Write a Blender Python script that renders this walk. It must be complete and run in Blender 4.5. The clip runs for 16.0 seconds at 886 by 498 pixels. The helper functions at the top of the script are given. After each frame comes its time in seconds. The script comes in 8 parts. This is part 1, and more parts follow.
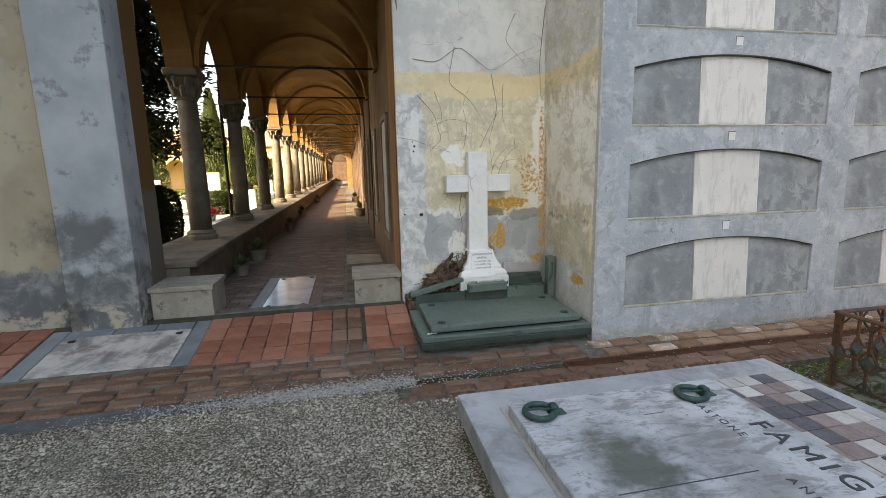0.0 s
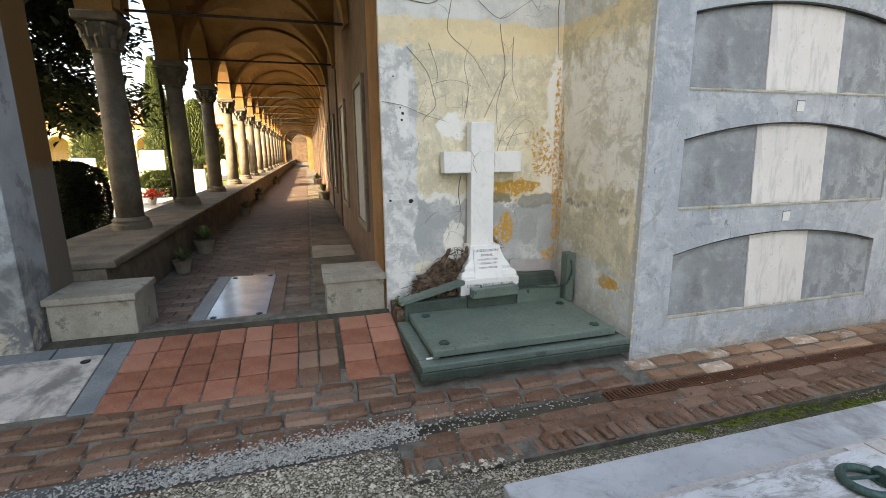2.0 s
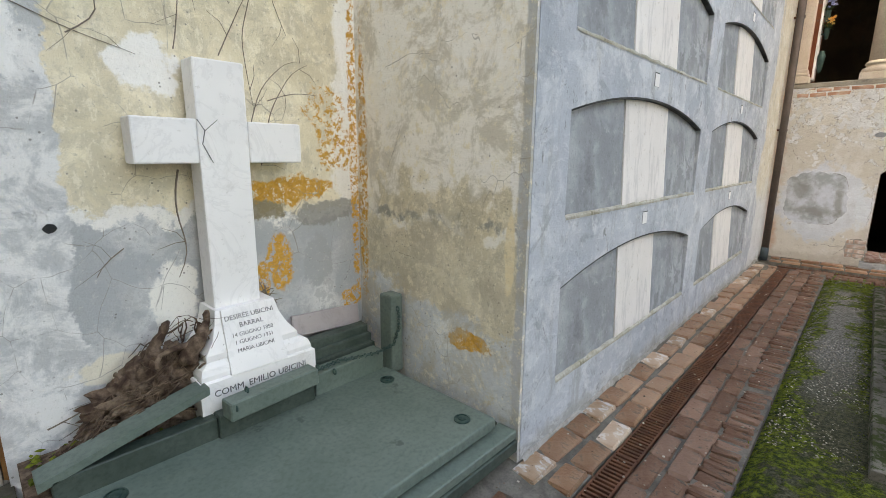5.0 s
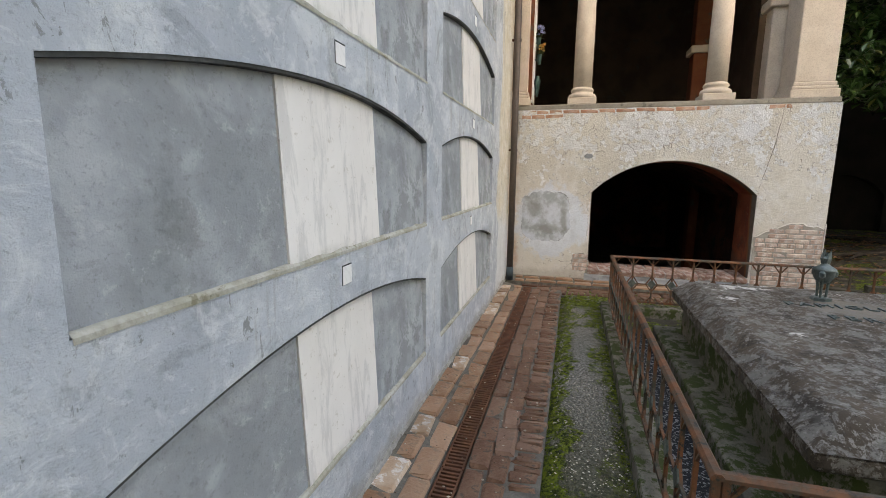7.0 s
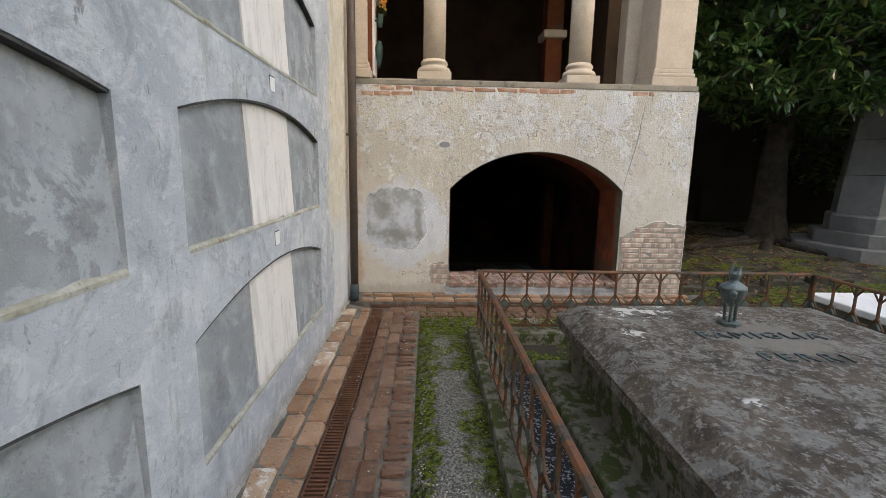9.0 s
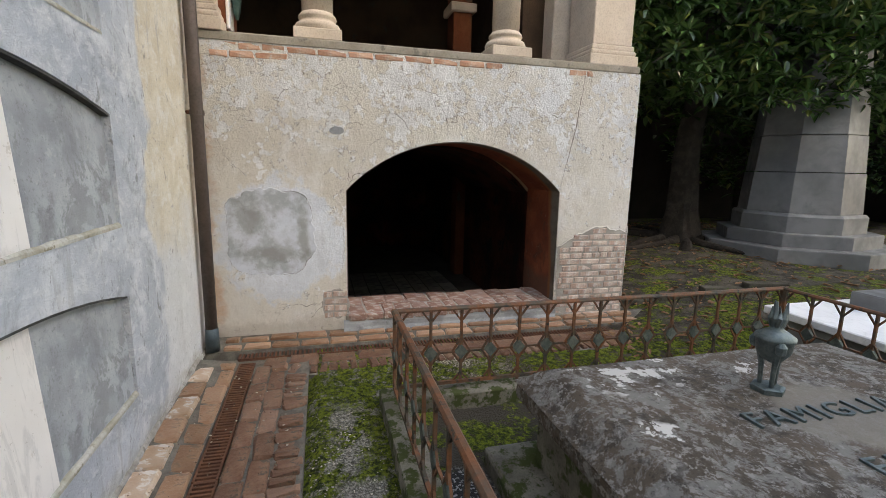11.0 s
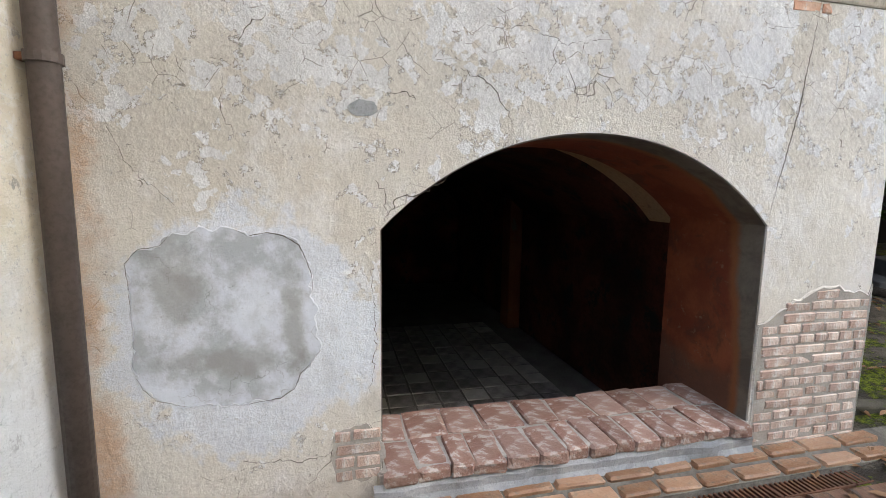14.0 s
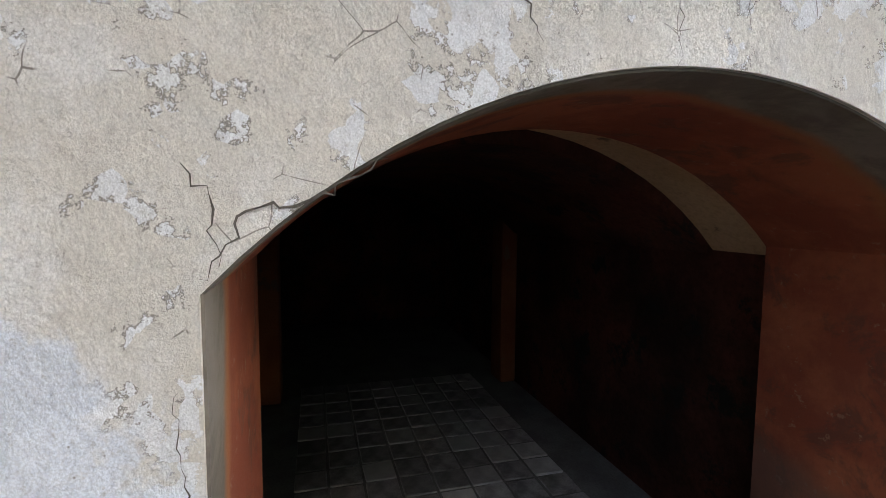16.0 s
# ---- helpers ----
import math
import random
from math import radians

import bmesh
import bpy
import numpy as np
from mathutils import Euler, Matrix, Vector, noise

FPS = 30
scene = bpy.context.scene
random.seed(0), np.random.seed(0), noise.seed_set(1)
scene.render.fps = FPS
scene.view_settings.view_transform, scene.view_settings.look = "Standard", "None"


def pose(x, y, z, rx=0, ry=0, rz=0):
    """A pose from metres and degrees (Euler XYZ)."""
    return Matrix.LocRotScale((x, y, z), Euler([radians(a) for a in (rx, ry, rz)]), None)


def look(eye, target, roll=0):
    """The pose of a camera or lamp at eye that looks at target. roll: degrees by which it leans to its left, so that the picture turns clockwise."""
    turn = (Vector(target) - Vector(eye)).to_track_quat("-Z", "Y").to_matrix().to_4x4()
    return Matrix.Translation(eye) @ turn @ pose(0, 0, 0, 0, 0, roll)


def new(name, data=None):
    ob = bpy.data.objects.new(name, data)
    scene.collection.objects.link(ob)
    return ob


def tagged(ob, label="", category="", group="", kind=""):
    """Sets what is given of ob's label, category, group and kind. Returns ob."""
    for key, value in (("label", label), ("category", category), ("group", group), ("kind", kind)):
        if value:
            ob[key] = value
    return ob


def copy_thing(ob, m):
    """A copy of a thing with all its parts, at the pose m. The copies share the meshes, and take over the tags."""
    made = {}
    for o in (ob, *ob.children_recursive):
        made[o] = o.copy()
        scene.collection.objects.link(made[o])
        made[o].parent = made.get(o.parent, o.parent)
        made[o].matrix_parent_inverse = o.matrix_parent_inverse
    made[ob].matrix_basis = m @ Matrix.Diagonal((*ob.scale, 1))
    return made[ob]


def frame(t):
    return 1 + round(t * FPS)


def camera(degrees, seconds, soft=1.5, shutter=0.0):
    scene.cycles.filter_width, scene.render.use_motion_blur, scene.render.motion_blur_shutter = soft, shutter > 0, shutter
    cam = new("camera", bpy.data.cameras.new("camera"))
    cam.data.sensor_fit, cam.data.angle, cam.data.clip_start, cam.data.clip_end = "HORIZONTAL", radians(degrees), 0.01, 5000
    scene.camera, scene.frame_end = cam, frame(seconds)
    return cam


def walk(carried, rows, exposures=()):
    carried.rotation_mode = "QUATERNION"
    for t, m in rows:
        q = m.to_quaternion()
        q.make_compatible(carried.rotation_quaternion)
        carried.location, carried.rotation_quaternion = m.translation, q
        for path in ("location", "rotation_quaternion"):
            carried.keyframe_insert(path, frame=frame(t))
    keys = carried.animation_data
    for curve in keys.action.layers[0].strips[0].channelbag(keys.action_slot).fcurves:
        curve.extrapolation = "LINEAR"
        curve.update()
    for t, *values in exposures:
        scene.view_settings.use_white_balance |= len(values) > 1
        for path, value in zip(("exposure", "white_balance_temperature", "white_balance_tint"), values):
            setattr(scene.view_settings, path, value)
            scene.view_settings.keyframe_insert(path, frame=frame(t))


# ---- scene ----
cam = camera(87.8, 16.0, 0.75)
METRES, EYE, TILT, LEAN, TURN = 11.3, 1.5, 0.0, 0.0, -11.5
ROWS = [
    (0.0, 0.0, 0.0, 0.0, -0.21, -9.76, 1.24),
    (0.5, -0.0082, 0.015, -0.0024, -0.28, -9.58, 0.98),
    (1.0, -0.0111, 0.0412, -0.0033, -2.1, -9.64, 0.81),
    (1.5, -0.0206, 0.0709, -0.0055, -4.1, -9.95, 0.6),
    (2.0, -0.0273, 0.0998, -0.0065, -4.74, -11.87, 0.46),
    (2.5, -0.0285, 0.1344, -0.0111, -6.39, -14.6, 0.39),
    (3.0, -0.0334, 0.1676, -0.0174, -9.12, -15.93, 0.28),
    (3.5, -0.0346, 0.194, -0.0162, -12.71, -15.33, 0.11),
    (4.0, -0.0287, 0.2199, -0.0171, -19.6, -13.89, -0.03),
    (4.5, -0.0199, 0.2493, -0.0185, -27.27, -12.78, -0.28),
    (5.0, -0.003, 0.2741, -0.0188, -35.71, -11.73, -0.49),
    (7.5, 0.1639, 0.3267, -0.018, -66.31, -9.03, -0.62),
    (8.0, 0.1974, 0.3328, -0.0194, -69.18, -9.1, -0.67),
    (8.5, 0.2283, 0.3405, -0.0201, -75.2, -9.41, -0.74),
    (9.0, 0.2614, 0.3481, -0.0178, -80.5, -9.89, -1.05),
    (9.5, 0.2911, 0.3522, -0.0196, -84.96, -10.32, -1.2),
    (12.0, 0.4459, 0.3797, -0.0182, -94.84, -9.7, -1.09),
    (12.5, 0.4772, 0.3858, -0.0199, -94.57, -9.37, -0.96),
    (13.0, 0.5083, 0.39, -0.0196, -95.68, -8.96, -0.81),
    (13.5, 0.5433, 0.3978, -0.0211, -94.21, -8.24, -0.87),
    (14.0, 0.5748, 0.4051, -0.0223, -92.07, -7.52, -0.67),
    (14.5, 0.6067, 0.4096, -0.0228, -92.92, -6.77, -0.49),
    (15.0, 0.6408, 0.4108, -0.0256, -94.31, -5.73, -0.56),
    (15.5, 0.6616, 0.4061, -0.026, -94.44, -4.97, -0.53),
    (16.0, 0.6875, 0.3919, -0.0263, -94.03, -4.56, -0.4),
]
walk(cam, [(t, pose(0, 0, EYE, TILT, LEAN, TURN) @ pose(METRES * x, METRES * y, METRES * z, 90 + pitch, roll, yaw)) for t, x, y, z, yaw, pitch, roll in ROWS],
     [(t, v, k, 10) for t, v, k in ((0.0, 2.45, 8000), (2.0, 2.68, 8000), (3.5, 2.93, 8000), (5.0, 2.82, 8000), (7.5, 2.68, 8000), (9.0, 2.68, 7900), (12.5, 2.93, 7500), (15.0, 3.22, 7100), (16.0, 3.22, 7000))])

# ---- daylight: low winter sun behind an added tall wing, open sky over the court ----
SUN = Vector((-0.80, -0.45, 0.42)).normalized()
world = bpy.data.worlds.new("world")
scene.world = world
world.use_nodes = True
wn = world.node_tree.nodes
sky = wn.new("ShaderNodeTexSky")
sky.sky_type, sky.sun_disc = "NISHITA", False
sky.sun_elevation = math.asin(SUN.z)
sky.sun_rotation = math.atan2(SUN.x, SUN.y)
sky.dust_density, sky.air_density = 3.0, 1.0
wn["Background"].inputs[1].default_value = 0.15
world.node_tree.links.new(sky.outputs[0], wn["Background"].inputs[0])
sun = new("sun", bpy.data.lights.new("sun", "SUN"))
sun.data.energy, sun.data.angle, sun.data.color = 4.5, radians(0.6), (1.0, 0.86, 0.66)
sun.matrix_world = look(SUN * 40, (0, 0, 0))


# ---- materials ----
class Mat:
    """A small builder for node materials; coordinates are the object's own, in metres."""

    def __init__(self, name, rough=0.85, metal=0.0, spec=0.3):
        self.m = bpy.data.materials.new(name)
        self.m.use_nodes = True
        self.t = self.m.node_tree
        self.b = self.t.nodes["Principled BSDF"]
        self.b.inputs["Roughness"].default_value = rough
        self.b.inputs["Metallic"].default_value = metal
        self.b.inputs["Specular IOR Level"].default_value = spec
        self.co = self.t.nodes.new("ShaderNodeTexCoord").outputs["Object"]
        s = self.t.nodes.new("ShaderNodeSeparateXYZ")
        self.t.links.new(self.co, s.inputs[0])
        self.x, self.y, self.z = s.outputs

    def put(self, sock, v):
        if isinstance(v, bpy.types.NodeSocket):
            self.t.links.new(v, sock)
        elif isinstance(v, tuple) and len(v) == 3 and sock.type == "RGBA":
            sock.default_value = (*v, 1)
        else:
            sock.default_value = v

    def noise(self, scale, detail=5, rough=0.6, dist=0.0, stretch=None):
        n = self.t.nodes.new("ShaderNodeTexNoise")
        n.inputs["Scale"].default_value, n.inputs["Detail"].default_value = scale, detail
        n.inputs["Roughness"].default_value, n.inputs["Distortion"].default_value = rough, dist
        self.t.links.new(self.map(stretch), n.inputs["Vector"])
        return n.outputs[0]

    def map(self, stretch):
        if not stretch:
            return self.co
        p = self.t.nodes.new("ShaderNodeMapping")
        p.inputs["Scale"].default_value = stretch
        self.t.links.new(self.co, p.inputs[0])
        return p.outputs[0]

    def vor(self, scale, feature="F1", out="Distance", stretch=None, warp=0.0):
        v = self.t.nodes.new("ShaderNodeTexVoronoi")
        v.feature = feature
        v.inputs["Scale"].default_value = scale
        src = self.map(stretch)
        if warp:
            n = self.t.nodes.new("ShaderNodeTexNoise")
            n.inputs["Scale"].default_value = scale * 1.7
            a = self.t.nodes.new("ShaderNodeVectorMath")
            a.operation = "MULTIPLY_ADD"
            self.t.links.new(n.outputs["Color"], a.inputs[0])
            a.inputs[1].default_value = (warp,) * 3
            self.t.links.new(src, a.inputs[2])
            src = a.outputs[0]
        self.t.links.new(src, v.inputs["Vector"])
        return v.outputs[out]

    def ramp(self, x, a, b, lo=0.0, hi=1.0):
        r = self.t.nodes.new("ShaderNodeMapRange")
        r.interpolation_type = "SMOOTHSTEP"
        self.put(r.inputs[0], x)
        for i, v in enumerate((a, b, lo, hi)):
            r.inputs[i + 1].default_value = v
        return r.outputs[0]

    def op(self, kind, a, b=0.0):
        o = self.t.nodes.new("ShaderNodeMath")
        o.operation = kind
        self.put(o.inputs[0], a)
        self.put(o.inputs[1], b)
        return o.outputs[0]

    def mul(self, a, b):
        return self.op("MULTIPLY", a, b)

    def most(self, a, b):
        return self.op("MAXIMUM", a, b)

    def mix(self, f, a, b, how="MIX"):
        n = self.t.nodes.new("ShaderNodeMix")
        n.data_type, n.blend_type = "RGBA", how
        self.put(n.inputs[0], f)
        self.put(n.inputs[6], a)
        self.put(n.inputs[7], b)
        return n.outputs[2]

    def gain(self, col, k):
        return self.mix(1.0, col, (k, k, k) if isinstance(k, float) else k, "MULTIPLY")

    def rnd(self):
        return self.t.nodes.new("ShaderNodeObjectInfo").outputs["Random"]

    def island(self):
        return self.t.nodes.new("ShaderNodeNewGeometry").outputs["Random Per Island"]

    def blob(self, a, b, ca, cb, ra, rb, soft=0.2, rag=0.5, scale=5.0):
        """A ragged stain round (ca, cb) in the axes a, b."""
        da = self.mul(self.op("SUBTRACT", a, ca), 1 / ra)
        db = self.mul(self.op("SUBTRACT", b, cb), 1 / rb)
        d = self.op("SQRT", self.op("ADD", self.mul(da, da), self.mul(db, db)))
        d = self.op("ADD", d, self.mul(self.op("SUBTRACT", self.noise(scale, 7, 0.65), 0.5), rag * 3))
        return self.ramp(d, 1 + soft, 1 - soft)

    def done(self, color, rough=None, bumps=()):
        self.put(self.b.inputs["Base Color"], color)
        if rough is not None:
            self.put(self.b.inputs["Roughness"], rough)
        last = None
        for height, strength, dist in bumps:
            u = self.t.nodes.new("ShaderNodeBump")
            u.inputs["Strength"].default_value, u.inputs["Distance"].default_value = strength, dist
            self.put(u.inputs["Height"], height)
            if last:
                self.t.links.new(last, u.inputs["Normal"])
            last = u.outputs[0]
        if last:
            self.t.links.new(last, self.b.inputs["Normal"])
        return self.m


def simple(name, c1, c2, scale=8.0, rough=0.8, metal=0.0, fine=60.0, bump=0.3, dist=0.004, spec=0.3, c3=None, spots=0.0, vary=0.0):
    """Two tones at two scales, optional dark or light spots, optional change from piece to piece."""
    s = Mat(name, rough, metal, spec)
    big, small = s.noise(scale, 6, 0.6), s.noise(fine, 4, 0.7)
    col = s.mix(s.ramp(big, 0.35, 0.65), c1, c2)
    col = s.mix(s.mul(s.ramp(small, 0.4, 0.75), 0.45), col, tuple(v * 0.55 for v in c1))
    if c3:
        col = s.mix(s.ramp(s.noise(scale * 2.3, 8, 0.7), 0.62 - spots, 0.70 - spots), col, c3)
    if vary:
        r = s.rnd()
        col = s.mix(s.mul(r, vary), col, tuple(v * 0.35 for v in c1))
        col = s.mix(s.mul(s.ramp(s.op("FRACT", s.mul(r, 7.3)), 0.5, 1.0), vary * 0.7), col, tuple(min(1, v * 1.5 + 0.08) for v in c2))
    return s.done(col, s.ramp(small, 0.2, 0.8, rough - 0.08, min(1, rough + 0.08)), [(big, bump, dist * 2), (small, bump, dist)])


def make_cement():
    """Grey cement render of the niche wall, cream paint past x = 8.3, damp and stains."""
    s = Mat("grey_cement_render", 0.9)
    big, mid, fine = s.noise(1.1, 5, 0.6), s.noise(4.5, 7, 0.65, 0.6), s.noise(70, 4, 0.7)
    col = s.mix(s.ramp(big, 0.35, 0.65), (0.31, 0.34, 0.385), (0.40, 0.43, 0.475))
    col = s.mix(s.mul(s.ramp(mid, 0.48, 0.66), 0.6), col, (0.54, 0.56, 0.585))
    col = s.mix(s.mul(s.ramp(s.noise(3.1, 9, 0.74, 1.0), 0.52, 0.64), 0.6), col, (0.225, 0.24, 0.265))
    col = s.mix(s.mul(s.ramp(s.noise(2.4, 6, 0.65, 0, (6, 6, 0.8)), 0.6, 0.75), 0.35), col, (0.22, 0.235, 0.25))
    col = s.mix(s.mul(s.ramp(s.noise(7, 7, 0.7), 0.68, 0.71), 0.55), col, (0.15, 0.155, 0.16))
    edge = s.op("ADD", s.x, s.mul(s.op("SUBTRACT", s.noise(1.6, 5, 0.6), 0.5), 0.7))
    cream = s.mix(s.ramp(mid, 0.35, 0.65), (0.44, 0.395, 0.31), (0.52, 0.49, 0.425))
    cream = s.mix(s.ramp(s.op("ADD", s.z, s.mul(s.noise(2.2, 6, 0.6), 1.6)), 1.9, 1.2), cream, (0.47, 0.485, 0.50))
    cream = s.mix(s.mul(s.ramp(s.noise(5, 7, 0.7), 0.62, 0.68), 0.5), cream, (0.30, 0.30, 0.29))
    col = s.mix(s.ramp(edge, 8.22, 8.30), col, cream)
    damp = s.ramp(s.op("ADD", s.z, s.mul(s.noise(5, 7, 0.7), 0.35)), 0.0, -0.12)
    col = s.mix(s.mul(damp, 0.6), col, (0.27, 0.255, 0.22))
    scrape = s.noise(9, 8, 0.75, 0.8, (1.0, 1.0, 2.2))
    col = s.mix(s.mul(s.ramp(scrape, 0.55, 0.63), 0.35), col, (0.58, 0.60, 0.62))
    col = s.mix(s.mul(s.ramp(s.noise(55, 6, 0.75), 0.57, 0.66), 0.5), col, (0.19, 0.2, 0.21))
    col = s.mix(s.mul(s.ramp(s.noise(14, 8, 0.76, 0.4), 0.60, 0.66), 0.5), col, (0.17, 0.18, 0.195))
    run = s.mul(s.ramp(s.noise(1.4, 7, 0.7, 0.3, (5, 5, 0.55)), 0.56, 0.62), s.ramp(s.noise(1.1, 4), 0.45, 0.6))
    col = s.mix(s.mul(run, 0.5), col, (0.27, 0.275, 0.275))
    spot = s.mul(s.ramp(s.noise(10, 8, 0.72, 0.5, (1.6, 1.6, 0.8)), 0.60, 0.63), s.ramp(s.noise(1.8, 5), 0.50, 0.56))
    col = s.mix(s.mul(spot, 0.7), col, (0.15, 0.152, 0.15))
    col = s.mix(s.mul(s.ramp(s.noise(34, 9, 0.82), 0.55, 0.62), 0.35), col, (0.20, 0.21, 0.22))
    col = s.mix(s.mul(s.ramp(s.noise(6, 9, 0.78, 0.6), 0.53, 0.60), 0.4), col, (0.56, 0.575, 0.59))
    col = s.gain(col, (1.24, 1.225, 1.19))
    return s.done(col, 0.9, [(mid, 0.5, 0.02), (scrape, 0.5, 0.008), (s.noise(24, 9, 0.78), 0.5, 0.008), (fine, 0.7, 0.005)])


def make_infill():
    """Darker cement of the niche infill."""
    s = Mat("dark_cement_infill", 0.9)
    big, mid, fine = s.noise(1.7, 5, 0.6), s.noise(5, 7, 0.65, 0.6), s.noise(80, 4, 0.7)
    col = s.mix(s.ramp(big, 0.38, 0.62), (0.225, 0.24, 0.26), (0.34, 0.36, 0.385))
    col = s.mix(s.mul(s.ramp(mid, 0.5, 0.7), 0.45), col, (0.42, 0.44, 0.46))
    col = s.mix(s.mul(s.ramp(s.noise(3.1, 8, 0.7), 0.55, 0.66), 0.6), col, (0.15, 0.155, 0.16))
    col = s.mix(s.mul(s.ramp(s.noise(50, 6, 0.75), 0.58, 0.66), 0.4), col, (0.12, 0.125, 0.13))
    blotch = s.mul(s.ramp(s.noise(4.2, 9, 0.74, 0.8, (1, 1, 0.7)), 0.52, 0.56), s.ramp(s.noise(1.3, 4), 0.42, 0.58))
    col = s.mix(s.mul(blotch, 0.6), col, (0.17, 0.18, 0.185))
    col = s.mix(s.mul(s.ramp(s.noise(36, 9, 0.82), 0.55, 0.62), 0.4), col, (0.13, 0.135, 0.14))
    col = s.mix(s.mul(s.ramp(s.noise(16, 9, 0.78), 0.58, 0.64), 0.35), col, (0.46, 0.475, 0.48))
    col = s.gain(col, (1.14, 1.13, 1.10))
    return s.done(col, 0.92, [(mid, 0.35, 0.012), (s.noise(20, 9, 0.78), 0.4, 0.007), (fine, 0.6, 0.004)])


def make_nook():
    """Old ochre plaster round the cross: cement repairs, bare ochre paint, lime patches."""
    s = Mat("weathered_ochre_plaster", 0.92)
    big, mid, fine = s.noise(1.5, 5, 0.6), s.noise(6, 8, 0.68, 0.4), s.noise(85, 4, 0.7)
    grain = s.noise(30, 9, 0.8)
    col = s.mix(s.ramp(big, 0.35, 0.66), (0.63, 0.565, 0.41), (0.78, 0.71, 0.54))
    col = s.mix(s.mul(s.ramp(s.noise(4.5, 9, 0.75, 0.5), 0.47, 0.56), 0.5), col, (0.51, 0.465, 0.355))
    col = s.mix(s.mul(s.ramp(mid, 0.52, 0.62), 0.6), col, (0.86, 0.79, 0.62))
    col = s.mix(s.mul(s.ramp(s.noise(20, 9, 0.78, 0, (1.3, 1.3, 0.7)), 0.53, 0.58), 0.6), col, (0.82, 0.765, 0.63))
    col = s.mix(s.mul(s.ramp(s.noise(34, 8, 0.78), 0.57, 0.62), 0.5), col, (0.33, 0.30, 0.235))
    wob = s.mul(s.op("SUBTRACT", s.noise(3.2, 9, 0.7), 0.5), 0.5)
    # grey-white lime below, and up the edge beside the portal
    lime = s.mix(s.ramp(s.noise(3.5, 8, 0.7), 0.46, 0.66), (0.39, 0.41, 0.42), (0.66, 0.665, 0.65))
    lime = s.mix(s.mul(s.ramp(s.noise(7, 9, 0.76), 0.52, 0.58), 0.55), lime, (0.31, 0.325, 0.33))
    lime = s.mix(s.mul(s.ramp(grain, 0.58, 0.63), 0.5), lime, (0.30, 0.31, 0.31))
    line = s.op("ADD", s.op("ADD", s.z, wob), s.ramp(s.x, 1.4, 1.9, 0.0, 0.11))
    front = s.ramp(s.y, 5.485, 5.48, 1, 0)
    low = s.mul(s.ramp(line, 1.045, 1.01), s.ramp(s.y, 5.485, 5.49))
    col = s.mix(low, col, lime)
    seam = s.mul(s.ramp(s.op("ABSOLUTE", s.op("SUBTRACT", line, 1.0)), 0.05, 0.02), s.ramp(s.noise(5, 7, 0.7), 0.42, 0.52))
    col = s.mix(s.mul(seam, 0.85), col, (0.86, 0.84, 0.79))
    left = s.ramp(s.op("ADD", s.x, s.mul(wob, 0.5)), 0.925, 0.91)
    col = s.mix(left, col, s.mix(s.ramp(mid, 0.42, 0.58), (0.48, 0.495, 0.50), (0.74, 0.74, 0.73)))
    high = s.ramp(s.op("ADD", s.z, s.mul(wob, 0.4)), 2.60, 2.63)
    col = s.mix(s.mul(s.ramp(s.op("ADD", s.z, s.mul(wob, 0.6)), 2.36, 2.46), 0.75), col, (0.74, 0.61, 0.37))
    col = s.mix(high, col, s.mix(s.ramp(s.noise(2.4, 7, 0.68), 0.4, 0.6), (0.53, 0.54, 0.535), (0.68, 0.68, 0.66)))
    for cx, cz, rx, rz, c in ((1.27, 1.66, 0.125, 0.13, (0.87, 0.865, 0.85)), (0.80, 1.9, 0.07, 0.35, (0.80, 0.80, 0.79)), (2.38, 1.75, 0.11, 0.62, (0.86, 0.84, 0.79)), (2.34, 1.30, 0.12, 0.30, (0.85, 0.82, 0.76)), (2.37, 1.95, 0.07, 0.45, (0.86, 0.85, 0.81)),
                              (2.2, 0.93, 0.22, 0.07, (0.27, 0.265, 0.24)), (1.78, 0.98, 0.12, 0.06, (0.22, 0.18, 0.10)), (1.62, 2.42, 0.7, 0.10, (0.78, 0.65, 0.42)),
                              (2.1, 0.62, 0.10, 0.16, (0.36, 0.37, 0.37)), (1.30, 0.55, 0.10, 0.22, (0.84, 0.82, 0.76)), (1.0, 0.30, 0.14, 0.06, (0.74, 0.69, 0.56))):
        col = s.mix(s.mul(s.blob(s.x, s.z, cx, cz, rx, rz, 0.14, 0.75, 9), 0.85), col, c)
    flake = s.ramp(s.noise(26, 9, 0.8), 0.48, 0.50)
    ochre = s.mix(s.ramp(grain, 0.4, 0.6), (0.50, 0.255, 0.035), (0.66, 0.37, 0.075))
    for cx, cz, rx, rz, whole in ((1.93, 1.075, 0.27, 0.075, 0.6), (2.26, 1.32, 0.13, 0.15, 0.0), (2.20, 1.55, 0.14, 0.14, -0.2), (2.40, 1.35, 0.035, 0.95, 0.1), (1.86, 0.66, 0.075, 0.16, 0.5), (1.75, 0.56, 0.04, 0.10, 0.4), (2.36, 0.35, 0.08, 0.07, 0.2)):
        spot = s.mul(s.blob(s.x, s.z, cx, cz, rx, rz, 0.12, 0.7, 8), s.ramp(s.noise(24, 9, 0.8), 0.50 - 0.1 * whole, 0.52 - 0.1 * whole))
        col = s.mix(s.mul(spot, front), col, ochre)
    # the return wall, in y and z
    side = s.ramp(s.x, 2.425, 2.43)
    edge = s.op("ADD", s.op("ADD", s.z, wob), s.mul(s.op("SUBTRACT", s.y, 4.2), -0.12))
    edge = s.op("ADD", edge, s.mul(s.op("SUBTRACT", s.noise(7, 9, 0.78), 0.5), 0.55))
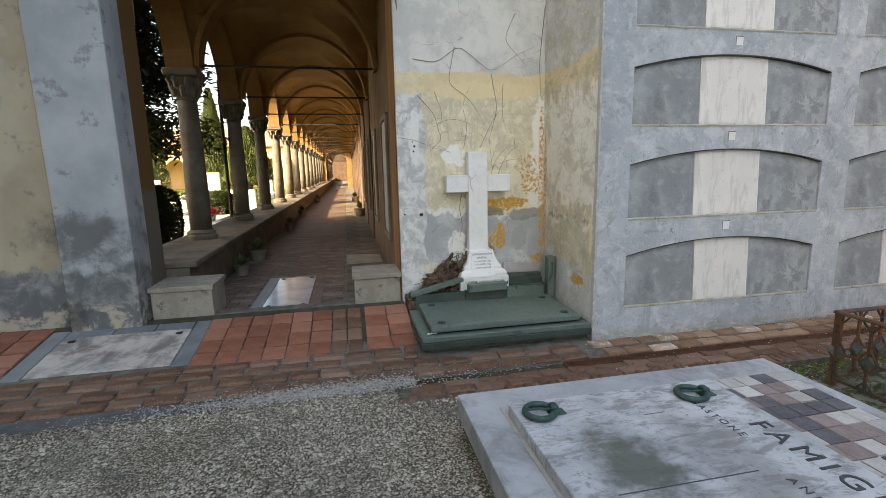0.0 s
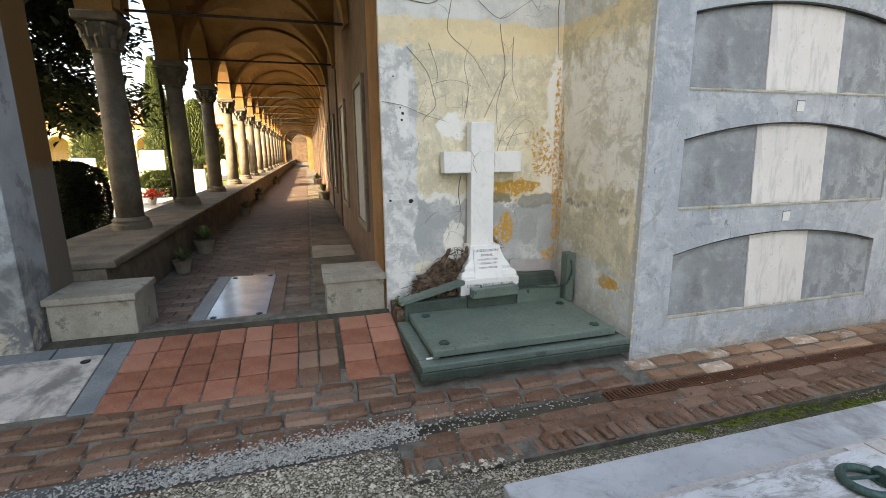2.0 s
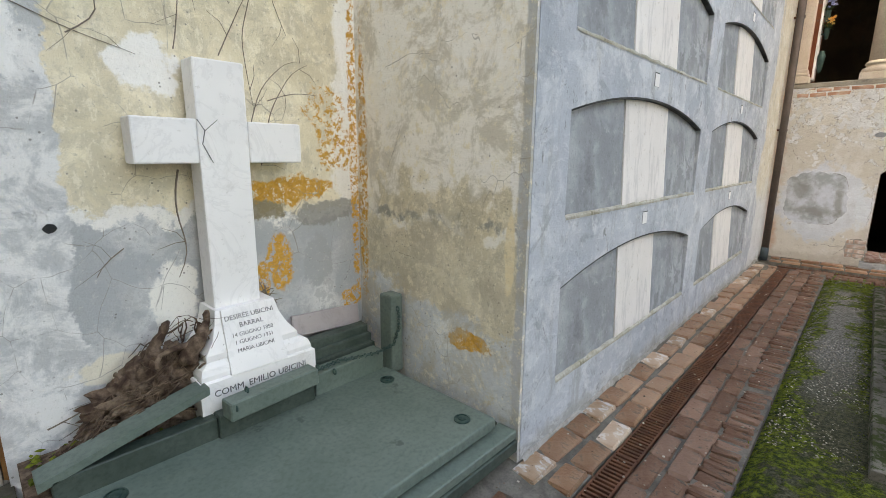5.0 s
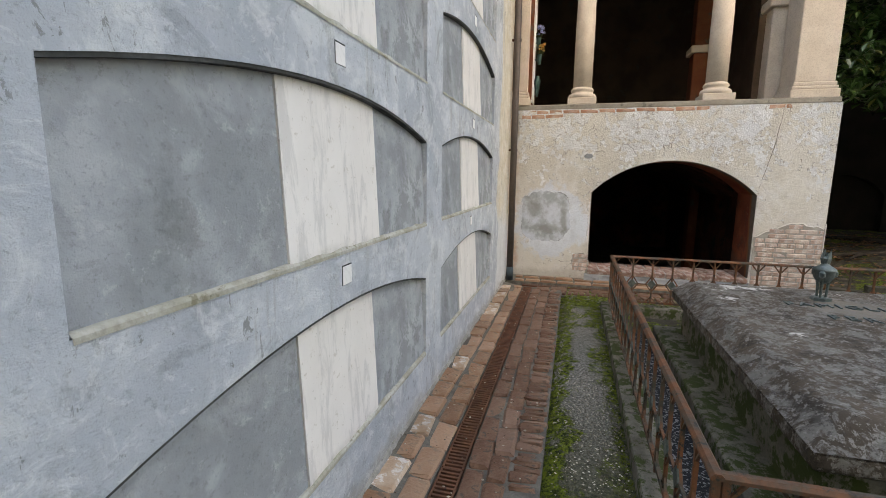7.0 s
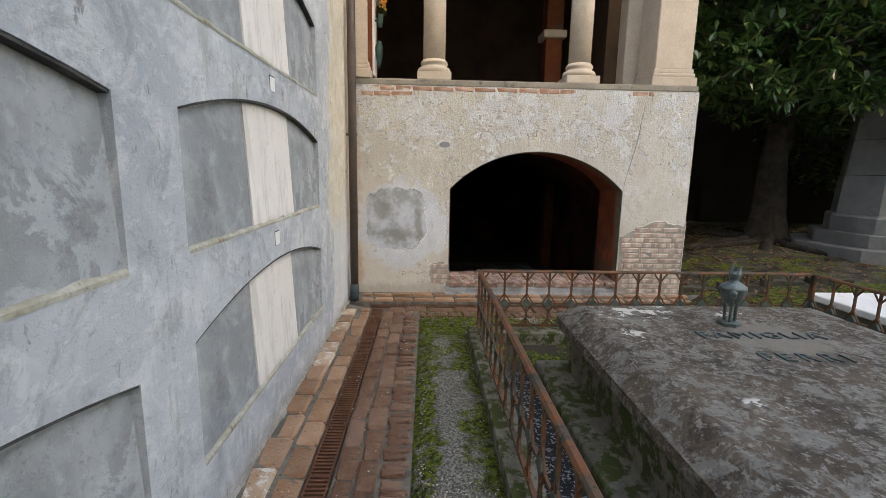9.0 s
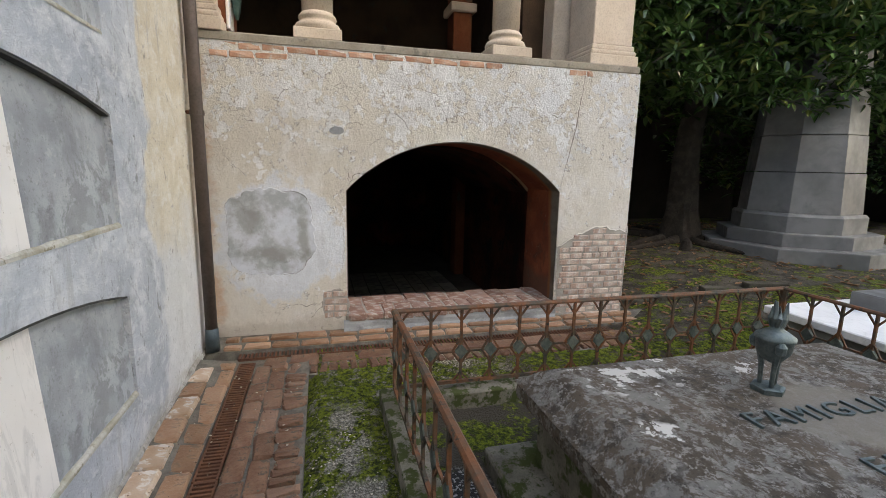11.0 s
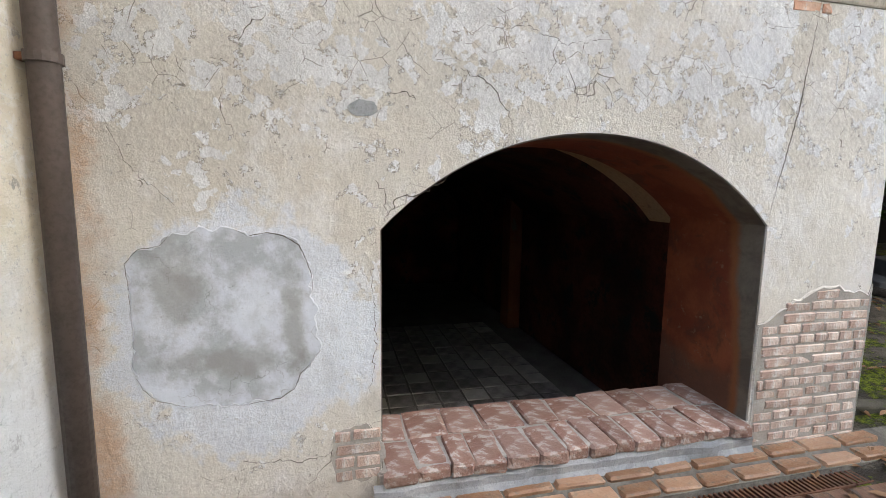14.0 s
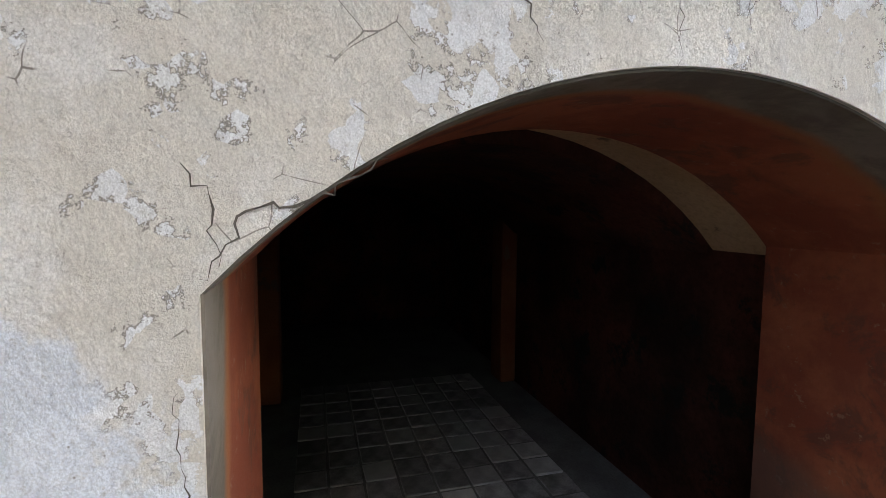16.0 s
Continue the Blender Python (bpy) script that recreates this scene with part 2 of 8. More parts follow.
    base = s.mul(s.ramp(edge, 0.40, 0.33), s.ramp(s.noise(9, 9, 0.78), 0.36, 0.44))
    col = s.mix(s.mul(side, s.mul(s.ramp(s.op("ADD", s.z, wob), 0.95, 0.70), 0.30)), col, (0.42, 0.40, 0.33))
    col = s.mix(s.mul(side, base), col, s.gain(lime, 1.35))
    col = s.mix(s.mul(side, s.blob(s.y, s.z, 4.54, 0.27, 0.19, 0.055, 0.10, 0.8, 9)), col, ochre)
    for cy, cz, ry, rz, c in ((4.285, 1.35, 0.028, 0.34, (0.84, 0.83, 0.81)), (4.30, 0.80, 0.03, 0.20, (0.80, 0.70, 0.48)), (5.40, 1.5, 0.13, 0.6, (0.84, 0.81, 0.74)), (4.775, 1.97, 0.012, 0.05, (0.86, 0.86, 0.86)), (4.79, 1.69, 0.016, 0.045, (0.84, 0.84, 0.82))):
        col = s.mix(s.mul(side, s.mul(s.blob(s.y, s.z, cy, cz, ry, rz, 0.15, 0.5, 9), 0.9)), col, c)
    col = s.mix(s.mul(side, s.ramp(s.op("ADD", s.y, s.mul(wob, 0.12)), 4.265, 4.25)), col, (0.46, 0.475, 0.48))
    col = s.mix(s.mul(s.mul(side, flake), s.blob(s.y, s.z, 5.45, 1.15, 0.045, 0.85, 0.2, 0.7, 7)), col, ochre)
    pits = s.mul(s.ramp(s.vor(26), 0.16, 0.08), s.ramp(s.noise(5, 4), 0.52, 0.60))
    col = s.mix(s.mul(pits, 0.75), col, (0.16, 0.15, 0.14))
    hair = s.mul(s.ramp(s.vor(4, "DISTANCE_TO_EDGE", "Distance", None, 0.25), 0.008, 0.003), s.ramp(s.noise(2.3, 5), 0.52, 0.58))
    col = s.mix(s.mul(hair, 0.6), col, (0.24, 0.22, 0.19))
    crumb = s.ramp(s.noise(48, 9, 0.82), 0.56, 0.62)
    col = s.mix(s.mul(crumb, 0.35), col, (0.25, 0.23, 0.19))
    col = s.mix(s.mul(s.ramp(s.noise(55, 9, 0.82), 0.57, 0.63), 0.35), col, (0.86, 0.82, 0.72))
    col = s.mix(s.mul(side, s.mul(s.ramp(s.noise(3.6, 9, 0.76, 0.4), 0.46, 0.58), 0.6)), col, (0.44, 0.40, 0.305))
    col = s.mix(s.mul(side, s.mul(s.ramp(s.noise(18, 9, 0.8), 0.54, 0.60), 0.6)), col, (0.82, 0.76, 0.60))
    col = s.gain(col, (1.06, 1.05, 1.03))
    return s.done(col, 0.92, [(mid, 0.5, 0.02), (grain, 0.6, 0.008), (fine, 0.6, 0.004), (low, 0.6, 0.01), (flake, 0.25, 0.004), (pits, -0.6, 0.008)])


def make_pier():
    """Cream wall and grey pier left of the portal."""
    s = Mat("cream_and_grey_plaster", 0.92)
    big, mid, fine = s.noise(1.2, 5, 0.6), s.noise(5, 8, 0.66, 0.4), s.noise(80, 4, 0.7)
    wob = s.mul(s.op("SUBTRACT", s.noise(2.6, 7, 0.66), 0.5), 0.6)
    cream = s.mix(s.ramp(big, 0.35, 0.65), (0.36, 0.30, 0.215), (0.45, 0.39, 0.29))
    grey = s.mix(s.ramp(big, 0.35, 0.65), (0.31, 0.33, 0.345), (0.43, 0.45, 0.46))
    col = s.mix(s.ramp(s.op("ADD", s.x, s.mul(wob, 0.1)), -2.93, -2.9), cream, grey)
    low = s.ramp(s.op("ADD", s.z, wob), 0.62, 0.5)
    col = s.mix(low, col, s.mix(s.ramp(mid, 0.4, 0.62), (0.14, 0.145, 0.15), (0.27, 0.275, 0.27)))
    col = s.mix(s.mul(s.ramp(s.op("ADD", s.z, wob), 0.25, 0.1), s.ramp(mid, 0.45, 0.55)), col, (0.44, 0.385, 0.30))
    col = s.mix(s.mul(s.blob(s.x, s.z, -2.72, 0.9, 0.40, 0.22, 0.5, 0.9, 5), 0.8), col, (0.10, 0.10, 0.10))
    col = s.mix(s.mul(s.blob(s.x, s.z, -2.9, 0.05, 0.16, 0.14, 0.4, 0.9, 7), 0.8), col, (0.07, 0.07, 0.07))
    col = s.mix(s.mul(s.ramp(mid, 0.56, 0.66), 0.45), col, (0.40, 0.395, 0.38))
    col = s.mix(s.mul(s.ramp(s.noise(4, 8, 0.7), 0.56, 0.64), 0.55), col, (0.14, 0.14, 0.14))
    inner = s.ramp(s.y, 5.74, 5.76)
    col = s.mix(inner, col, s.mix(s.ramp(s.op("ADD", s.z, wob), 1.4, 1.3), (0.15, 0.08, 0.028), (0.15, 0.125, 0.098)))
    return s.done(col, 0.92, [(mid, 0.35, 0.012), (fine, 0.5, 0.003), (low, 0.4, 0.005)])


def make_facade():
    """Sandy plaster of the arcade building: paint skin, angular flakes, pale under-coat, hair cracks."""
    s = Mat("flaking_beige_plaster", 0.93)
    big, mid = s.noise(0.9, 5, 0.6), s.noise(5, 8, 0.68)
    grit = s.noise(48, 7, 0.78)
    col = s.mix(s.ramp(big, 0.36, 0.64), (0.61, 0.575, 0.51), (0.69, 0.66, 0.60))
    col = s.mix(s.mul(s.ramp(s.noise(2.2, 8, 0.7), 0.48, 0.64), 0.7), col, (0.74, 0.73, 0.715))
    col = s.mix(s.mul(s.ramp(s.noise(1.7, 8, 0.7), 0.52, 0.66), 0.55), col, (0.56, 0.51, 0.44))
    col = s.mix(s.mul(s.ramp(s.noise(9, 9, 0.76), 0.54, 0.62), 0.4), col, (0.52, 0.485, 0.43))
    up = s.ramp(s.op("ADD", s.z, s.mul(s.noise(1.5, 6, 0.6), 1.2)), 1.75, 2.35)
    # skin lost in angular scales, mostly high up
    bw = s.t.nodes.new("ShaderNodeRGBToBW")
    s.t.links.new(s.vor(21, "F1", "Color", None, 0.06), bw.inputs[0])
    where = s.op("ADD", s.noise(2.6, 8, 0.72), s.mul(up, 0.13))
    where = s.op("ADD", where, s.mul(s.op("SUBTRACT", bw.outputs[0], 0.5), 0.20))
    where = s.op("ADD", where, s.mul(s.op("SUBTRACT", grit, 0.5), 0.10))
    flake = s.ramp(where, 0.625, 0.635)
    col = s.mix(s.mul(flake, 0.85), col, s.mix(s.ramp(mid, 0.4, 0.62), (0.66, 0.67, 0.68), (0.80, 0.815, 0.83)))
    # thin shadow at the flake edges, painted as a dark contour
    edge = s.ramp(s.op("ABSOLUTE", s.op("SUBTRACT", where, 0.628)), 0.012, 0.003)
    edge = s.mul(edge, s.ramp(s.noise(6, 6, 0.7), 0.44, 0.54))
    # hair cracks along the scales that still hold
    net = s.mul(s.ramp(s.vor(9, "DISTANCE_TO_EDGE", "Distance", None, 0.10), 0.014, 0.005), s.ramp(s.op("ADD", s.noise(3.1, 5, 0.65), s.mul(up, 0.06)), 0.575, 0.62))
    rim = s.most(edge, net)
    col = s.mix(s.mul(rim, 0.85), col, (0.16, 0.14, 0.115))
    rust = s.ramp(s.op("ADD", s.y, s.mul(s.noise(2.5, 8, 0.7), 0.5)), 4.30, 4.44)
    col = s.mix(s.mul(rust, s.ramp(mid, 0.35, 0.6, 0.2, 0.75)), col, (0.55, 0.33, 0.19))
    wet = s.ramp(s.op("ADD", s.z, s.mul(s.noise(4, 8, 0.7), 0.5)), 0.16, 0.04)
    col = s.mix(s.mul(wet, 0.5), col, (0.38, 0.345, 0.29))
    halo = s.blob(s.y, s.z, 3.56, 0.62, 0.50, 0.54, 0.10, 0.45, 5)
    col = s.mix(s.mul(halo, 0.9), col, s.mix(s.ramp(mid, 0.4, 0.6), (0.63, 0.67, 0.73), (0.74, 0.79, 0.86)))
    col = s.mix(s.mul(s.blob(s.y, s.z, 3.08, 0.55, 0.10, 0.26, 0.2, 0.6, 8), 0.9), col, (0.72, 0.77, 0.83))
    col = s.mix(s.blob(s.y, s.z, 1.0, 1.95, 0.11, 0.1, 0.12, 0.6, 9), col, (0.70, 0.715, 0.73))
    col = s.mix(s.mul(s.ramp(grit, 0.56, 0.66), 0.42), col, (0.33, 0.295, 0.24))
    col = s.mix(s.mul(s.ramp(grit, 0.42, 0.32), 0.4), col, (0.74, 0.715, 0.67))
    pore = s.mul(s.ramp(s.vor(38), 0.12, 0.05), s.ramp(s.noise(7, 5), 0.5, 0.6))
    col = s.mix(s.mul(pore, 0.75), col, (0.17, 0.15, 0.125))
    sand = s.vor(210)
    col = s.mix(s.mul(s.ramp(sand, 0.42, 0.64), 0.2), col, (0.32, 0.305, 0.275))
    dent = s.noise(15, 9, 0.76)
    rub = s.mul(s.noise(26, 9, 0.8), s.op("ADD", s.mul(up, 0.8), 0.35))
    return s.done(col, 0.94, [(mid, 0.5, 0.03), (dent, 0.5, 0.014), (rub, 0.8, 0.022), (flake, -0.9, 0.012), (grit, 0.45, 0.006), (rim, -0.7, 0.01), (sand, -0.4, 0.003), (pore, -0.7, 0.008)])


def make_patch():
    """Grey cement repair: trowelled, dried in darker and paler clouds."""
    s = Mat("grey_cement_patch", 0.9)
    mid, fine = s.noise(6, 9, 0.7), s.noise(70, 7, 0.76)
    col = s.mix(s.ramp(s.noise(2.6, 7, 0.66), 0.40, 0.56), (0.36, 0.385, 0.405), (0.57, 0.61, 0.67))
    col = s.mix(s.mul(s.ramp(mid, 0.5, 0.64), 0.5), col, (0.66, 0.70, 0.76))
    for cy, cz, ry, rz in ((3.86, 0.88, 0.13, 0.17), (3.62, 0.50, 0.24, 0.06), (3.36, 0.62, 0.05, 0.22)):
        col = s.mix(s.mul(s.blob(s.y, s.z, cy, cz, ry, rz, 0.55, 1.1, 7), 0.7), col, (0.25, 0.25, 0.235))
    col = s.mix(s.mul(s.ramp(s.noise(30, 8, 0.78), 0.57, 0.66), 0.4), col, (0.26, 0.26, 0.255))
    col = s.mix(s.mul(s.ramp(fine, 0.56, 0.66), 0.3), col, (0.24, 0.24, 0.235))
    net = s.mul(s.ramp(s.vor(7, "DISTANCE_TO_EDGE", "Distance", None, 0.14), 0.012, 0.004), s.ramp(s.noise(4, 5), 0.52, 0.6))
    col = s.mix(s.mul(net, 0.55), col, (0.19, 0.19, 0.18))
    return s.done(col, 0.9, [(mid, 0.4, 0.012), (fine, 0.45, 0.003), (net, -0.5, 0.004)])


def make_marble(name, c1, c2, vein, dirt, spots=0.0):
    s = Mat(name, 0.45, 0, 0.4)
    wave = s.noise(2.2, 6, 0.6, 2.2)
    col = s.mix(s.ramp(s.noise(1.3, 4), 0.35, 0.65), c1, c2)
    col = s.mix(s.mul(s.ramp(s.op("ABSOLUTE", s.op("SUBTRACT", wave, 0.5)), 0.03, 0.0), 0.16), col, vein)
    col = s.mix(s.mul(s.ramp(s.noise(3.2, 8, 0.7, 0.5), 0.5 - spots, 0.72 - spots), 0.75), col, dirt)
    col = s.mix(s.mul(s.ramp(s.noise(30, 5, 0.75), 0.60, 0.7), 0.5), col, dirt)
    return s.done(col, s.ramp(s.noise(6, 5), 0.3, 0.7, 0.4, 0.7), [(s.noise(40, 5, 0.7), 0.15, 0.003)])


def make_lichen_stone():
    """Dark weathered slab with grey, brown and white lichen."""
    s = Mat("lichen_covered_stone", 0.92)
    col = s.mix(s.ramp(s.noise(1.6, 5), 0.38, 0.62), (0.088, 0.070, 0.052), (0.145, 0.118, 0.09))
    col = s.mix(s.mul(s.ramp(s.noise(9, 10, 0.78, 0.5), 0.48, 0.56), 0.8), col, (0.27, 0.265, 0.25))
    col = s.mix(s.mul(s.ramp(s.noise(5, 10, 0.76, 0.3), 0.52, 0.60), 0.7), col, (0.05, 0.042, 0.034))
    col = s.mix(s.mul(s.ramp(s.noise(26, 8, 0.75), 0.54, 0.585), 0.75), col, (0.36, 0.35, 0.33))
    col = s.mix(s.mul(s.ramp(s.noise(40, 8, 0.75), 0.56, 0.62), 0.6), col, (0.035, 0.03, 0.026))
    white = s.ramp(s.noise(7, 8, 0.7), 0.55, 0.57)
    for cx, cy, rx, ry in ((6.95, 1.72, 0.24, 0.36), (6.4, 1.95, 0.12, 0.12), (6.85, 1.05, 0.08, 0.2), (5.5, 1.75, 0.1, 0.12)):
        col = s.mix(s.mul(white, s.blob(s.x, s.y, cx, cy, rx, ry, 0.2, 0.5, 5)), col, (0.72, 0.71, 0.68))
    bare = s.blob(s.x, s.y, 6.35, 1.05, 0.28, 0.30, 0.2, 0.5, 6)
    col = s.mix(s.mul(bare, 0.8), col, (0.27, 0.25, 0.215))
    h = s.noise(14, 9, 0.75, 0.4)
    col = s.gain(col, (0.70, 0.68, 0.66))
    return s.done(col, 0.93, [(h, 0.4, 0.008), (s.noise(70, 5, 0.7), 0.6, 0.004)])


def make_ground():
    """Gravel path, moss along the kerbs, leaf mould and soil towards the trees, lawn behind."""
    s = Mat("gravel_moss_and_soil", 0.95)
    peb, dist = s.vor(85, "F1", "Color"), s.vor(85)
    big, mid = s.noise(0.8, 5), s.noise(5, 8, 0.7)
    bw = s.t.nodes.new("ShaderNodeRGBToBW")
    s.t.links.new(peb, bw.inputs[0])
    col = s.mix(s.ramp(bw.outputs[0], 0.25, 0.75), (0.15, 0.125, 0.085), (0.50, 0.445, 0.35))
    col = s.mix(s.ramp(dist, 0.45, 0.7), col, (0.07, 0.06, 0.043))
    damp = s.ramp(s.noise(0.9, 8, 0.72, 0.5), 0.50, 0.60)
    col = s.mix(s.mul(damp, 0.7), col, s.mix(s.ramp(bw.outputs[0], 0.55, 0.8), (0.085, 0.08, 0.064), (0.27, 0.255, 0.22)))
    col = s.mix(s.mul(s.ramp(s.noise(3.2, 8, 0.74), 0.56, 0.64), 0.6), col, (0.14, 0.125, 0.07))
    alley = s.mul(s.ramp(s.x, 1.5, 3.2), s.ramp(s.y, 2.4, 2.7))
    grav = s.mix(s.ramp(s.noise(70, 6, 0.75), 0.42, 0.60), (0.085, 0.080, 0.066), (0.30, 0.285, 0.25))
    grav = s.mix(s.ramp(s.x, 5.8, 4.0), grav, s.mix(s.ramp(s.noise(40, 6, 0.75), 0.42, 0.62), (0.035, 0.036, 0.016), (0.11, 0.105, 0.06)))
    col = s.mix(alley, col, grav)
    soil = s.most(s.mul(s.ramp(s.x, 7.9, 8.1), s.ramp(s.y, 2.0, 1.4)), s.ramp(s.x, 8.9, 9.2))
    col = s.mix(soil, col, s.mix(s.ramp(mid, 0.4, 0.65), (0.030, 0.025, 0.018), (0.105, 0.09, 0.07)))
    black = s.mul(s.mul(s.ramp(s.x, 3.7, 3.8), s.ramp(s.x, 7.9, 7.8)), s.ramp(s.y, 2.68, 2.6))
    col = s.mix(black, col, s.mix(s.ramp(bw.outputs[0], 0.66, 0.76), (0.022, 0.023, 0.026), (0.22, 0.225, 0.23)))
    worn = s.mul(black, s.ramp(s.op("ADD", s.y, s.mul(s.noise(4, 8, 0.7), 0.3)), 2.54, 2.46))
    col = s.mix(worn, col, s.mix(s.ramp(mid, 0.42, 0.6), (0.055, 0.05, 0.042), (0.16, 0.15, 0.13)))
    end = s.mul(s.ramp(s.x, 7.22, 7.3), s.ramp(s.x, 8.0, 7.95))
    col = s.mix(s.mul(end, s.ramp(s.y, 2.66, 2.62)), col, (0.045, 0.038, 0.028))
    lim = s.mul(s.op("SUBTRACT", s.noise(3.5, 8, 0.74), 0.5), 0.75)
    moss = s.mul(s.ramp(s.op("ADD", s.y, lim), 3.16, 3.22), s.ramp(s.x, 0.8, 2.2))
    moss = s.most(moss, s.mul(s.mul(s.ramp(s.op("ADD", s.y, lim), 2.99, 2.90), s.ramp(s.x, 4.2, 5.0)), s.ramp(s.y, 2.6, 2.7)))
    moss = s.most(moss, s.mul(s.ramp(s.op("ADD", s.x, lim), 8.0, 8.15), s.ramp(s.op("SUBTRACT", s.noise(2.2, 8, 0.74), s.ramp(s.x, 8.7, 9.1, 0.0, 0.09)), 0.41, 0.47)))
    moss = s.most(moss, s.mul(s.mul(s.ramp(s.x, 2.2, 3.0), s.ramp(s.x, 4.6, 3.8)), s.ramp(s.noise(2.6, 8, 0.72), 0.50, 0.56)))
    moss = s.most(moss, s.mul(end, s.ramp(s.noise(3, 7, 0.7), 0.46, 0.52)))
    moss = s.mul(moss, s.ramp(s.noise(9, 8, 0.77), 0.40, 0.48))
    moss = s.most(moss, s.mul(s.ramp(s.noise(1.3, 8, 0.74), 0.66, 0.69), s.ramp(s.x, 4.0, 1.0)))
    lawn = s.mul(s.ramp(s.y, 6.0, 6.4), s.ramp(s.x, -2.2, -2.6))
    green = s.mix(s.ramp(s.noise(26, 8, 0.75), 0.40, 0.62), (0.024, 0.038, 0.004), (0.19, 0.235, 0.014))
    col = s.mix(s.most(moss, lawn), col, green)
    h = s.op("SUBTRACT", 0.6, dist)
    return s.done(col, 0.95, [(h, 0.7, 0.014), (mid, 0.5, 0.02), (s.mul(moss, s.noise(60, 7, 0.75)), 0.8, 0.02), (s.noise(120, 5, 0.7), 0.5, 0.004)])


M = {}
M["cement"], M["infill"], M["nook"], M["pier"] = make_cement(), make_infill(), make_nook(), make_pier()
M["facade"], M["patch"], M["ground"], M["lichen"] = make_facade(), make_patch(), make_ground(), make_lichen_stone()
M["white_marble"] = make_marble("white_marble", (0.84, 0.83, 0.81), (0.78, 0.77, 0.755), (0.46, 0.45, 0.44), (0.50, 0.48, 0.44), -0.04)


def make_niche_marble():
    """Cream marble with thin grey runs, brown spots and dirt towards the ledge."""
    s = Mat("cream_marble", 0.5, 0, 0.4)
    col = s.mix(s.ramp(s.noise(1.8, 5), 0.35, 0.65), (0.82, 0.785, 0.75), (0.75, 0.715, 0.68))
    col = s.mix(s.mul(s.ramp(s.noise(4, 8, 0.72, 0.6, (3.5, 3.5, 0.6)), 0.51, 0.62), 0.5), col, (0.52, 0.50, 0.48))
    col = s.mix(s.mul(s.ramp(s.noise(16, 7, 0.75), 0.60, 0.66), 0.5), col, (0.46, 0.40, 0.33))
    col = s.mix(s.mul(s.ramp(s.noise(45, 5, 0.75), 0.63, 0.68), 0.6), col, (0.36, 0.32, 0.27))
    grime = s.ramp(s.op("ADD", s.z, s.mul(s.noise(9, 7, 0.7), 0.12)), 0.11, 0.03)
    col = s.mix(s.mul(grime, 0.55), col, (0.36, 0.34, 0.27))
    return s.done(col, 0.5, [(s.noise(60, 5, 0.7), 0.2, 0.002)])


M["niche_marble"] = make_niche_marble()
M["grey_marble"] = make_marble("weathered_grey_marble", (0.46, 0.47, 0.485), (0.35, 0.36, 0.375), (0.22, 0.225, 0.25), (0.17, 0.165, 0.155), 0.03)
M["white_slab"] = make_marble("worn_white_marble", (0.56, 0.50, 0.45), (0.50, 0.455, 0.415), (0.36, 0.33, 0.31), (0.085, 0.08, 0.076), 0.10)
M["monument"] = make_marble("grey_monument_stone", (0.20, 0.20, 0.196), (0.12, 0.12, 0.118), (0.17, 0.17, 0.18), (0.12, 0.125, 0.12), 0.04)
M["blue_slab"] = simple("grey_blue_stone", (0.30, 0.33, 0.37), (0.40, 0.43, 0.47), 3, 0.16, fine=50, bump=0.08, spec=0.6)
M["slate_edge"] = simple("slate_border_stone", (0.165, 0.18, 0.19), (0.235, 0.25, 0.26), 4, 0.6, vary=0.35)
M["green_slab"] = simple("green_grey_slate", (0.105, 0.142, 0.118), (0.145, 0.184, 0.156), 2.2, 0.5, fine=45, bump=0.1, spec=0.45, c3=(0.07, 0.092, 0.078), spots=0.02)
M["green_cut"] = simple("green_slate_edges", (0.04, 0.058, 0.047), (0.068, 0.09, 0.075), 4, 0.55, fine=45, bump=0.15, c3=(0.14, 0.15, 0.13), spots=-0.05)
M["tile"] = simple("red_terracotta_tile", (0.27, 0.095, 0.055), (0.36, 0.15, 0.09), 6, 0.6, fine=50, bump=0.4, c3=(0.14, 0.082, 0.06), spots=0.05, vary=0.45, spec=0.4)
M["gutter_brick"] = simple("worn_paving_brick", (0.155, 0.078, 0.048), (0.245, 0.142, 0.092), 5, 0.6, fine=55, bump=0.6, dist=0.008, c3=(0.085, 0.07, 0.054), spots=0.07, vary=0.38)
M["pale_brick"] = simple("lime_washed_brick", (0.50, 0.35, 0.285), (0.66, 0.55, 0.48), 9, 0.9, fine=60, bump=0.9, dist=0.009, c3=(0.64, 0.60, 0.57), spots=0.10, vary=0.35)
M["sill_brick"] = simple("worn_red_sill_brick", (0.28, 0.15, 0.115), (0.40, 0.275, 0.225), 7, 0.88, fine=60, bump=0.7, dist=0.008, c3=(0.50, 0.44, 0.395), spots=0.10, vary=0.4)
M["wall_brick"] = simple("damp_orange_brick", (0.27, 0.135, 0.07), (0.38, 0.235, 0.145), 6, 0.45, fine=50, bump=0.5, dist=0.007, c3=(0.17, 0.125, 0.085), spots=0.07, vary=0.45, spec=0.4)
M["lime_brick"] = simple("lime_bloomed_brick", (0.40, 0.25, 0.15), (0.56, 0.44, 0.33), 6, 0.6, fine=50, bump=0.5, dist=0.007, c3=(0.68, 0.65, 0.61), spots=0.10, vary=0.35)
M["channel"] = simple("blue_grey_cement_channel", (0.085, 0.095, 0.096), (0.14, 0.145, 0.142), 4, 0.85, fine=60, bump=0.4, c3=(0.28, 0.275, 0.255), spots=0.02)
M["mortar"] = simple("grey_mortar", (0.105, 0.096, 0.08), (0.185, 0.17, 0.145), 9, 0.95, fine=80, bump=0.6)
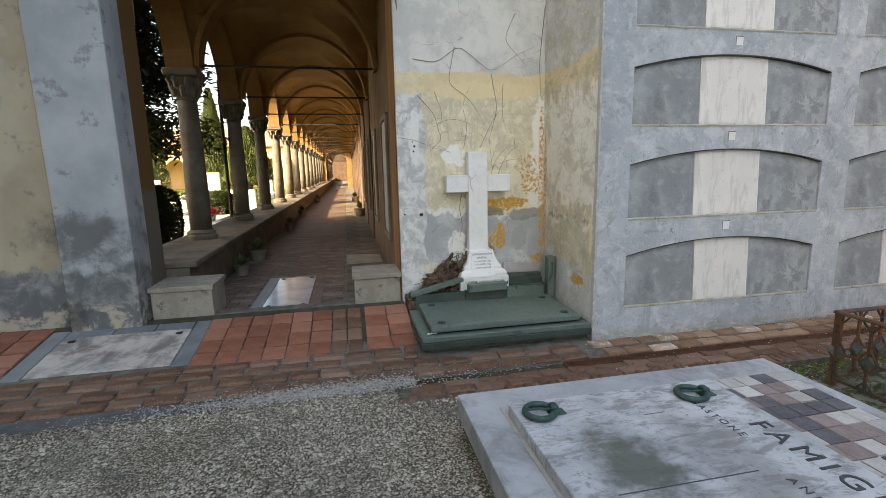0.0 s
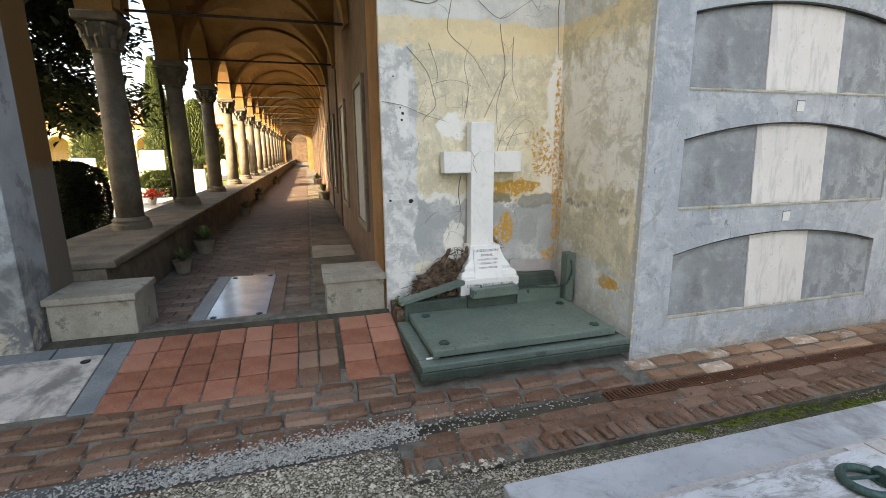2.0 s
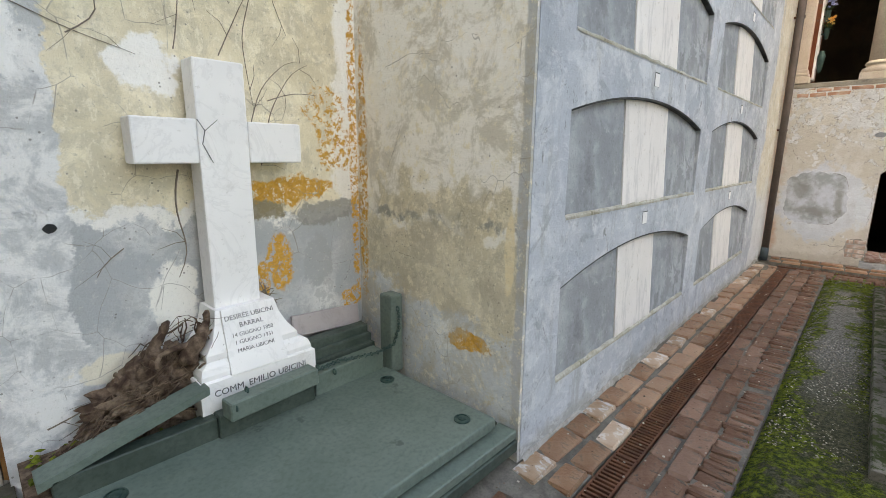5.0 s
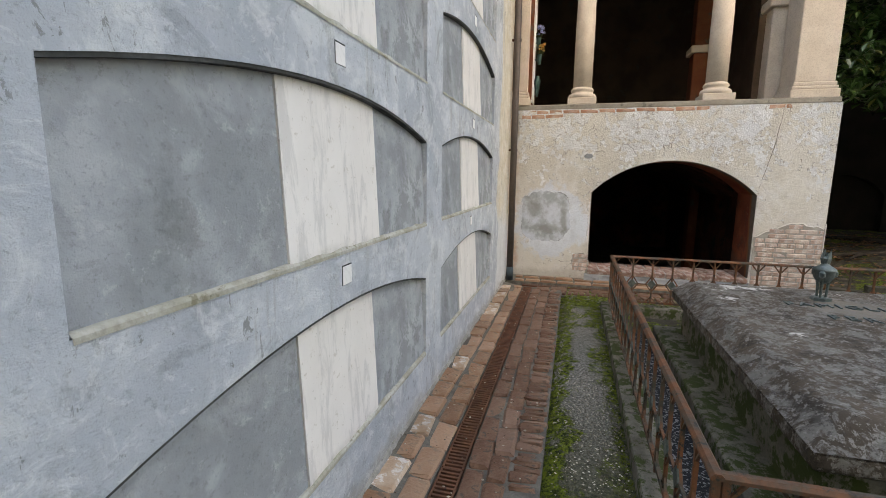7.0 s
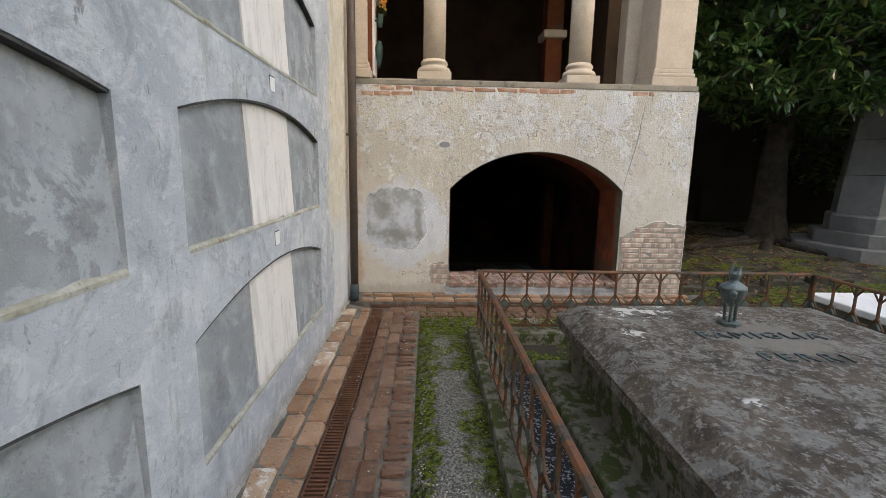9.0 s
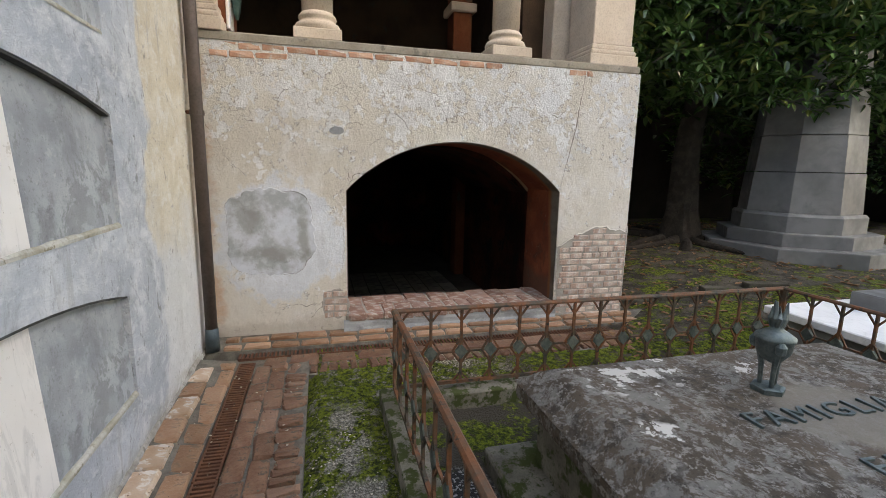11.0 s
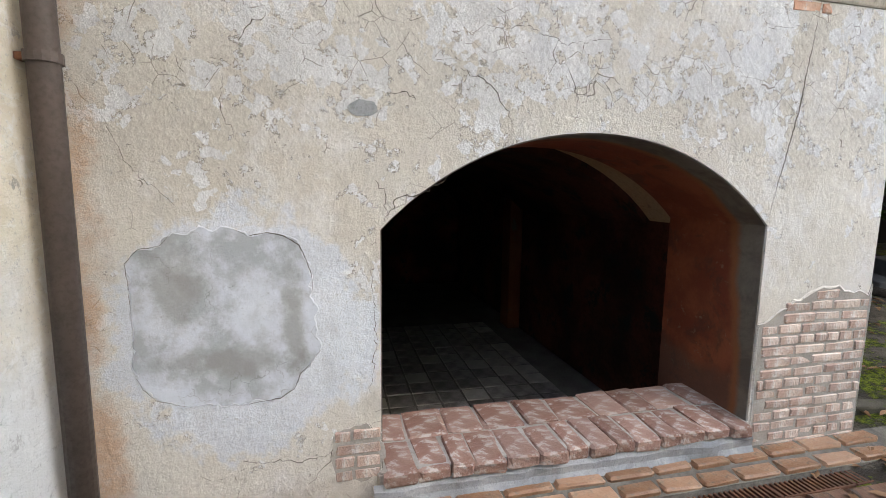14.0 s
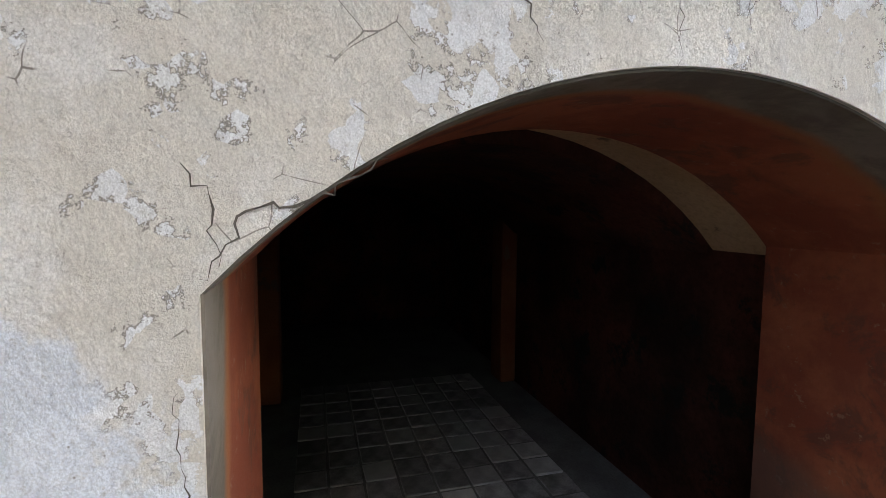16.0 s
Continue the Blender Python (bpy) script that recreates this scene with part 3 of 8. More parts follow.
M["rust"] = simple("rusty_cast_iron", (0.105, 0.05, 0.032), (0.17, 0.075, 0.042), 9, 0.8, 0.25, fine=70, c3=(0.06, 0.045, 0.04), spots=0.03)
M["rail"] = simple("rust_and_old_paint_iron", (0.20, 0.082, 0.038), (0.075, 0.07, 0.055), 7, 0.7, 0.2, fine=60, c3=(0.045, 0.045, 0.038), spots=0.07)
M["verdigris"] = simple("verdigris_rosette", (0.075, 0.095, 0.085), (0.14, 0.16, 0.14), 14, 0.7, 0.3, fine=80)
M["bronze"] = simple("green_bronze", (0.045, 0.085, 0.078), (0.075, 0.125, 0.11), 16, 0.5, 0.6, fine=80)
M["lamp_bronze"] = simple("grey_green_bronze", (0.10, 0.13, 0.13), (0.16, 0.19, 0.185), 16, 0.5, 0.6, fine=80)
M["pipe"] = simple("brown_painted_pipe", (0.085, 0.068, 0.06), (0.11, 0.085, 0.075), 5, 0.55, 0.2, fine=50, bump=0.1)
M["pipe_foot"] = simple("blue_grey_pipe_foot", (0.05, 0.07, 0.082), (0.075, 0.098, 0.108), 5, 0.5, 0.4, fine=50, bump=0.1)
M["column"] = simple("pale_sandstone", (0.56, 0.47, 0.375), (0.63, 0.54, 0.44), 4, 0.85, fine=60, bump=0.2)
M["cloister_stone"] = simple("grey_sandstone_column", (0.105, 0.09, 0.07), (0.165, 0.142, 0.113), 5, 0.85, fine=60, bump=0.3)
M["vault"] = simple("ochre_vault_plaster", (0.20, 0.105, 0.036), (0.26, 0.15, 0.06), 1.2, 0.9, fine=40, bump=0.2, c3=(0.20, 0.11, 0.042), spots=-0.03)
M["orange"] = simple("orange_red_plaster", (0.14, 0.039, 0.016), (0.205, 0.074, 0.032), 1.6, 0.9, fine=60, bump=0.3, c3=(0.11, 0.075, 0.055), spots=0.05)
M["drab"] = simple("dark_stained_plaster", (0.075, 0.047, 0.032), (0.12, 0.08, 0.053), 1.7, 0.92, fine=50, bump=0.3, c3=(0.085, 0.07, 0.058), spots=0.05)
M["crypt_floor"] = simple("black_floor_tile", (0.12, 0.115, 0.115), (0.36, 0.35, 0.34), 7, 0.35, fine=50, vary=0.6, spec=0.5, c3=(0.30, 0.29, 0.28), spots=-0.02)
M["crypt_dust"] = simple("dusty_grey_floor", (0.10, 0.098, 0.096), (0.15, 0.148, 0.145), 3, 0.9, fine=60)
M["corridor"] = simple("dark_brick_floor", (0.12, 0.078, 0.06), (0.18, 0.13, 0.104), 3, 0.65, fine=40, vary=0.4)
M["bench"] = simple("stained_stone_bench", (0.27, 0.24, 0.195), (0.37, 0.335, 0.28), 3, 0.88, fine=60, c3=(0.17, 0.155, 0.13), spots=0.05)
M["low_wall"] = simple("stained_parapet_plaster", (0.085, 0.07, 0.052), (0.16, 0.132, 0.10), 2.5, 0.92, fine=50, c3=(0.12, 0.10, 0.09), spots=0.06)
M["kerb"] = simple("mossy_stone_kerb", (0.115, 0.105, 0.085), (0.20, 0.185, 0.155), 4, 0.92, fine=60, bump=0.6, c3=(0.045, 0.058, 0.014), spots=0.15)
M["conifer"] = simple("conifer_foliage", (0.045, 0.07, 0.025), (0.09, 0.12, 0.035), 2, 0.8, fine=20)
M["dark_conifer"] = simple("dark_cedar_foliage", (0.018, 0.028, 0.016), (0.03, 0.045, 0.022), 2, 0.8, fine=20)
M["bark"] = simple("grey_brown_bark", (0.026, 0.021, 0.017), (0.055, 0.045, 0.036), 7, 0.95, fine=40, bump=0.8, dist=0.02)
M["root"] = simple("dead_root_wood", (0.055, 0.032, 0.021), (0.21, 0.15, 0.105), 14, 0.95, fine=60, bump=0.7, dist=0.008)
M["twig"] = simple("dry_vine_stem", (0.26, 0.22, 0.175), (0.17, 0.14, 0.11), 20, 0.9)
M["moss"] = simple("bright_moss", (0.065, 0.085, 0.008), (0.17, 0.195, 0.016), 9, 0.95, fine=60)
M["dead_leaf"] = simple("dead_brown_leaf", (0.20, 0.10, 0.05), (0.30, 0.18, 0.10), 9, 0.85)


def make_pebble():
    """Broken limestone chips, each of its own tone."""
    s = Mat("pale_pebbles", 0.9)
    r = s.island()
    col = s.mix(r, (0.24, 0.205, 0.15), (0.62, 0.565, 0.475))
    col = s.mix(s.ramp(s.op("FRACT", s.mul(r, 9.7)), 0.75, 0.8), col, (0.15, 0.135, 0.105))
    return s.done(s.mix(s.mul(s.ramp(s.noise(0.9, 8, 0.72, 0.5), 0.50, 0.60), 0.35), col, (0.19, 0.165, 0.12)))


M["pebble"] = make_pebble()
M["chips"] = simple("white_limestone_chips", (0.27, 0.255, 0.225), (0.50, 0.48, 0.44), 30, 0.9, fine=90)
M["letter"] = simple("grey_incised_letter", (0.10, 0.10, 0.10), (0.15, 0.15, 0.15), 20, 0.8)
M["lead"] = simple("dark_lead_letter", (0.06, 0.065, 0.07), (0.09, 0.095, 0.10), 20, 0.55, 0.4)
M["black"] = simple("soot_black", (0.02, 0.02, 0.02), (0.03, 0.03, 0.03), 8, 0.8)
M["roof"] = simple("terracotta_roof", (0.34, 0.17, 0.11), (0.42, 0.24, 0.16), 2, 0.9, fine=9)
M["far_wall"] = simple("yellow_ochre_facade", (0.66, 0.46, 0.24), (0.74, 0.56, 0.33), 0.5, 0.9, fine=6, bump=0.1)
M["red_flower"] = simple("red_petals", (0.55, 0.04, 0.03), (0.65, 0.10, 0.05), 20, 0.7)
M["yellow_flower"] = simple("orange_yellow_petals", (0.75, 0.36, 0.08), (0.78, 0.55, 0.2), 30, 0.7)
M["blue_flower"] = simple("lilac_blue_petals", (0.28, 0.30, 0.52), (0.42, 0.42, 0.62), 30, 0.7)
M["mos_w"] = simple("white_mosaic", (0.50, 0.465, 0.435), (0.58, 0.545, 0.515), 9, 0.7, vary=0.25)
M["mos_b"] = simple("brown_mosaic", (0.25, 0.185, 0.165), (0.32, 0.25, 0.23), 9, 0.7, vary=0.25)
M["mos_d"] = simple("slate_mosaic", (0.11, 0.105, 0.115), (0.16, 0.15, 0.16), 9, 0.7, vary=0.25)
M["joint"] = simple("dark_mossy_joint", (0.05, 0.045, 0.033), (0.085, 0.077, 0.058), 6, 0.95, fine=80, bump=0.6, c3=(0.055, 0.085, 0.012), spots=0.05)


def make_stained_slab():
    """Raised marble slab with a dark weather stain and long streaks."""
    s = Mat("stained_grey_marble", 0.5, 0, 0.4)
    col = s.mix(s.ramp(s.noise(1.6, 5, 0.6), 0.35, 0.65), (0.37, 0.38, 0.395), (0.56, 0.565, 0.575))
    col = s.mix(s.mul(s.ramp(s.noise(5, 9, 0.75, 0.6, (1.0, 2.6, 1.0)), 0.47, 0.60), 0.75), col, (0.20, 0.195, 0.185))
    col = s.mix(s.mul(s.ramp(s.noise(22, 8, 0.75), 0.55, 0.62), 0.6), col, (0.15, 0.145, 0.14))
    col = s.mix(s.mul(s.blob(s.x, s.y, -0.55, 0.12, 0.17, 0.28, 0.6, 1.1, 6), 0.85), col, (0.075, 0.085, 0.062))
    col = s.mix(s.mul(s.blob(s.x, s.y, -0.1, 0.0, 0.14, 0.7, 0.7, 1.2, 5), 0.5), col, (0.17, 0.16, 0.15))
    return s.done(col, 0.55, [(s.noise(40, 6, 0.7), 0.25, 0.003)])


M["stained_slab"] = make_stained_slab()
M["pale_mortar"] = simple("pale_lime_mortar", (0.33, 0.305, 0.27), (0.43, 0.405, 0.37), 7, 0.95, fine=80, bump=0.6)
M["jamb"] = simple("worn_orange_jamb", (0.20, 0.095, 0.032), (0.27, 0.145, 0.055), 1.6, 0.9, fine=50, bump=0.3, c3=(0.24, 0.19, 0.14), spots=0.0)
# near-black so that the deep shade under the trees sits in the colour
M["yard_shade"] = simple("yard_shade_plaster", (0.022, 0.018, 0.014), (0.036, 0.029, 0.023), 2, 0.95, fine=40)
# red crypt plaster; its near-black tone holds the shade of the interior
M["crypt_wall"] = simple("red_crypt_plaster_in_shade", (0.016, 0.007, 0.005), (0.10, 0.030, 0.018), 1.3, 0.9, fine=30, bump=0.5, c3=(0.012, 0.011, 0.010), spots=0.08)
M["crypt_vault"] = simple("tan_vault_plaster", (0.40, 0.28, 0.155), (0.48, 0.35, 0.215), 1.1, 0.92, fine=40, c3=(0.13, 0.09, 0.055), spots=0.03)


def make_reveal():
    """Reveal of the low arch: bare grey-brown render at the outer edge, worn red paint within."""
    s = Mat("worn_red_reveal", 0.85)
    mid = s.noise(4, 8, 0.7, 0.4)
    red = s.mix(s.ramp(s.noise(1.8, 6, 0.65), 0.4, 0.6), (0.18, 0.044, 0.022), (0.265, 0.082, 0.038))
    red = s.mix(s.mul(s.ramp(mid, 0.52, 0.62), 0.6), red, (0.085, 0.04, 0.028))
    red = s.mix(s.mul(s.ramp(s.noise(16, 8, 0.76), 0.60, 0.64), 0.6), red, (0.25, 0.16, 0.11))
    foot = s.ramp(s.op("ADD", s.z, s.mul(s.noise(3, 6), 0.4)), 0.42, 0.25)
    red = s.mix(s.mul(foot, 0.6), red, (0.10, 0.072, 0.055))
    grey = s.mix(s.ramp(mid, 0.4, 0.6), (0.115, 0.10, 0.083), (0.175, 0.155, 0.13))
    rim = s.op("ADD", s.x, s.mul(s.op("SUBTRACT", s.noise(2.2, 8, 0.66), 0.5), 0.14))
    rim = s.op("SUBTRACT", rim, s.ramp(s.z, 0.15, 1.0, 0.0, 0.09))
    warm = s.mix(s.ramp(rim, 9.40, 9.45), grey, (0.25, 0.10, 0.042))
    col = s.mix(s.ramp(rim, 9.45, 9.50), warm, red)
    return s.done(col, 0.85, [(mid, 0.4, 0.012), (s.noise(40, 6, 0.75), 0.5, 0.005)])


M["reveal"] = make_reveal()
M["lime"] = simple("crumbling_lime_mortar", (0.26, 0.245, 0.215), (0.40, 0.385, 0.355), 6, 0.95, fine=50, bump=0.8, c3=(0.20, 0.185, 0.16), spots=0.06)


# ---- mesh helpers ----
def place(bm, material, name, parent=None, smooth=False):
    me = bpy.data.meshes.new(name)
    bm.to_mesh(me)
    bm.free()
    if smooth:
        for p in me.polygons:
            p.use_smooth = True
    me.materials.append(material)
    ob = new(name, me)
    if parent:
        base = parent.matrix_basis.translation.copy()
        top = parent.parent
        while top:
            base += top.matrix_basis.translation
            top = top.parent
        me.transform(Matrix.Translation(-base))
        ob.parent = parent
    return ob


def part(name, bm, material, parent, label="", smooth=False):
    ob = place(bm, material, name, parent, smooth)
    return tagged(ob, label) if label else ob


def structure(name, bm, material, label="", smooth=False):
    return tagged(place(bm, material, name, None, smooth), label, kind="structure")


def thing(name, loc, label, category, group=""):
    ob = new(name)
    ob.empty_display_size = 0.1
    ob.location = loc
    ob.matrix_basis = Matrix.Translation(loc)
    return tagged(ob, label, category, group)


def box(x0, x1, y0, y1, z0, z1, bevel=0.0, seg=1, bm=None, rough=0.0):
    own = bmesh.new()
    r = bmesh.ops.create_cube(own, size=1)
    for v in r["verts"]:
        v.co = Vector(((x0 + x1) / 2 + v.co.x * (x1 - x0), (y0 + y1) / 2 + v.co.y * (y1 - y0), (z0 + z1) / 2 + v.co.z * (z1 - z0)))
    if bevel:
        bmesh.ops.bevel(own, geom=own.edges[:], offset=bevel, segments=seg, affect="EDGES", profile=0.5)
    if rough:
        for v in own.verts:
            v.co += Vector([random.uniform(-rough, rough) for _ in range(3)])
    if bm is None:
        return own
    me = bpy.data.meshes.new("tmp")
    own.to_mesh(me)
    own.free()
    bm.from_mesh(me)
    bpy.data.meshes.remove(me)
    return bm


def prism(poly, axis, a, b, bm=None):
    """A flat outline of 2D points, extruded from a to b along the axis: 'x' takes (y, z), 'y' (x, z), 'z' (x, y)."""
    bm = bm or bmesh.new()

    def at(p, d):
        return {"x": (d, p[0], p[1]), "y": (p[0], d, p[1]), "z": (p[0], p[1], d)}[axis]

    lo, hi = [bm.verts.new(at(p, a)) for p in poly], [bm.verts.new(at(p, b)) for p in poly]
    n = len(poly)
    faces = [bm.faces.new(lo), bm.faces.new(hi[::-1])]
    for i in range(n):
        faces.append(bm.faces.new((lo[i], hi[i], hi[(i + 1) % n], lo[(i + 1) % n])))
    bmesh.ops.recalc_face_normals(bm, faces=faces)
    return bm


def lathe(profile, cx, cy, seg=24, bm=None, square=False):
    """Turns (radius, z) pairs round the upright through (cx, cy)."""
    bm = bm or bmesh.new()
    rings = []
    for r, z in profile:
        rings.append([bm.verts.new((cx + r * math.cos(2 * math.pi * i / seg), cy + r * math.sin(2 * math.pi * i / seg), z)) for i in range(seg)])
    for a, b in zip(rings, rings[1:]):
        for i in range(seg):
            bm.faces.new((a[i], a[(i + 1) % seg], b[(i + 1) % seg], b[i]))
    bm.faces.new(rings[0][::-1])
    bm.faces.new(rings[-1])
    return bm


def tube(pts, radii, seg=6, bm=None):
    """A tapering tube along points."""
    bm = bm or bmesh.new()
    pts = [Vector(p) for p in pts]
    rings = []
    for i, p in enumerate(pts):
        d = (pts[min(i + 1, len(pts) - 1)] - pts[max(i - 1, 0)]).normalized()
        u = d.orthogonal().normalized() if i == 0 else (u - d * u.dot(d)).normalized()
        w = d.cross(u)
        r = radii[i] if isinstance(radii, (list, tuple)) else radii
        rings.append([bm.verts.new(p + (u * math.cos(2 * math.pi * k / seg) + w * math.sin(2 * math.pi * k / seg)) * r) for k in range(seg)])
    for a, b in zip(rings, rings[1:]):
        for i in range(seg):
            bm.faces.new((a[i], a[(i + 1) % seg], b[(i + 1) % seg], b[i]))
    bm.faces.new(rings[0][::-1])
    bm.faces.new(rings[-1])
    return bm


def torus(c, R, r, normal="z", seg=28, sub=10, bm=None, sx=1.0):
    bm = bm or bmesh.new()
    rings = []
    for i in range(seg):
        a = 2 * math.pi * i / seg
        ring = []
        for k in range(sub):
            b = 2 * math.pi * k / sub
            p = Vector(((R + r * math.cos(b)) * math.cos(a) * sx, (R + r * math.cos(b)) * math.sin(a), r * math.sin(b)))
            if normal == "x":
                p = Vector((p.z, p.x, p.y))
            if normal == "y":
                p = Vector((p.x, p.z, p.y))
            ring.append(bm.verts.new(p + Vector(c)))
        rings.append(ring)
    for i in range(seg):
        a, b = rings[i], rings[(i + 1) % seg]
        for k in range(sub):
            bm.faces.new((a[k], b[k], b[(k + 1) % sub], a[(k + 1) % sub]))
    return bm


def arc(c0, c1, z0, rise, n=16):
    """Points of a flat arch from (c0, z0) to (c1, z0) with that rise."""
    half = (c1 - c0) / 2
    R = (half * half + rise * rise) / (2 * rise)
    top = math.asin(min(1, half / R))
    return [((c0 + c1) / 2 + R * math.sin(a), z0 + rise - R + R * math.cos(a)) for a in (-top + 2 * top * i / n for i in range(n + 1))]


def arched(bm, axis, d0, d1, lo, hi, z0, z1, o0, o1, s, spring, rise, n=16):
    """A wall from lo to hi and z0 to z1 with an arched opening from o0 to o1 above the sill s."""
    pts = arc(o0, o1, spring, rise, n)
    mid = n // 2
    c = pts[mid][0]
    prism([(lo, z0), (c, z0), (c, s), (o0, s)] + pts[: mid + 1] + [(c, z1), (lo, z1)], axis, d0, d1, bm)
    prism([(c, z0), (hi, z0), (hi, z1), (c, z1)] + pts[mid:] + [(o1, s), (c, s)], axis, d0, d1, bm)
    return bm


def lettering(text, size, depth, m, parent, material, spacing=1.0):
    """Raised writing from the built-in font, as a mesh."""
    cu = bpy.data.curves.new("lettering", "FONT")
    cu.body, cu.size, cu.extrude, cu.align_x, cu.align_y, cu.space_character = text, size, depth, "CENTER", "CENTER", spacing
    cu.resolution_u = 3
    tmp = bpy.data.objects.new("tmp", cu)
    me = bpy.data.meshes.new_from_object(tmp)
    bpy.data.objects.remove(tmp)
    ob = new("lettering", me)
    me.transform(Matrix.Translation(-parent.matrix_basis.translation) @ m)
    me.materials.clear()
    me.materials.append(material)
    ob.parent = parent
    return ob


def block_meshes(name, lx, ly, lz, material, count=5, bevel=0.008, rough=0.004):
    out = []
    for _ in range(count):
        bm = box(-lx / 2, lx / 2, -ly / 2, ly / 2, -lz, 0, bevel, 1, None, rough)
        me = bpy.data.meshes.new(name)
        bm.to_mesh(me)
        bm.free()
        me.materials.append(material)
        out.append(me)
    return out


def lay(name, meshes, parent, spots):
    """Pieces that share meshes: spots of (x, y, z, turn in degrees, scale along x, scale along y)."""
    for x, y, z, turn, sx, sy in spots:
        ob = new(name, random.choice(meshes))
        ob.parent = parent
        ob.matrix_basis = pose(x, y, z, random.uniform(-1.5, 1.5), random.uniform(-1.5, 1.5), turn) @ Matrix.Diagonal((sx, sy, 1, 1))


# ---- ground: one sheet to the horizon ----
def smooth(a, b, v):
    t = min(1, max(0, (v - a) / (b - a)))
    return t * t * (3 - 2 * t)


def ground_z(x, y):
    path = -0.30 + 0.11 * max(0, min(3.3 - y, 2.6))
    z = path + (-0.355 - path) * smooth(2.6, 4.4, x)
    edge = 3.36 if x > 0.3 else 3.61
    if edge < y < 5.6:
        z = -0.42
    far = -0.36 + 0.36 * smooth(0.8, -2.4, y) + 0.10 * smooth(9, 12, x)
    z += (far - z) * smooth(7.9, 8.6, x) * smooth(1.6, 0.2, y)
    if y >= 5.6:
        z = -0.42 + (0.32 * smooth(-2.5, -3.2, x))
    return z


def grid_steps(lo, hi, fine_lo, fine_hi, step):
    out, v, g = [], fine_lo, step
    while v < fine_hi:
        out.append(v)
        v += step
    a, g = fine_lo, step
    while a > lo:
        g *= 1.5
        a -= g
        out.insert(0, max(a, lo))
    a, g = out[-1], step
    while a < hi:
        g *= 1.5
        a += g
        out.append(min(a, hi))
    return out


gx, gy = grid_steps(-900, 900, -5, 14, 0.12), grid_steps(-900, 900, -6, 7, 0.12)
verts, faces = [], []
for j, y in enumerate(gy):
    for i, x in enumerate(gx):
        bump = (noise.noise((x * 1.1, y * 1.1, 0)) * 0.018 + noise.noise((x * 4, y * 4, 3)) * 0.006) if abs(x) < 20 and abs(y) < 20 else 0
        verts.append((x, y, ground_z(x, y) + bump))
for j in range(len(gy) - 1):
    for i in range(len(gx) - 1):
        cx, cy = (gx[i] + gx[i + 1]) / 2, (gy[j] + gy[j + 1]) / 2
        if 9.7 < cx < 18 and 0.4 < cy < 30:
            continue
        n = len(gx)
        faces.append((j * n + i, j * n + i + 1, (j + 1) * n + i + 1, (j + 1) * n + i))
me = bpy.data.meshes.new("ground")
me.from_pydata(verts, [], faces)
for p in me.polygons:
    p.use_smooth = True
me.materials.append(M["ground"])
tagged(new("ground", me), "pale gravel path with green moss and bare soil", kind="structure")

# near-black colour for painted shade in the niche wall's recesses
M["niche_shade"] = simple("niche_shade_black", (0.05, 0.052, 0.05), (0.09, 0.092, 0.09), 8, 0.95)
# ---- niche wall ----
X0, X1, YW, TOP = 2.45, 9.34, 4.2, 6.0
COLS, PITCH, ROW0 = ((2.45, 5.315, 2.78, 5.13), (5.315, 8.2, 5.50, 7.76)), 0.93, 0.03
bm = bmesh.new()
for lo, hi, o0, o1 in COLS:
    for k in range(5):
        zb = ROW0 + PITCH * k
        arched(bm, "y", YW, YW + 0.06, lo, hi, zb - 0.33 if k == 0 else zb - 0.22, zb + PITCH - 0.22, o0, o1, zb, zb + 0.55, 0.145)
box(X0, 8.2, YW, YW + 0.06, ROW0 + PITCH * 5 - 0.22, TOP, 0, 1, bm)
box(8.2, X1, YW, YW + 0.06, -0.45, TOP, 0, 1, bm)
box(X0 + 0.002, X1, YW + 0.06, 5.6, -0.45, TOP, 0, 1, bm)
for lo, hi, o0, o1 in COLS:
    box(lo, hi, YW + 0.001, YW + 0.06, -0.45, ROW0 - 0.33, 0, 1, bm)
wall_niches = structure("wall_niches", bm, M["cement"], "grey cement wall with two columns of arched burial niches")


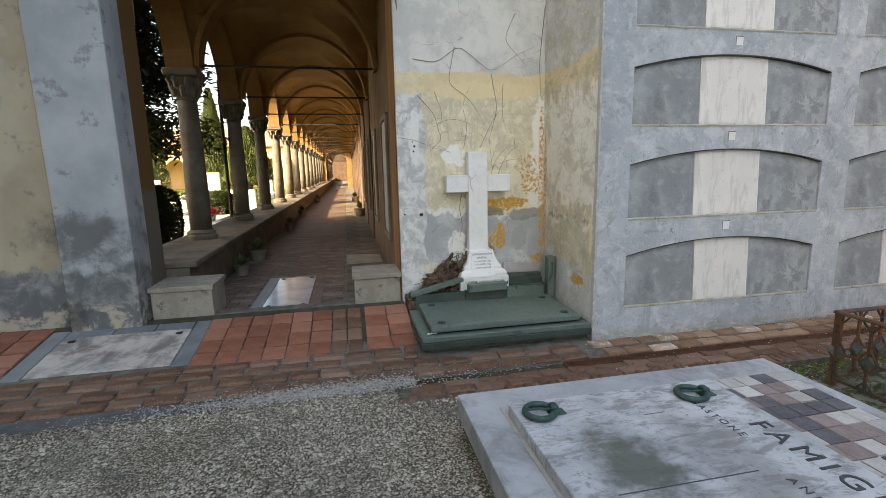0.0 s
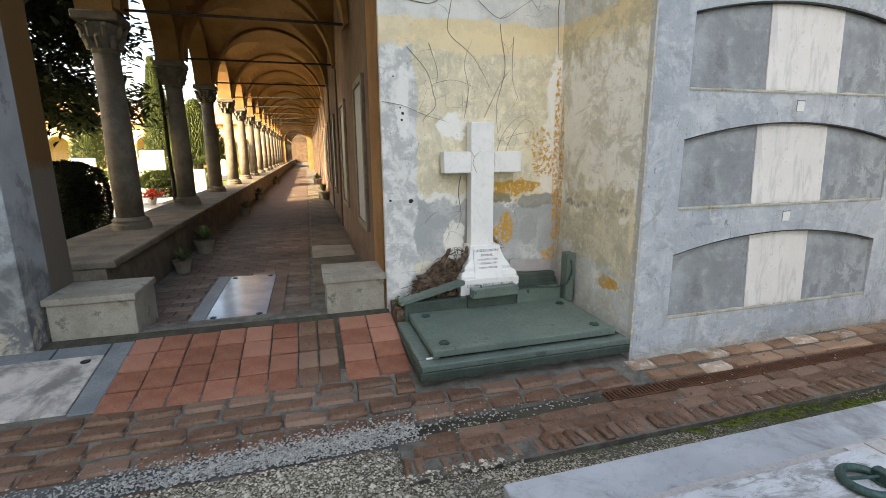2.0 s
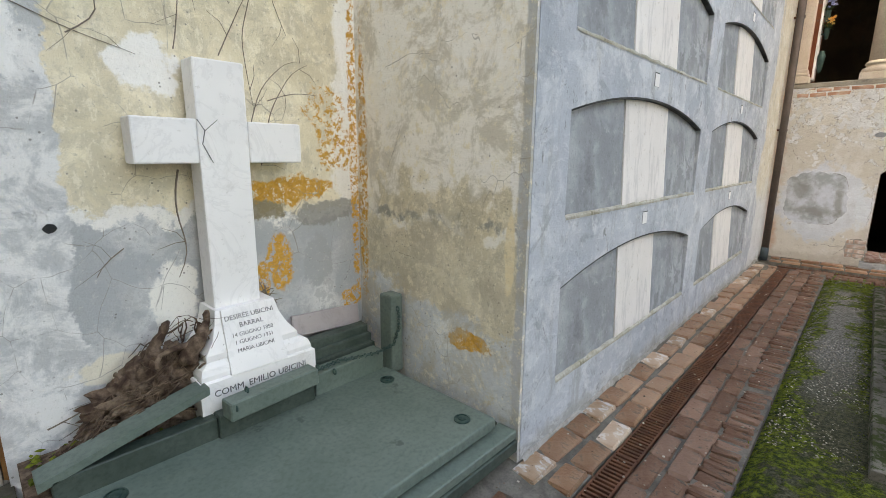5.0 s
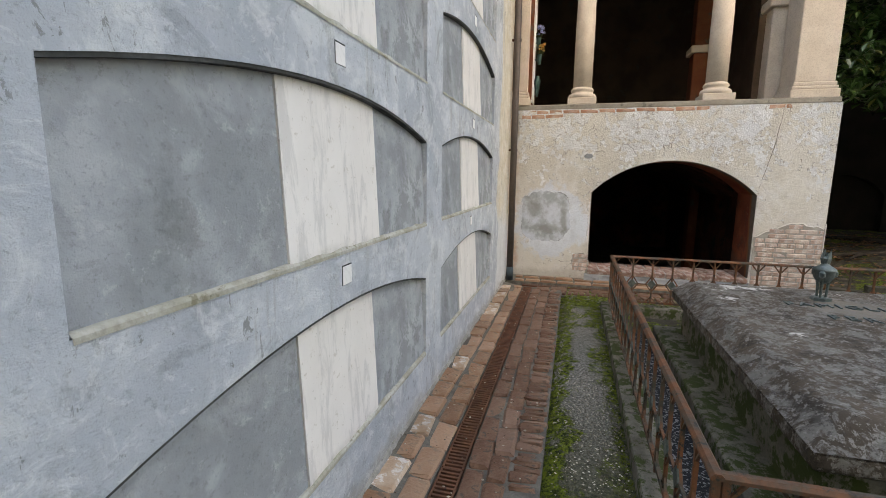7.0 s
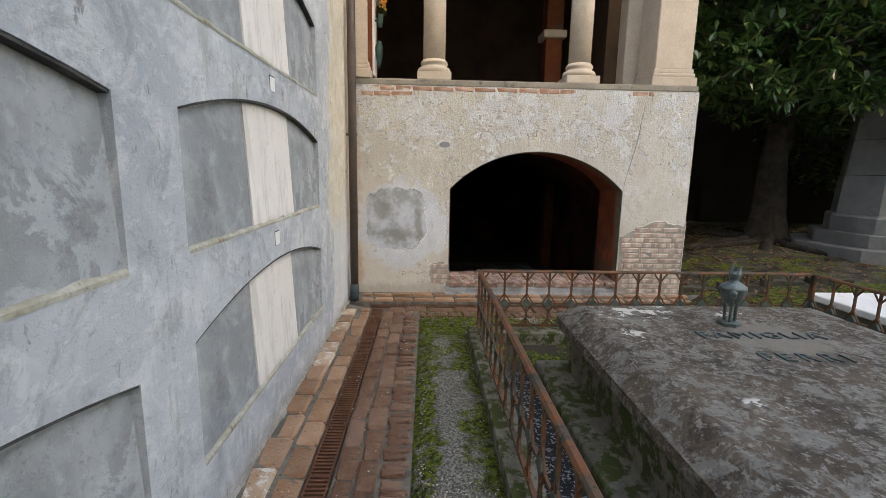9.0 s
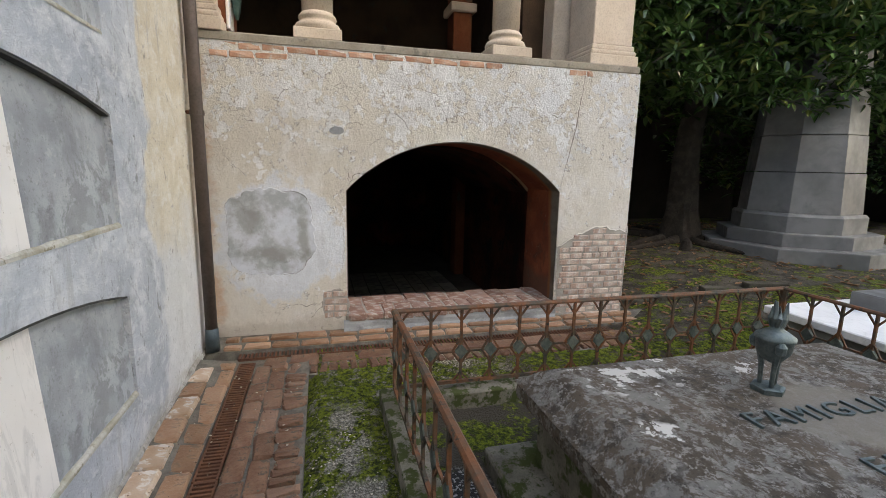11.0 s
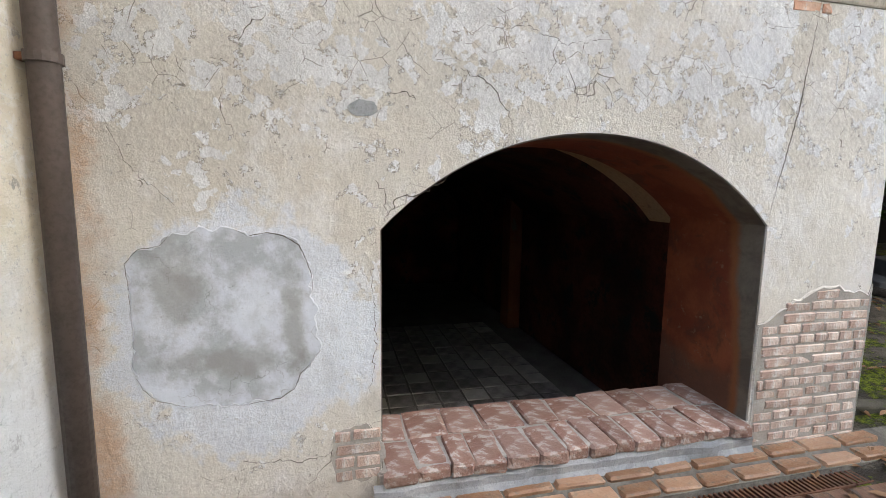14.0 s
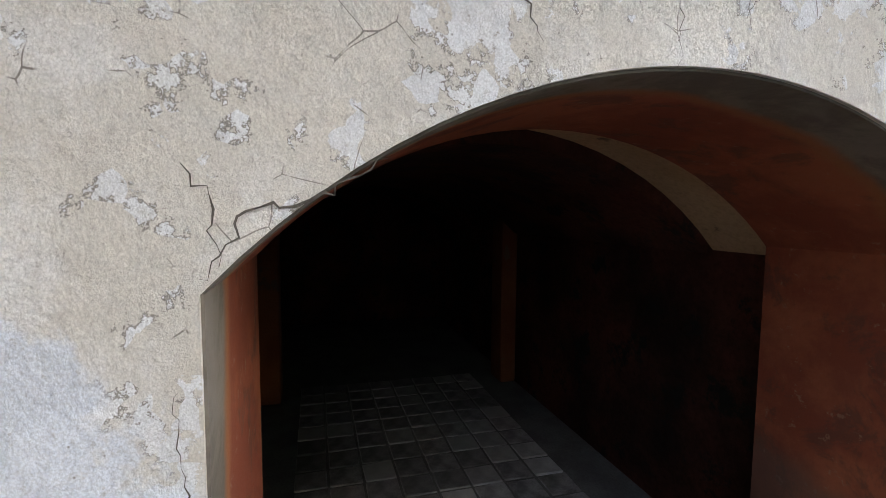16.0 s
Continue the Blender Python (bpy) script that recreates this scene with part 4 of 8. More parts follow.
def niche(o0, o1, zb, c, half, label):
    """One arched niche: panels that lean back under the arch, a marble slab, a ledge and a plate."""
    t = thing("burial_niche", ((o0 + o1) / 2, YW + 0.05, zb), label, "burial niche", "niches in the grey wall")

    def leaning(x0, x1, proud, low=0.0):
        return prism([(YW + 0.014 - proud, zb + low), (YW + 0.048 - proud, zb + 0.72), (YW + 0.085, zb + 0.72), (YW + 0.085, zb + low)], "x", x0, x1)

    part("infill_panel", leaning(o0 - 0.02, c - half, 0.0, -0.02), M["infill"], t)
    part("infill_panel", leaning(c + half, o1 + 0.02, 0.0, -0.02), M["infill"], t)
    part("marble_slab", leaning(c - half + 0.003, c + half - 0.003, 0.007, 0.006), M["niche_marble"], t, "blank cream marble slab")
    bm = bmesh.new()
    prev = None
    for i in range(61):
        x = o0 + 0.004 + (o1 - o0 - 0.008) * i / 60
        h = 0.012 + 0.010 * noise.noise((x * 9, zb, 1))
        row = [bm.verts.new(p) for p in ((x, YW - 0.004, zb - 0.012), (x, YW - 0.003, zb + 0.002), (x, YW + 0.006, zb + h), (x, YW + 0.03, zb + h + 0.004))]
        if prev:
            for k in range(3):
                bm.faces.new((prev[k], row[k], row[k + 1], prev[k + 1]))
        prev = row
    part("sloping_ledge", bm, M["ledge"], t)
    # dark strip along the arch, standing in for the recess shadow
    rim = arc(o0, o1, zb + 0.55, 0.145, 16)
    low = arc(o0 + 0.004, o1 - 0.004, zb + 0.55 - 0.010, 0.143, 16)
    part("drip_edge", prism(rim + low[::-1], "y", YW + 0.004, YW + 0.049), M["niche_shade"], t, "dark strip painted for the shade under the arch")
    part("number_plate", box(c - 0.042, c + 0.042, YW - 0.003, YW + 0.02, zb + 0.778, zb + 0.862, 0.002), M["white_marble"], t, "small square white marble plate")
    # dark rim that paints the shadow of a sunk plate
    part("plate_shade_rim", box(c - 0.046, c + 0.0425, YW - 0.0015, YW + 0.02, zb + 0.7775, zb + 0.868), M["niche_shade"], t)
    return t


M["ledge"] = simple("dirty_pale_mortar_ledge", (0.34, 0.32, 0.25), (0.48, 0.465, 0.41), 6, 0.92, fine=60, bump=0.6, c3=(0.22, 0.20, 0.14), spots=0.05)
for lo, hi, o0, o1 in COLS:
    for k in range(4):
        c, half = ((3.96, 0.345) if k == 0 else (3.945, 0.402)) if o0 < 5 else ((6.58, 0.40) if k == 0 else (6.61, 0.39))
        niche(o0, o1, ROW0 + PITCH * k, c, half, "arched burial niche with dark cement infill and cream marble slab")

# ---- walls round the cross and the portal ----
bm = bmesh.new()
box(0.6, 2.452, 5.5, 6.15, -0.45, 7.5, 0, 1, bm)
structure("wall_cross", bm, M["nook"], "weathered ochre plaster wall with grey repairs and bare vine stems")
structure("wall_return", prism([(X0 - 0.02, YW + 0.004), (X0 + 0.003, YW + 0.004), (X0 + 0.003, 5.5), (X0 - 0.02, 5.5)], "z", -0.45, TOP), M["nook"], "ochre plaster return wall with flaking base")
bm = bmesh.new()
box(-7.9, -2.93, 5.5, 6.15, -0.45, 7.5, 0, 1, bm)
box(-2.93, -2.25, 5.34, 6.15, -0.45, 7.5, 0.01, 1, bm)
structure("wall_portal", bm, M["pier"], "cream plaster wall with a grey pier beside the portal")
bm = bmesh.new()
pts = arc(-2.25, 0.6, 4.1, 1.35, 20)
prism(pts + [(0.6, 7.5), (-2.25, 7.5)], "y", 5.5, 6.15, bm)
structure("wall_over_portal", bm, M["pier"], "plaster wall over the portal arch")
box_bm = box(0.585, 0.618, 5.56, 6.2, -0.2, 4.1)
structure("jamb_right", box_bm, M["jamb"], "orange painted inner jamb of the portal")

# ---- cloister walk ----
BAY, C0, NB, CX, RX, FZ, SP = 3.2, 8.4, 14, -2.45, 0.62, -0.15, 3.15
YE = C0 + BAY * NB
bm = box(-2.0, RX, 5.5, 90, -0.45, FZ - 0.012)
floor = structure("floor_corridor", bm, M["mortar"], "worn brick floor of the cloister walk")
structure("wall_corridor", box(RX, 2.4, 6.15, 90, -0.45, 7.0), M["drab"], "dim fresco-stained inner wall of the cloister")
bm = box(-2.85, -1.98, 6.15, 90, -0.45, 0.36)
structure("parapet_wall", bm, M["low_wall"], "low stained plaster parapet under the columns")
structure("parapet_coping", box(-2.9, -1.9, 6.15, 90, 0.36, 0.44, 0.015), M["low_wall"], "stone coping of the cloister parapet")
# arcade wall above the columns
bm = bmesh.new()
y0 = C0 - BAY
for k in range(-1, 24):
    a = C0 + BAY * k
    lo = max(a, 6.15)
    o0, o1 = a + 0.19, a + BAY - 0.19
    pts = arc(o0, o1, SP, 1.36, 16)
    if k == -1:
        pts = [p for p in pts if p[0] > 6.16]
        prism([(6.16, 3.2)] + pts + [(a + BAY, SP), (a + BAY, 7.0), (6.16, 7.0)], "x", CX - 0.2, CX + 0.2, bm)
        continue
    mid = len(pts) // 2
    c = pts[mid][0]
    prism([(a, SP)] + pts[: mid + 1] + [(c, 7.0), (a, 7.0)], "x", CX - 0.2, CX + 0.2, bm)
    prism(pts[mid:] + [(a + BAY, SP), (a + BAY, 7.0), (c, 7.0)], "x", CX - 0.2, CX + 0.2, bm)
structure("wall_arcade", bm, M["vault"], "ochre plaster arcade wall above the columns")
# groin vaults as one height sheet
half, mx = (RX - CX - 0.2) / 2, (RX + CX + 0.2) / 2
verts, faces, nx, ny = [], [], 24, 24
for k in range(-1, 24):
    a = C0 + BAY * k
    b0 = len(verts)
    for j in range(ny + 1):
        for i in range(nx + 1):
            u, v = -1 + 2 * i / nx, -1 + 2 * j / ny
            h = max(math.sqrt(max(0, 1 - u * u)), math.sqrt(max(0, 1 - v * v)) * 0.97)
            verts.append((mx + half * u, a + BAY / 2 + BAY / 2 * v, SP + 1.45 * h))
    for j in range(ny):
        for i in range(nx):
            p = b0 + j * (nx + 1) + i
            faces.append((p, p + nx + 1, p + nx + 2, p + 1))
me = bpy.data.meshes.new("ceiling")
me.from_pydata(verts, [], faces)
me.materials.append(M["vault"])
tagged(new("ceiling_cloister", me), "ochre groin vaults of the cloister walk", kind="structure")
structure("roof_cloister", box(-2.9, 2.4, 5.6, 90, 7.0, 7.3), M["roof"], "tiled cloister roof")


def rib(y):
    bm = bmesh.new()
    outer, inner = arc(CX + 0.2, RX, SP, 1.47, 20), arc(CX + 0.27, RX - 0.07, SP, 1.38, 20)
    prism(outer + inner[::-1], "y", y - 0.16, y + 0.16, bm)
    return bm


for k in range(24):
    y = C0 + BAY * k
    structure("vault_rib_%d" % (k + 1), rib(y), M["vault"], "plaster rib of the cloister vault")
    if k:
        structure("pilaster_%d" % (k + 1), box(RX - 0.035, RX, y - 0.16, y + 0.16, FZ, SP, 0.01), M["drab"], "pilaster on the inner cloister wall")
    t = thing("tie_rod", (CX, y, SP + 0.08), "thin black iron tie rod across the vault", "tie rod", "tie rods of the cloister")
    part("rod", tube([(CX, y, SP + 0.08), (RX, y, SP + 0.08)], 0.018, 6), M["black"], t)
    if k == 0:
        col = thing("cloister_column", (CX, y, 0.44), "grey sandstone column with carved leaf capital on the parapet", "column", "cloister columns")
        part("base", lathe([(0.24, 0.44), (0.24, 0.50), (0.215, 0.53), (0.225, 0.56), (0.18, 0.60)], CX, y), M["cloister_stone"], col)
        part("shaft", lathe([(0.168, 0.60), (0.172, 1.3), (0.145, 2.68)], CX, y), M["cloister_stone"], col, smooth=True)
        bm = lathe([(0.15, 2.68), (0.165, 2.70), (0.15, 2.73), (0.16, 2.85), (0.21, 3.02), (0.20, 3.04)], CX, y)
        for ring, (r, z, h) in enumerate(((0.17, 2.74, 0.13), (0.20, 2.86, 0.15))):
            for i in range(8):
                a = math.pi / 4 * (i + 0.5 * ring)
                px, py = CX + math.cos(a) * r, y + math.sin(a) * r
                tube([(px, py, z), (px + math.cos(a) * 0.012, py + math.sin(a) * 0.012, z + h * 0.6), (px + math.cos(a) * 0.06, py + math.sin(a) * 0.06, z + h), (px + math.cos(a) * 0.075, py + math.sin(a) * 0.075, z + h - 0.03)], [0.04, 0.045, 0.03, 0.012], 5, bm)
        part("capital", bm, M["cloister_stone"], col)
        part("abacus", box(CX - 0.25, CX + 0.25, y - 0.25, y + 0.25, 3.04, 3.15, 0.015), M["cloister_stone"], col)
    else:
        copy_thing(col, Matrix.Translation((CX, y, 0.44)))
for y in (7.3, 10.0, 13.2, 16.4, 19.6):
    t = thing("memorial_panel", (RX, y, 1.4), "dark framed memorial panel on the cloister wall", "plaque", "panels along the cloister")
    part("plate", box(RX - 0.02, RX + 0.002, y - 0.42, y + 0.42, 0.55, 2.25, 0.004), M["slate_edge"], t)
    for ya, yb, za, zb in ((-0.5, -0.42, 0.47, 2.33), (0.42, 0.5, 0.47, 2.33), (-0.42, 0.42, 2.25, 2.33), (-0.42, 0.42, 0.47, 0.55)):
        part("frame", box(RX - 0.045, RX + 0.002, y + ya, y + yb, za, zb, 0.008), M["cloister_stone"], t)
structure("wall_cross_arch", arched(bmesh.new(), "y", 50, 50.6, -2.9, RX, FZ, 6.9, -2.0, 0.1, FZ + 0.01, 2.7, 1.0), M["vault"], "cross wall with arch far along the cloister")
structure("wall_corridor_end", box(-2.9, 2.4, 90, 90.4, -0.45, 7.0), M["drab"], "dark end wall of the cloister walk")

# ---- arcade building at the end of the alley ----
BX, BY0, PT = 9.34, 0.0, 2.33
bm = arched(bmesh.new(), "x", BX, BX + 0.76, BY0, 4.2, -0.45, PT - 0.07, 0.83, 2.98, -0.42, 1.06, 0.465, 28)
wall_arcade = structure("wall_facade", bm, M["facade"], "pale flaking plaster wall with a low arched opening")
# crypt behind the arch
structure("floor_crypt", box(BX + 0.535, 17, 0.3, 6, -1.0, -0.712), M["crypt_dust"], "dusty grey crypt floor with black tiles")
structure("wall_crypt_right", box(BX + 0.76, 17, 0.3, 0.62, -0.75, 2.0), M["crypt_wall"], "red crypt wall with shade in its colour")
structure("wall_crypt_left", box(BX + 0.76, 17, 3.35, 3.6, -0.75, 2.0), M["crypt_wall"], "crypt wall coloured dark for shade")
structure("wall_crypt_back", box(16.5, 17, 0.62, 3.35, -0.75, 2.0), M["crypt_wall"], "crypt end wall coloured dark for shade")
bm = bmesh.new()
pts = arc(0.62, 3.35, 1.0, 0.62, 20)
prism(pts + [(3.35, 2.2), (0.62, 2.2)], "x", BX + 0.76, BX + 1.25, bm)
structure("ceiling_crypt_arch", bm, M["crypt_vault"], "tan plaster vault just behind the arch")
# past the tan strip the vault's shade is put into its colour
inner = arc(0.66, 3.31, 0.98, 0.55, 20)
structure("ceiling_crypt", prism(inner + [(3.35, 2.2), (0.62, 2.2)], "x", BX + 1.25, 16.5), M["crypt_wall"], "low vaulted crypt ceiling coloured dark for shade")
for y0, y1 in ((0.62, 0.80), (3.14, 3.35)):
    structure("pilaster_crypt", box(13.2, 13.5, y0, y1, -0.712, 1.3, 0.01), M["orange"], "orange red pilaster on the crypt wall")
# painted reveal of the arch: a thin skin of orange plaster
for ya, yb in ((0.83, 0.836), (2.974, 2.98)):
    structure("reveal", box(BX + 0.012, BX + 0.757, ya, yb, -0.44, 1.06), M["reveal"], "orange red plaster reveal of the arch")
inner, outer = arc(0.836, 2.974, 1.06, 0.458, 28), arc(0.83, 2.98, 1.06, 0.465, 28)
structure("reveal_soffit", prism(outer + inner[::-1], "x", BX + 0.012, BX + 0.757), M["reveal"], "orange red soffit of the arch")
# upper loggia
structure("floor_loggia", box(BX + 0.05, 15, BY0, 9, 2.0, 2.25), M["corridor"], "loggia floor")
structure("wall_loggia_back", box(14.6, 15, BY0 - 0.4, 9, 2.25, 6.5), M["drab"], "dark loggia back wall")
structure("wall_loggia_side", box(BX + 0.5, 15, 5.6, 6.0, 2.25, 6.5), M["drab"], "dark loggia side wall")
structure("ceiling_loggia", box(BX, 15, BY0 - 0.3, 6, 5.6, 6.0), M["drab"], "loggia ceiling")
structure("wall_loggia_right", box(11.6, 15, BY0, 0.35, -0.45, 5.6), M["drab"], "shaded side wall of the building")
structure("wall_side", box(BX + 0.76, 11.6, BY0, 0.30, -0.45, 2.2), M["facade"], "plaster side wall of the building")
structure("parapet_top", box(BX - 0.01, BX + 0.45, BY0 + 0.02, 4.2, PT - 0.07, PT, 0.012, 2, None, 0.003), M["bench"], "mortar capping of the parapet")


def loggia_column(y):
    t = thing("loggia_column", (BX + 0.2, y, PT), "pale sandstone round column with moulded base on the parapet", "column", "loggia columns")
    x = BX + 0.2
    part("plinth", box(x - 0.2, x + 0.2, y - 0.2, y + 0.2, PT, PT + 0.09, 0.006), M["column"], t)
    part("base", lathe([(0.19, PT + 0.09), (0.20, PT + 0.125), (0.185, PT + 0.155), (0.155, PT + 0.165), (0.15, PT + 0.19), (0.165, PT + 0.205), (0.16, PT + 0.225), (0.137, PT + 0.25)], x, y, 32), M["column"], t, smooth=True)
    part("shaft", lathe([(0.132, PT + 0.25), (0.134, PT + 1.0), (0.115, PT + 2.45)], x, y, 32), M["column"], t, smooth=True)
    part("capital", box(x - 0.18, x + 0.18, y - 0.18, y + 0.18, PT + 2.45, PT + 2.7, 0.02), M["column"], t)
    return t


loggia_column(3.19)
loggia_column(1.42)


def loggia_pier(y0, y1, x0, x1):
    t = thing("corner_pier", ((x0 + x1) / 2, (y0 + y1) / 2, PT), "pale plastered square pier with moulded base", "pier")
    part("plinth", box(x0 - 0.05, x1 + 0.05, y0 - 0.05, y1 + 0.05, PT, PT + 0.10, 0.006), M["column"], t)
    part("moulding", box(x0 - 0.035, x1 + 0.035, y0 - 0.035, y1 + 0.035, PT + 0.10, PT + 0.15, 0.018, 2), M["column"], t)
    part("moulding", box(x0 - 0.018, x1 + 0.018, y0 - 0.018, y1 + 0.018, PT + 0.15, PT + 0.20, 0.012, 2), M["column"], t)
    part("shaft", box(x0, x1, y0, y1, PT + 0.20, 5.4, 0.008), M["column"], t)
    return t


loggia_pier(0.09, 0.54, BX + 0.06, BX + 0.55)
loggia_pier(3.98, 4.198, BX + 0.02, BX + 0.16)
structure("beam_loggia", box(BX + 0.02, BX + 0.45, BY0, 4.2, 5.03, 5.7), M["facade"], "beam over the loggia columns")
structure("roof_loggia", box(BX - 0.5, 15.2, BY0 - 0.6, 9, 6.0, 6.3), M["roof"], "tiled roof over the loggia")

# ---- unseen tall wing added to keep the court in shade, and the yard's other sides ----
structure("wall_shade_wing", box(-14.5, -8.8, -40, 5.4, -0.45, 18), M["pier"], "plain unseen block added to shade the court")
# added near-black wall that keeps low sky light out of the yard
structure("wall_sky_blocker", box(9.5, 15.6, -11.4, -11, -0.45, 8.5), M["yard_shade"], "near-black wall added to cut sky light in the yard")
# wall behind the trees, its shade painted in with near-black
structure("wall_garden_back", box(15.2, 15.6, -30, 0, -0.45, 7.5), M["yard_shade"], "yard wall behind the trees, shade in its colour")


# ---- paving strip: bed, bricks, iron grates ----
def wander(a, b, step, jitter=0.12):
    v = a
    while v < b - step * 0.4:
        w = step * random.uniform(1 - jitter, 1 + jitter)
        if v + w > b:
            w = b - v
        yield v + w / 2, w
        v += w


def strip_z(y):
    """Height of the paved strip across the alley: falls to the grate, rises to both sides."""
    return -0.352 + 0.155 * abs(y - 3.825) * (1.0 if y > 3.825 else 0.5)


bm = bmesh.new()
prism([(3.33, -0.5), (4.62, -0.5), (4.62, strip_z(4.6) - 0.014), (4.2, strip_z(4.2) - 0.012), (3.90, -0.354), (3.892, -0.40), (3.758, -0.40), (3.75, -0.358), (3.33, strip_z(3.33) - 0.024)], "x", 0.35, 9.0, bm)
prism([(3.60, -0.5), (4.62, -0.5), (4.62, strip_z(4.6) - 0.012), (4.2, strip_z(4.2) - 0.012), (3.96, -0.352), (3.60, -0.372)], "x", -7, 0.35, bm)
prism([(8.64, -0.5), (9.34, -0.5), (9.34, -0.252), (9.13, -0.313), (9.12, -0.39), (9.03, -0.39), (9.02, -0.36), (8.64, -0.365)], "y", -0.35, 4.2, bm)
pavement = structure("pavement", bm, M["mortar"], "mortar bed of the brick gutter")
bricks = block_meshes("brick", 0.272, 0.128, 0.06, M["gutter_brick"], 8, 0.016, 0.008)
headers = block_meshes("brick", 0.066, 0.15, 0.06, M["gutter_brick"], 8, 0.013, 0.009)
spots = []
for y, ly, xa, xb in ((4.125, 0.15, -7, 2.3), (3.97, 0.14, -7, 2.3), (3.69, 0.12, 0.35, 8.85), (3.565, 0.122, 0.35, 8.85)):
    for x, w in wander(xa + random.uniform(0, 0.2), xb, 0.285):
        spots.append((x, y + random.uniform(-0.004, 0.004), strip_z(y) + random.uniform(-0.007, 0.006), random.uniform(-1.8, 1.8), (w - 0.007) / 0.272, (ly - 0.005) / 0.128))
for y in (4.27, 4.40):
    for x, w in wander(-7, 0.6, 0.285):
        spots.append((x, y, strip_z(y) + random.uniform(-0.004, 0.005), random.uniform(-1.2, 1.2), (w - 0.014) / 0.272, 0.95))
lay("brick", bricks, pavement, spots)
# damp orange bricks between the niche wall and the grates, limed along the wall
damp_brick = block_meshes("brick", 0.272, 0.128, 0.06, M["wall_brick"], 8, 0.014, 0.006)
lime_brick = block_meshes("brick", 0.272, 0.128, 0.06, M["lime_brick"], 6, 0.014, 0.006)
for y, ly, share in ((4.125, 0.15, 0.4), (3.97, 0.14, 0.12)):
    for x, w in wander(2.3 + random.uniform(0, 0.15), 8.95, 0.262, 0.16):
        spot = (x, y + random.uniform(-0.005, 0.005), strip_z(y) + random.uniform(-0.007, 0.007), random.uniform(-2, 2), (w - 0.008) / 0.272, (ly - 0.006) / 0.128)
        lay("brick", lime_brick if random.random() < share else damp_brick, pavement, [spot])
# thin edging beside the cement channel, and old headers sunk in the gravel
spots = [(x, 3.64 + random.uniform(-0.006, 0.006), -0.335 + random.uniform(-0.004, 0.004), random.uniform(-1.5, 1.5), (w - 0.01) / 0.272, 0.42) for x, w in wander(-7, 0.35, 0.30)]
spots += [(x, 3.475 + random.uniform(-0.01, 0.01), -0.315 + random.uniform(-0.012, 0.006), 90 + random.uniform(-8, 8), 0.55, (w - 0.01) / 0.128) for x, w in wander(-4.5, -1.3, 0.1, 0.2) if random.random() < 0.85]
lay("brick", bricks, pavement, spots)
spots = []
for x, w in wander(-0.05, 8.62, 0.077, 0.15):
    if random.random() > 0.03:
        spots.append((x, (3.42 if x > 0.5 else 3.455) + random.uniform(-0.012, 0.012), strip_z(3.42) + random.uniform(-0.014, 0.008) - (0.015 if x < 1.2 else 0), random.uniform(-7, 7), (w - 0.009) / 0.066, random.uniform(0.92, 1.08)))
lay("brick", headers, pavement, spots)
spots = []
for x, lx in ((9.288, 0.10), (9.183, 0.10)):
    for y, w in wander(-0.1, 4.05, 0.27):
        spots.append((x, y, -0.238 - (9.34 - x) * 0.30 + random.uniform(-0.003, 0.004), 90 + random.uniform(-1.2, 1.2), (w - 0.014) / 0.272, (lx - 0.008) / 0.128))
lay("brick", damp_brick, pavement, spots)
spots = []
for y, w in wander(-0.3, 3.70, 0.285):
    spots.append((8.92, y, -0.337, 90 + random.uniform(-1, 1), (w - 0.014) / 0.272, 1.45))
lay("brick", bricks, pavement, spots)
spots = []
for y, w in wander(-0.3, 3.5, 0.085, 0.15):
    spots.append((8.735, y, -0.332 + random.uniform(-0.014, 0.006), 90 + random.uniform(-9, 9), (w - 0.012) / 0.066, random.uniform(0.9, 1.1)))
lay("brick", headers, pavement, spots)


def grate(name_at, along, length):
    """One cast-iron channel grate: a frame of two rails with crossing bars."""
    x, y, z = name_at
    t = thing("drain_grate", (x, y, z), "rusty cast-iron channel grate in the brick gutter", "grate", "grates of the gutter")
    w, flat = 0.128, along == "y"

    def b(u0, u1, v0, v1, zz, bm=None):
        return box(*((v0 + x, v1 + x, u0 + y, u1 + y) if flat else (u0 + x, u1 + x, v0 + y, v1 + y)), z - 0.025, z + zz, 0.002, 1, bm)

    part("side_rail", b(-length / 2, length / 2, -w / 2, -w / 2 + 0.012, 0), M["rust"], t)
    part("side_rail", b(-length / 2, length / 2, w / 2 - 0.012, w / 2, 0), M["rust"], t)
    n = int(length / 0.032)
    for i in range(n + 1):
        u = -length / 2 + length * i / n
        part("bar", b(u - 0.008, u + 0.008, -w / 2 + 0.01, w / 2 - 0.01, -0.001), M["rust"], t)
    return t


g = grate((2.2, 3.825, -0.352), "x", 0.49)
for k in range(1, 14):
    copy_thing(g, Matrix.Translation((2.2 + 0.5 * k, 3.825, -0.352)) @ pose(0, 0, 0, 0, 0, random.uniform(-0.5, 0.5)))
g = grate((9.075, 3.66, -0.338), "y", 0.49)
for k in range(1, 9):
    copy_thing(g, Matrix.Translation((9.075, 3.66 - 0.5 * k, -0.338)))
# pebble fill where the channel has no grate
PEB = [(1, 0, 0), (-1, 0, 0), (0, 1, 0), (0, -1, 0), (0, 0, 1), (0, 0, -1)]
PEBF = [(0, 2, 4), (2, 1, 4), (1, 3, 4), (3, 0, 4), (2, 0, 5), (1, 2, 5), (3, 1, 5), (0, 3, 5)]


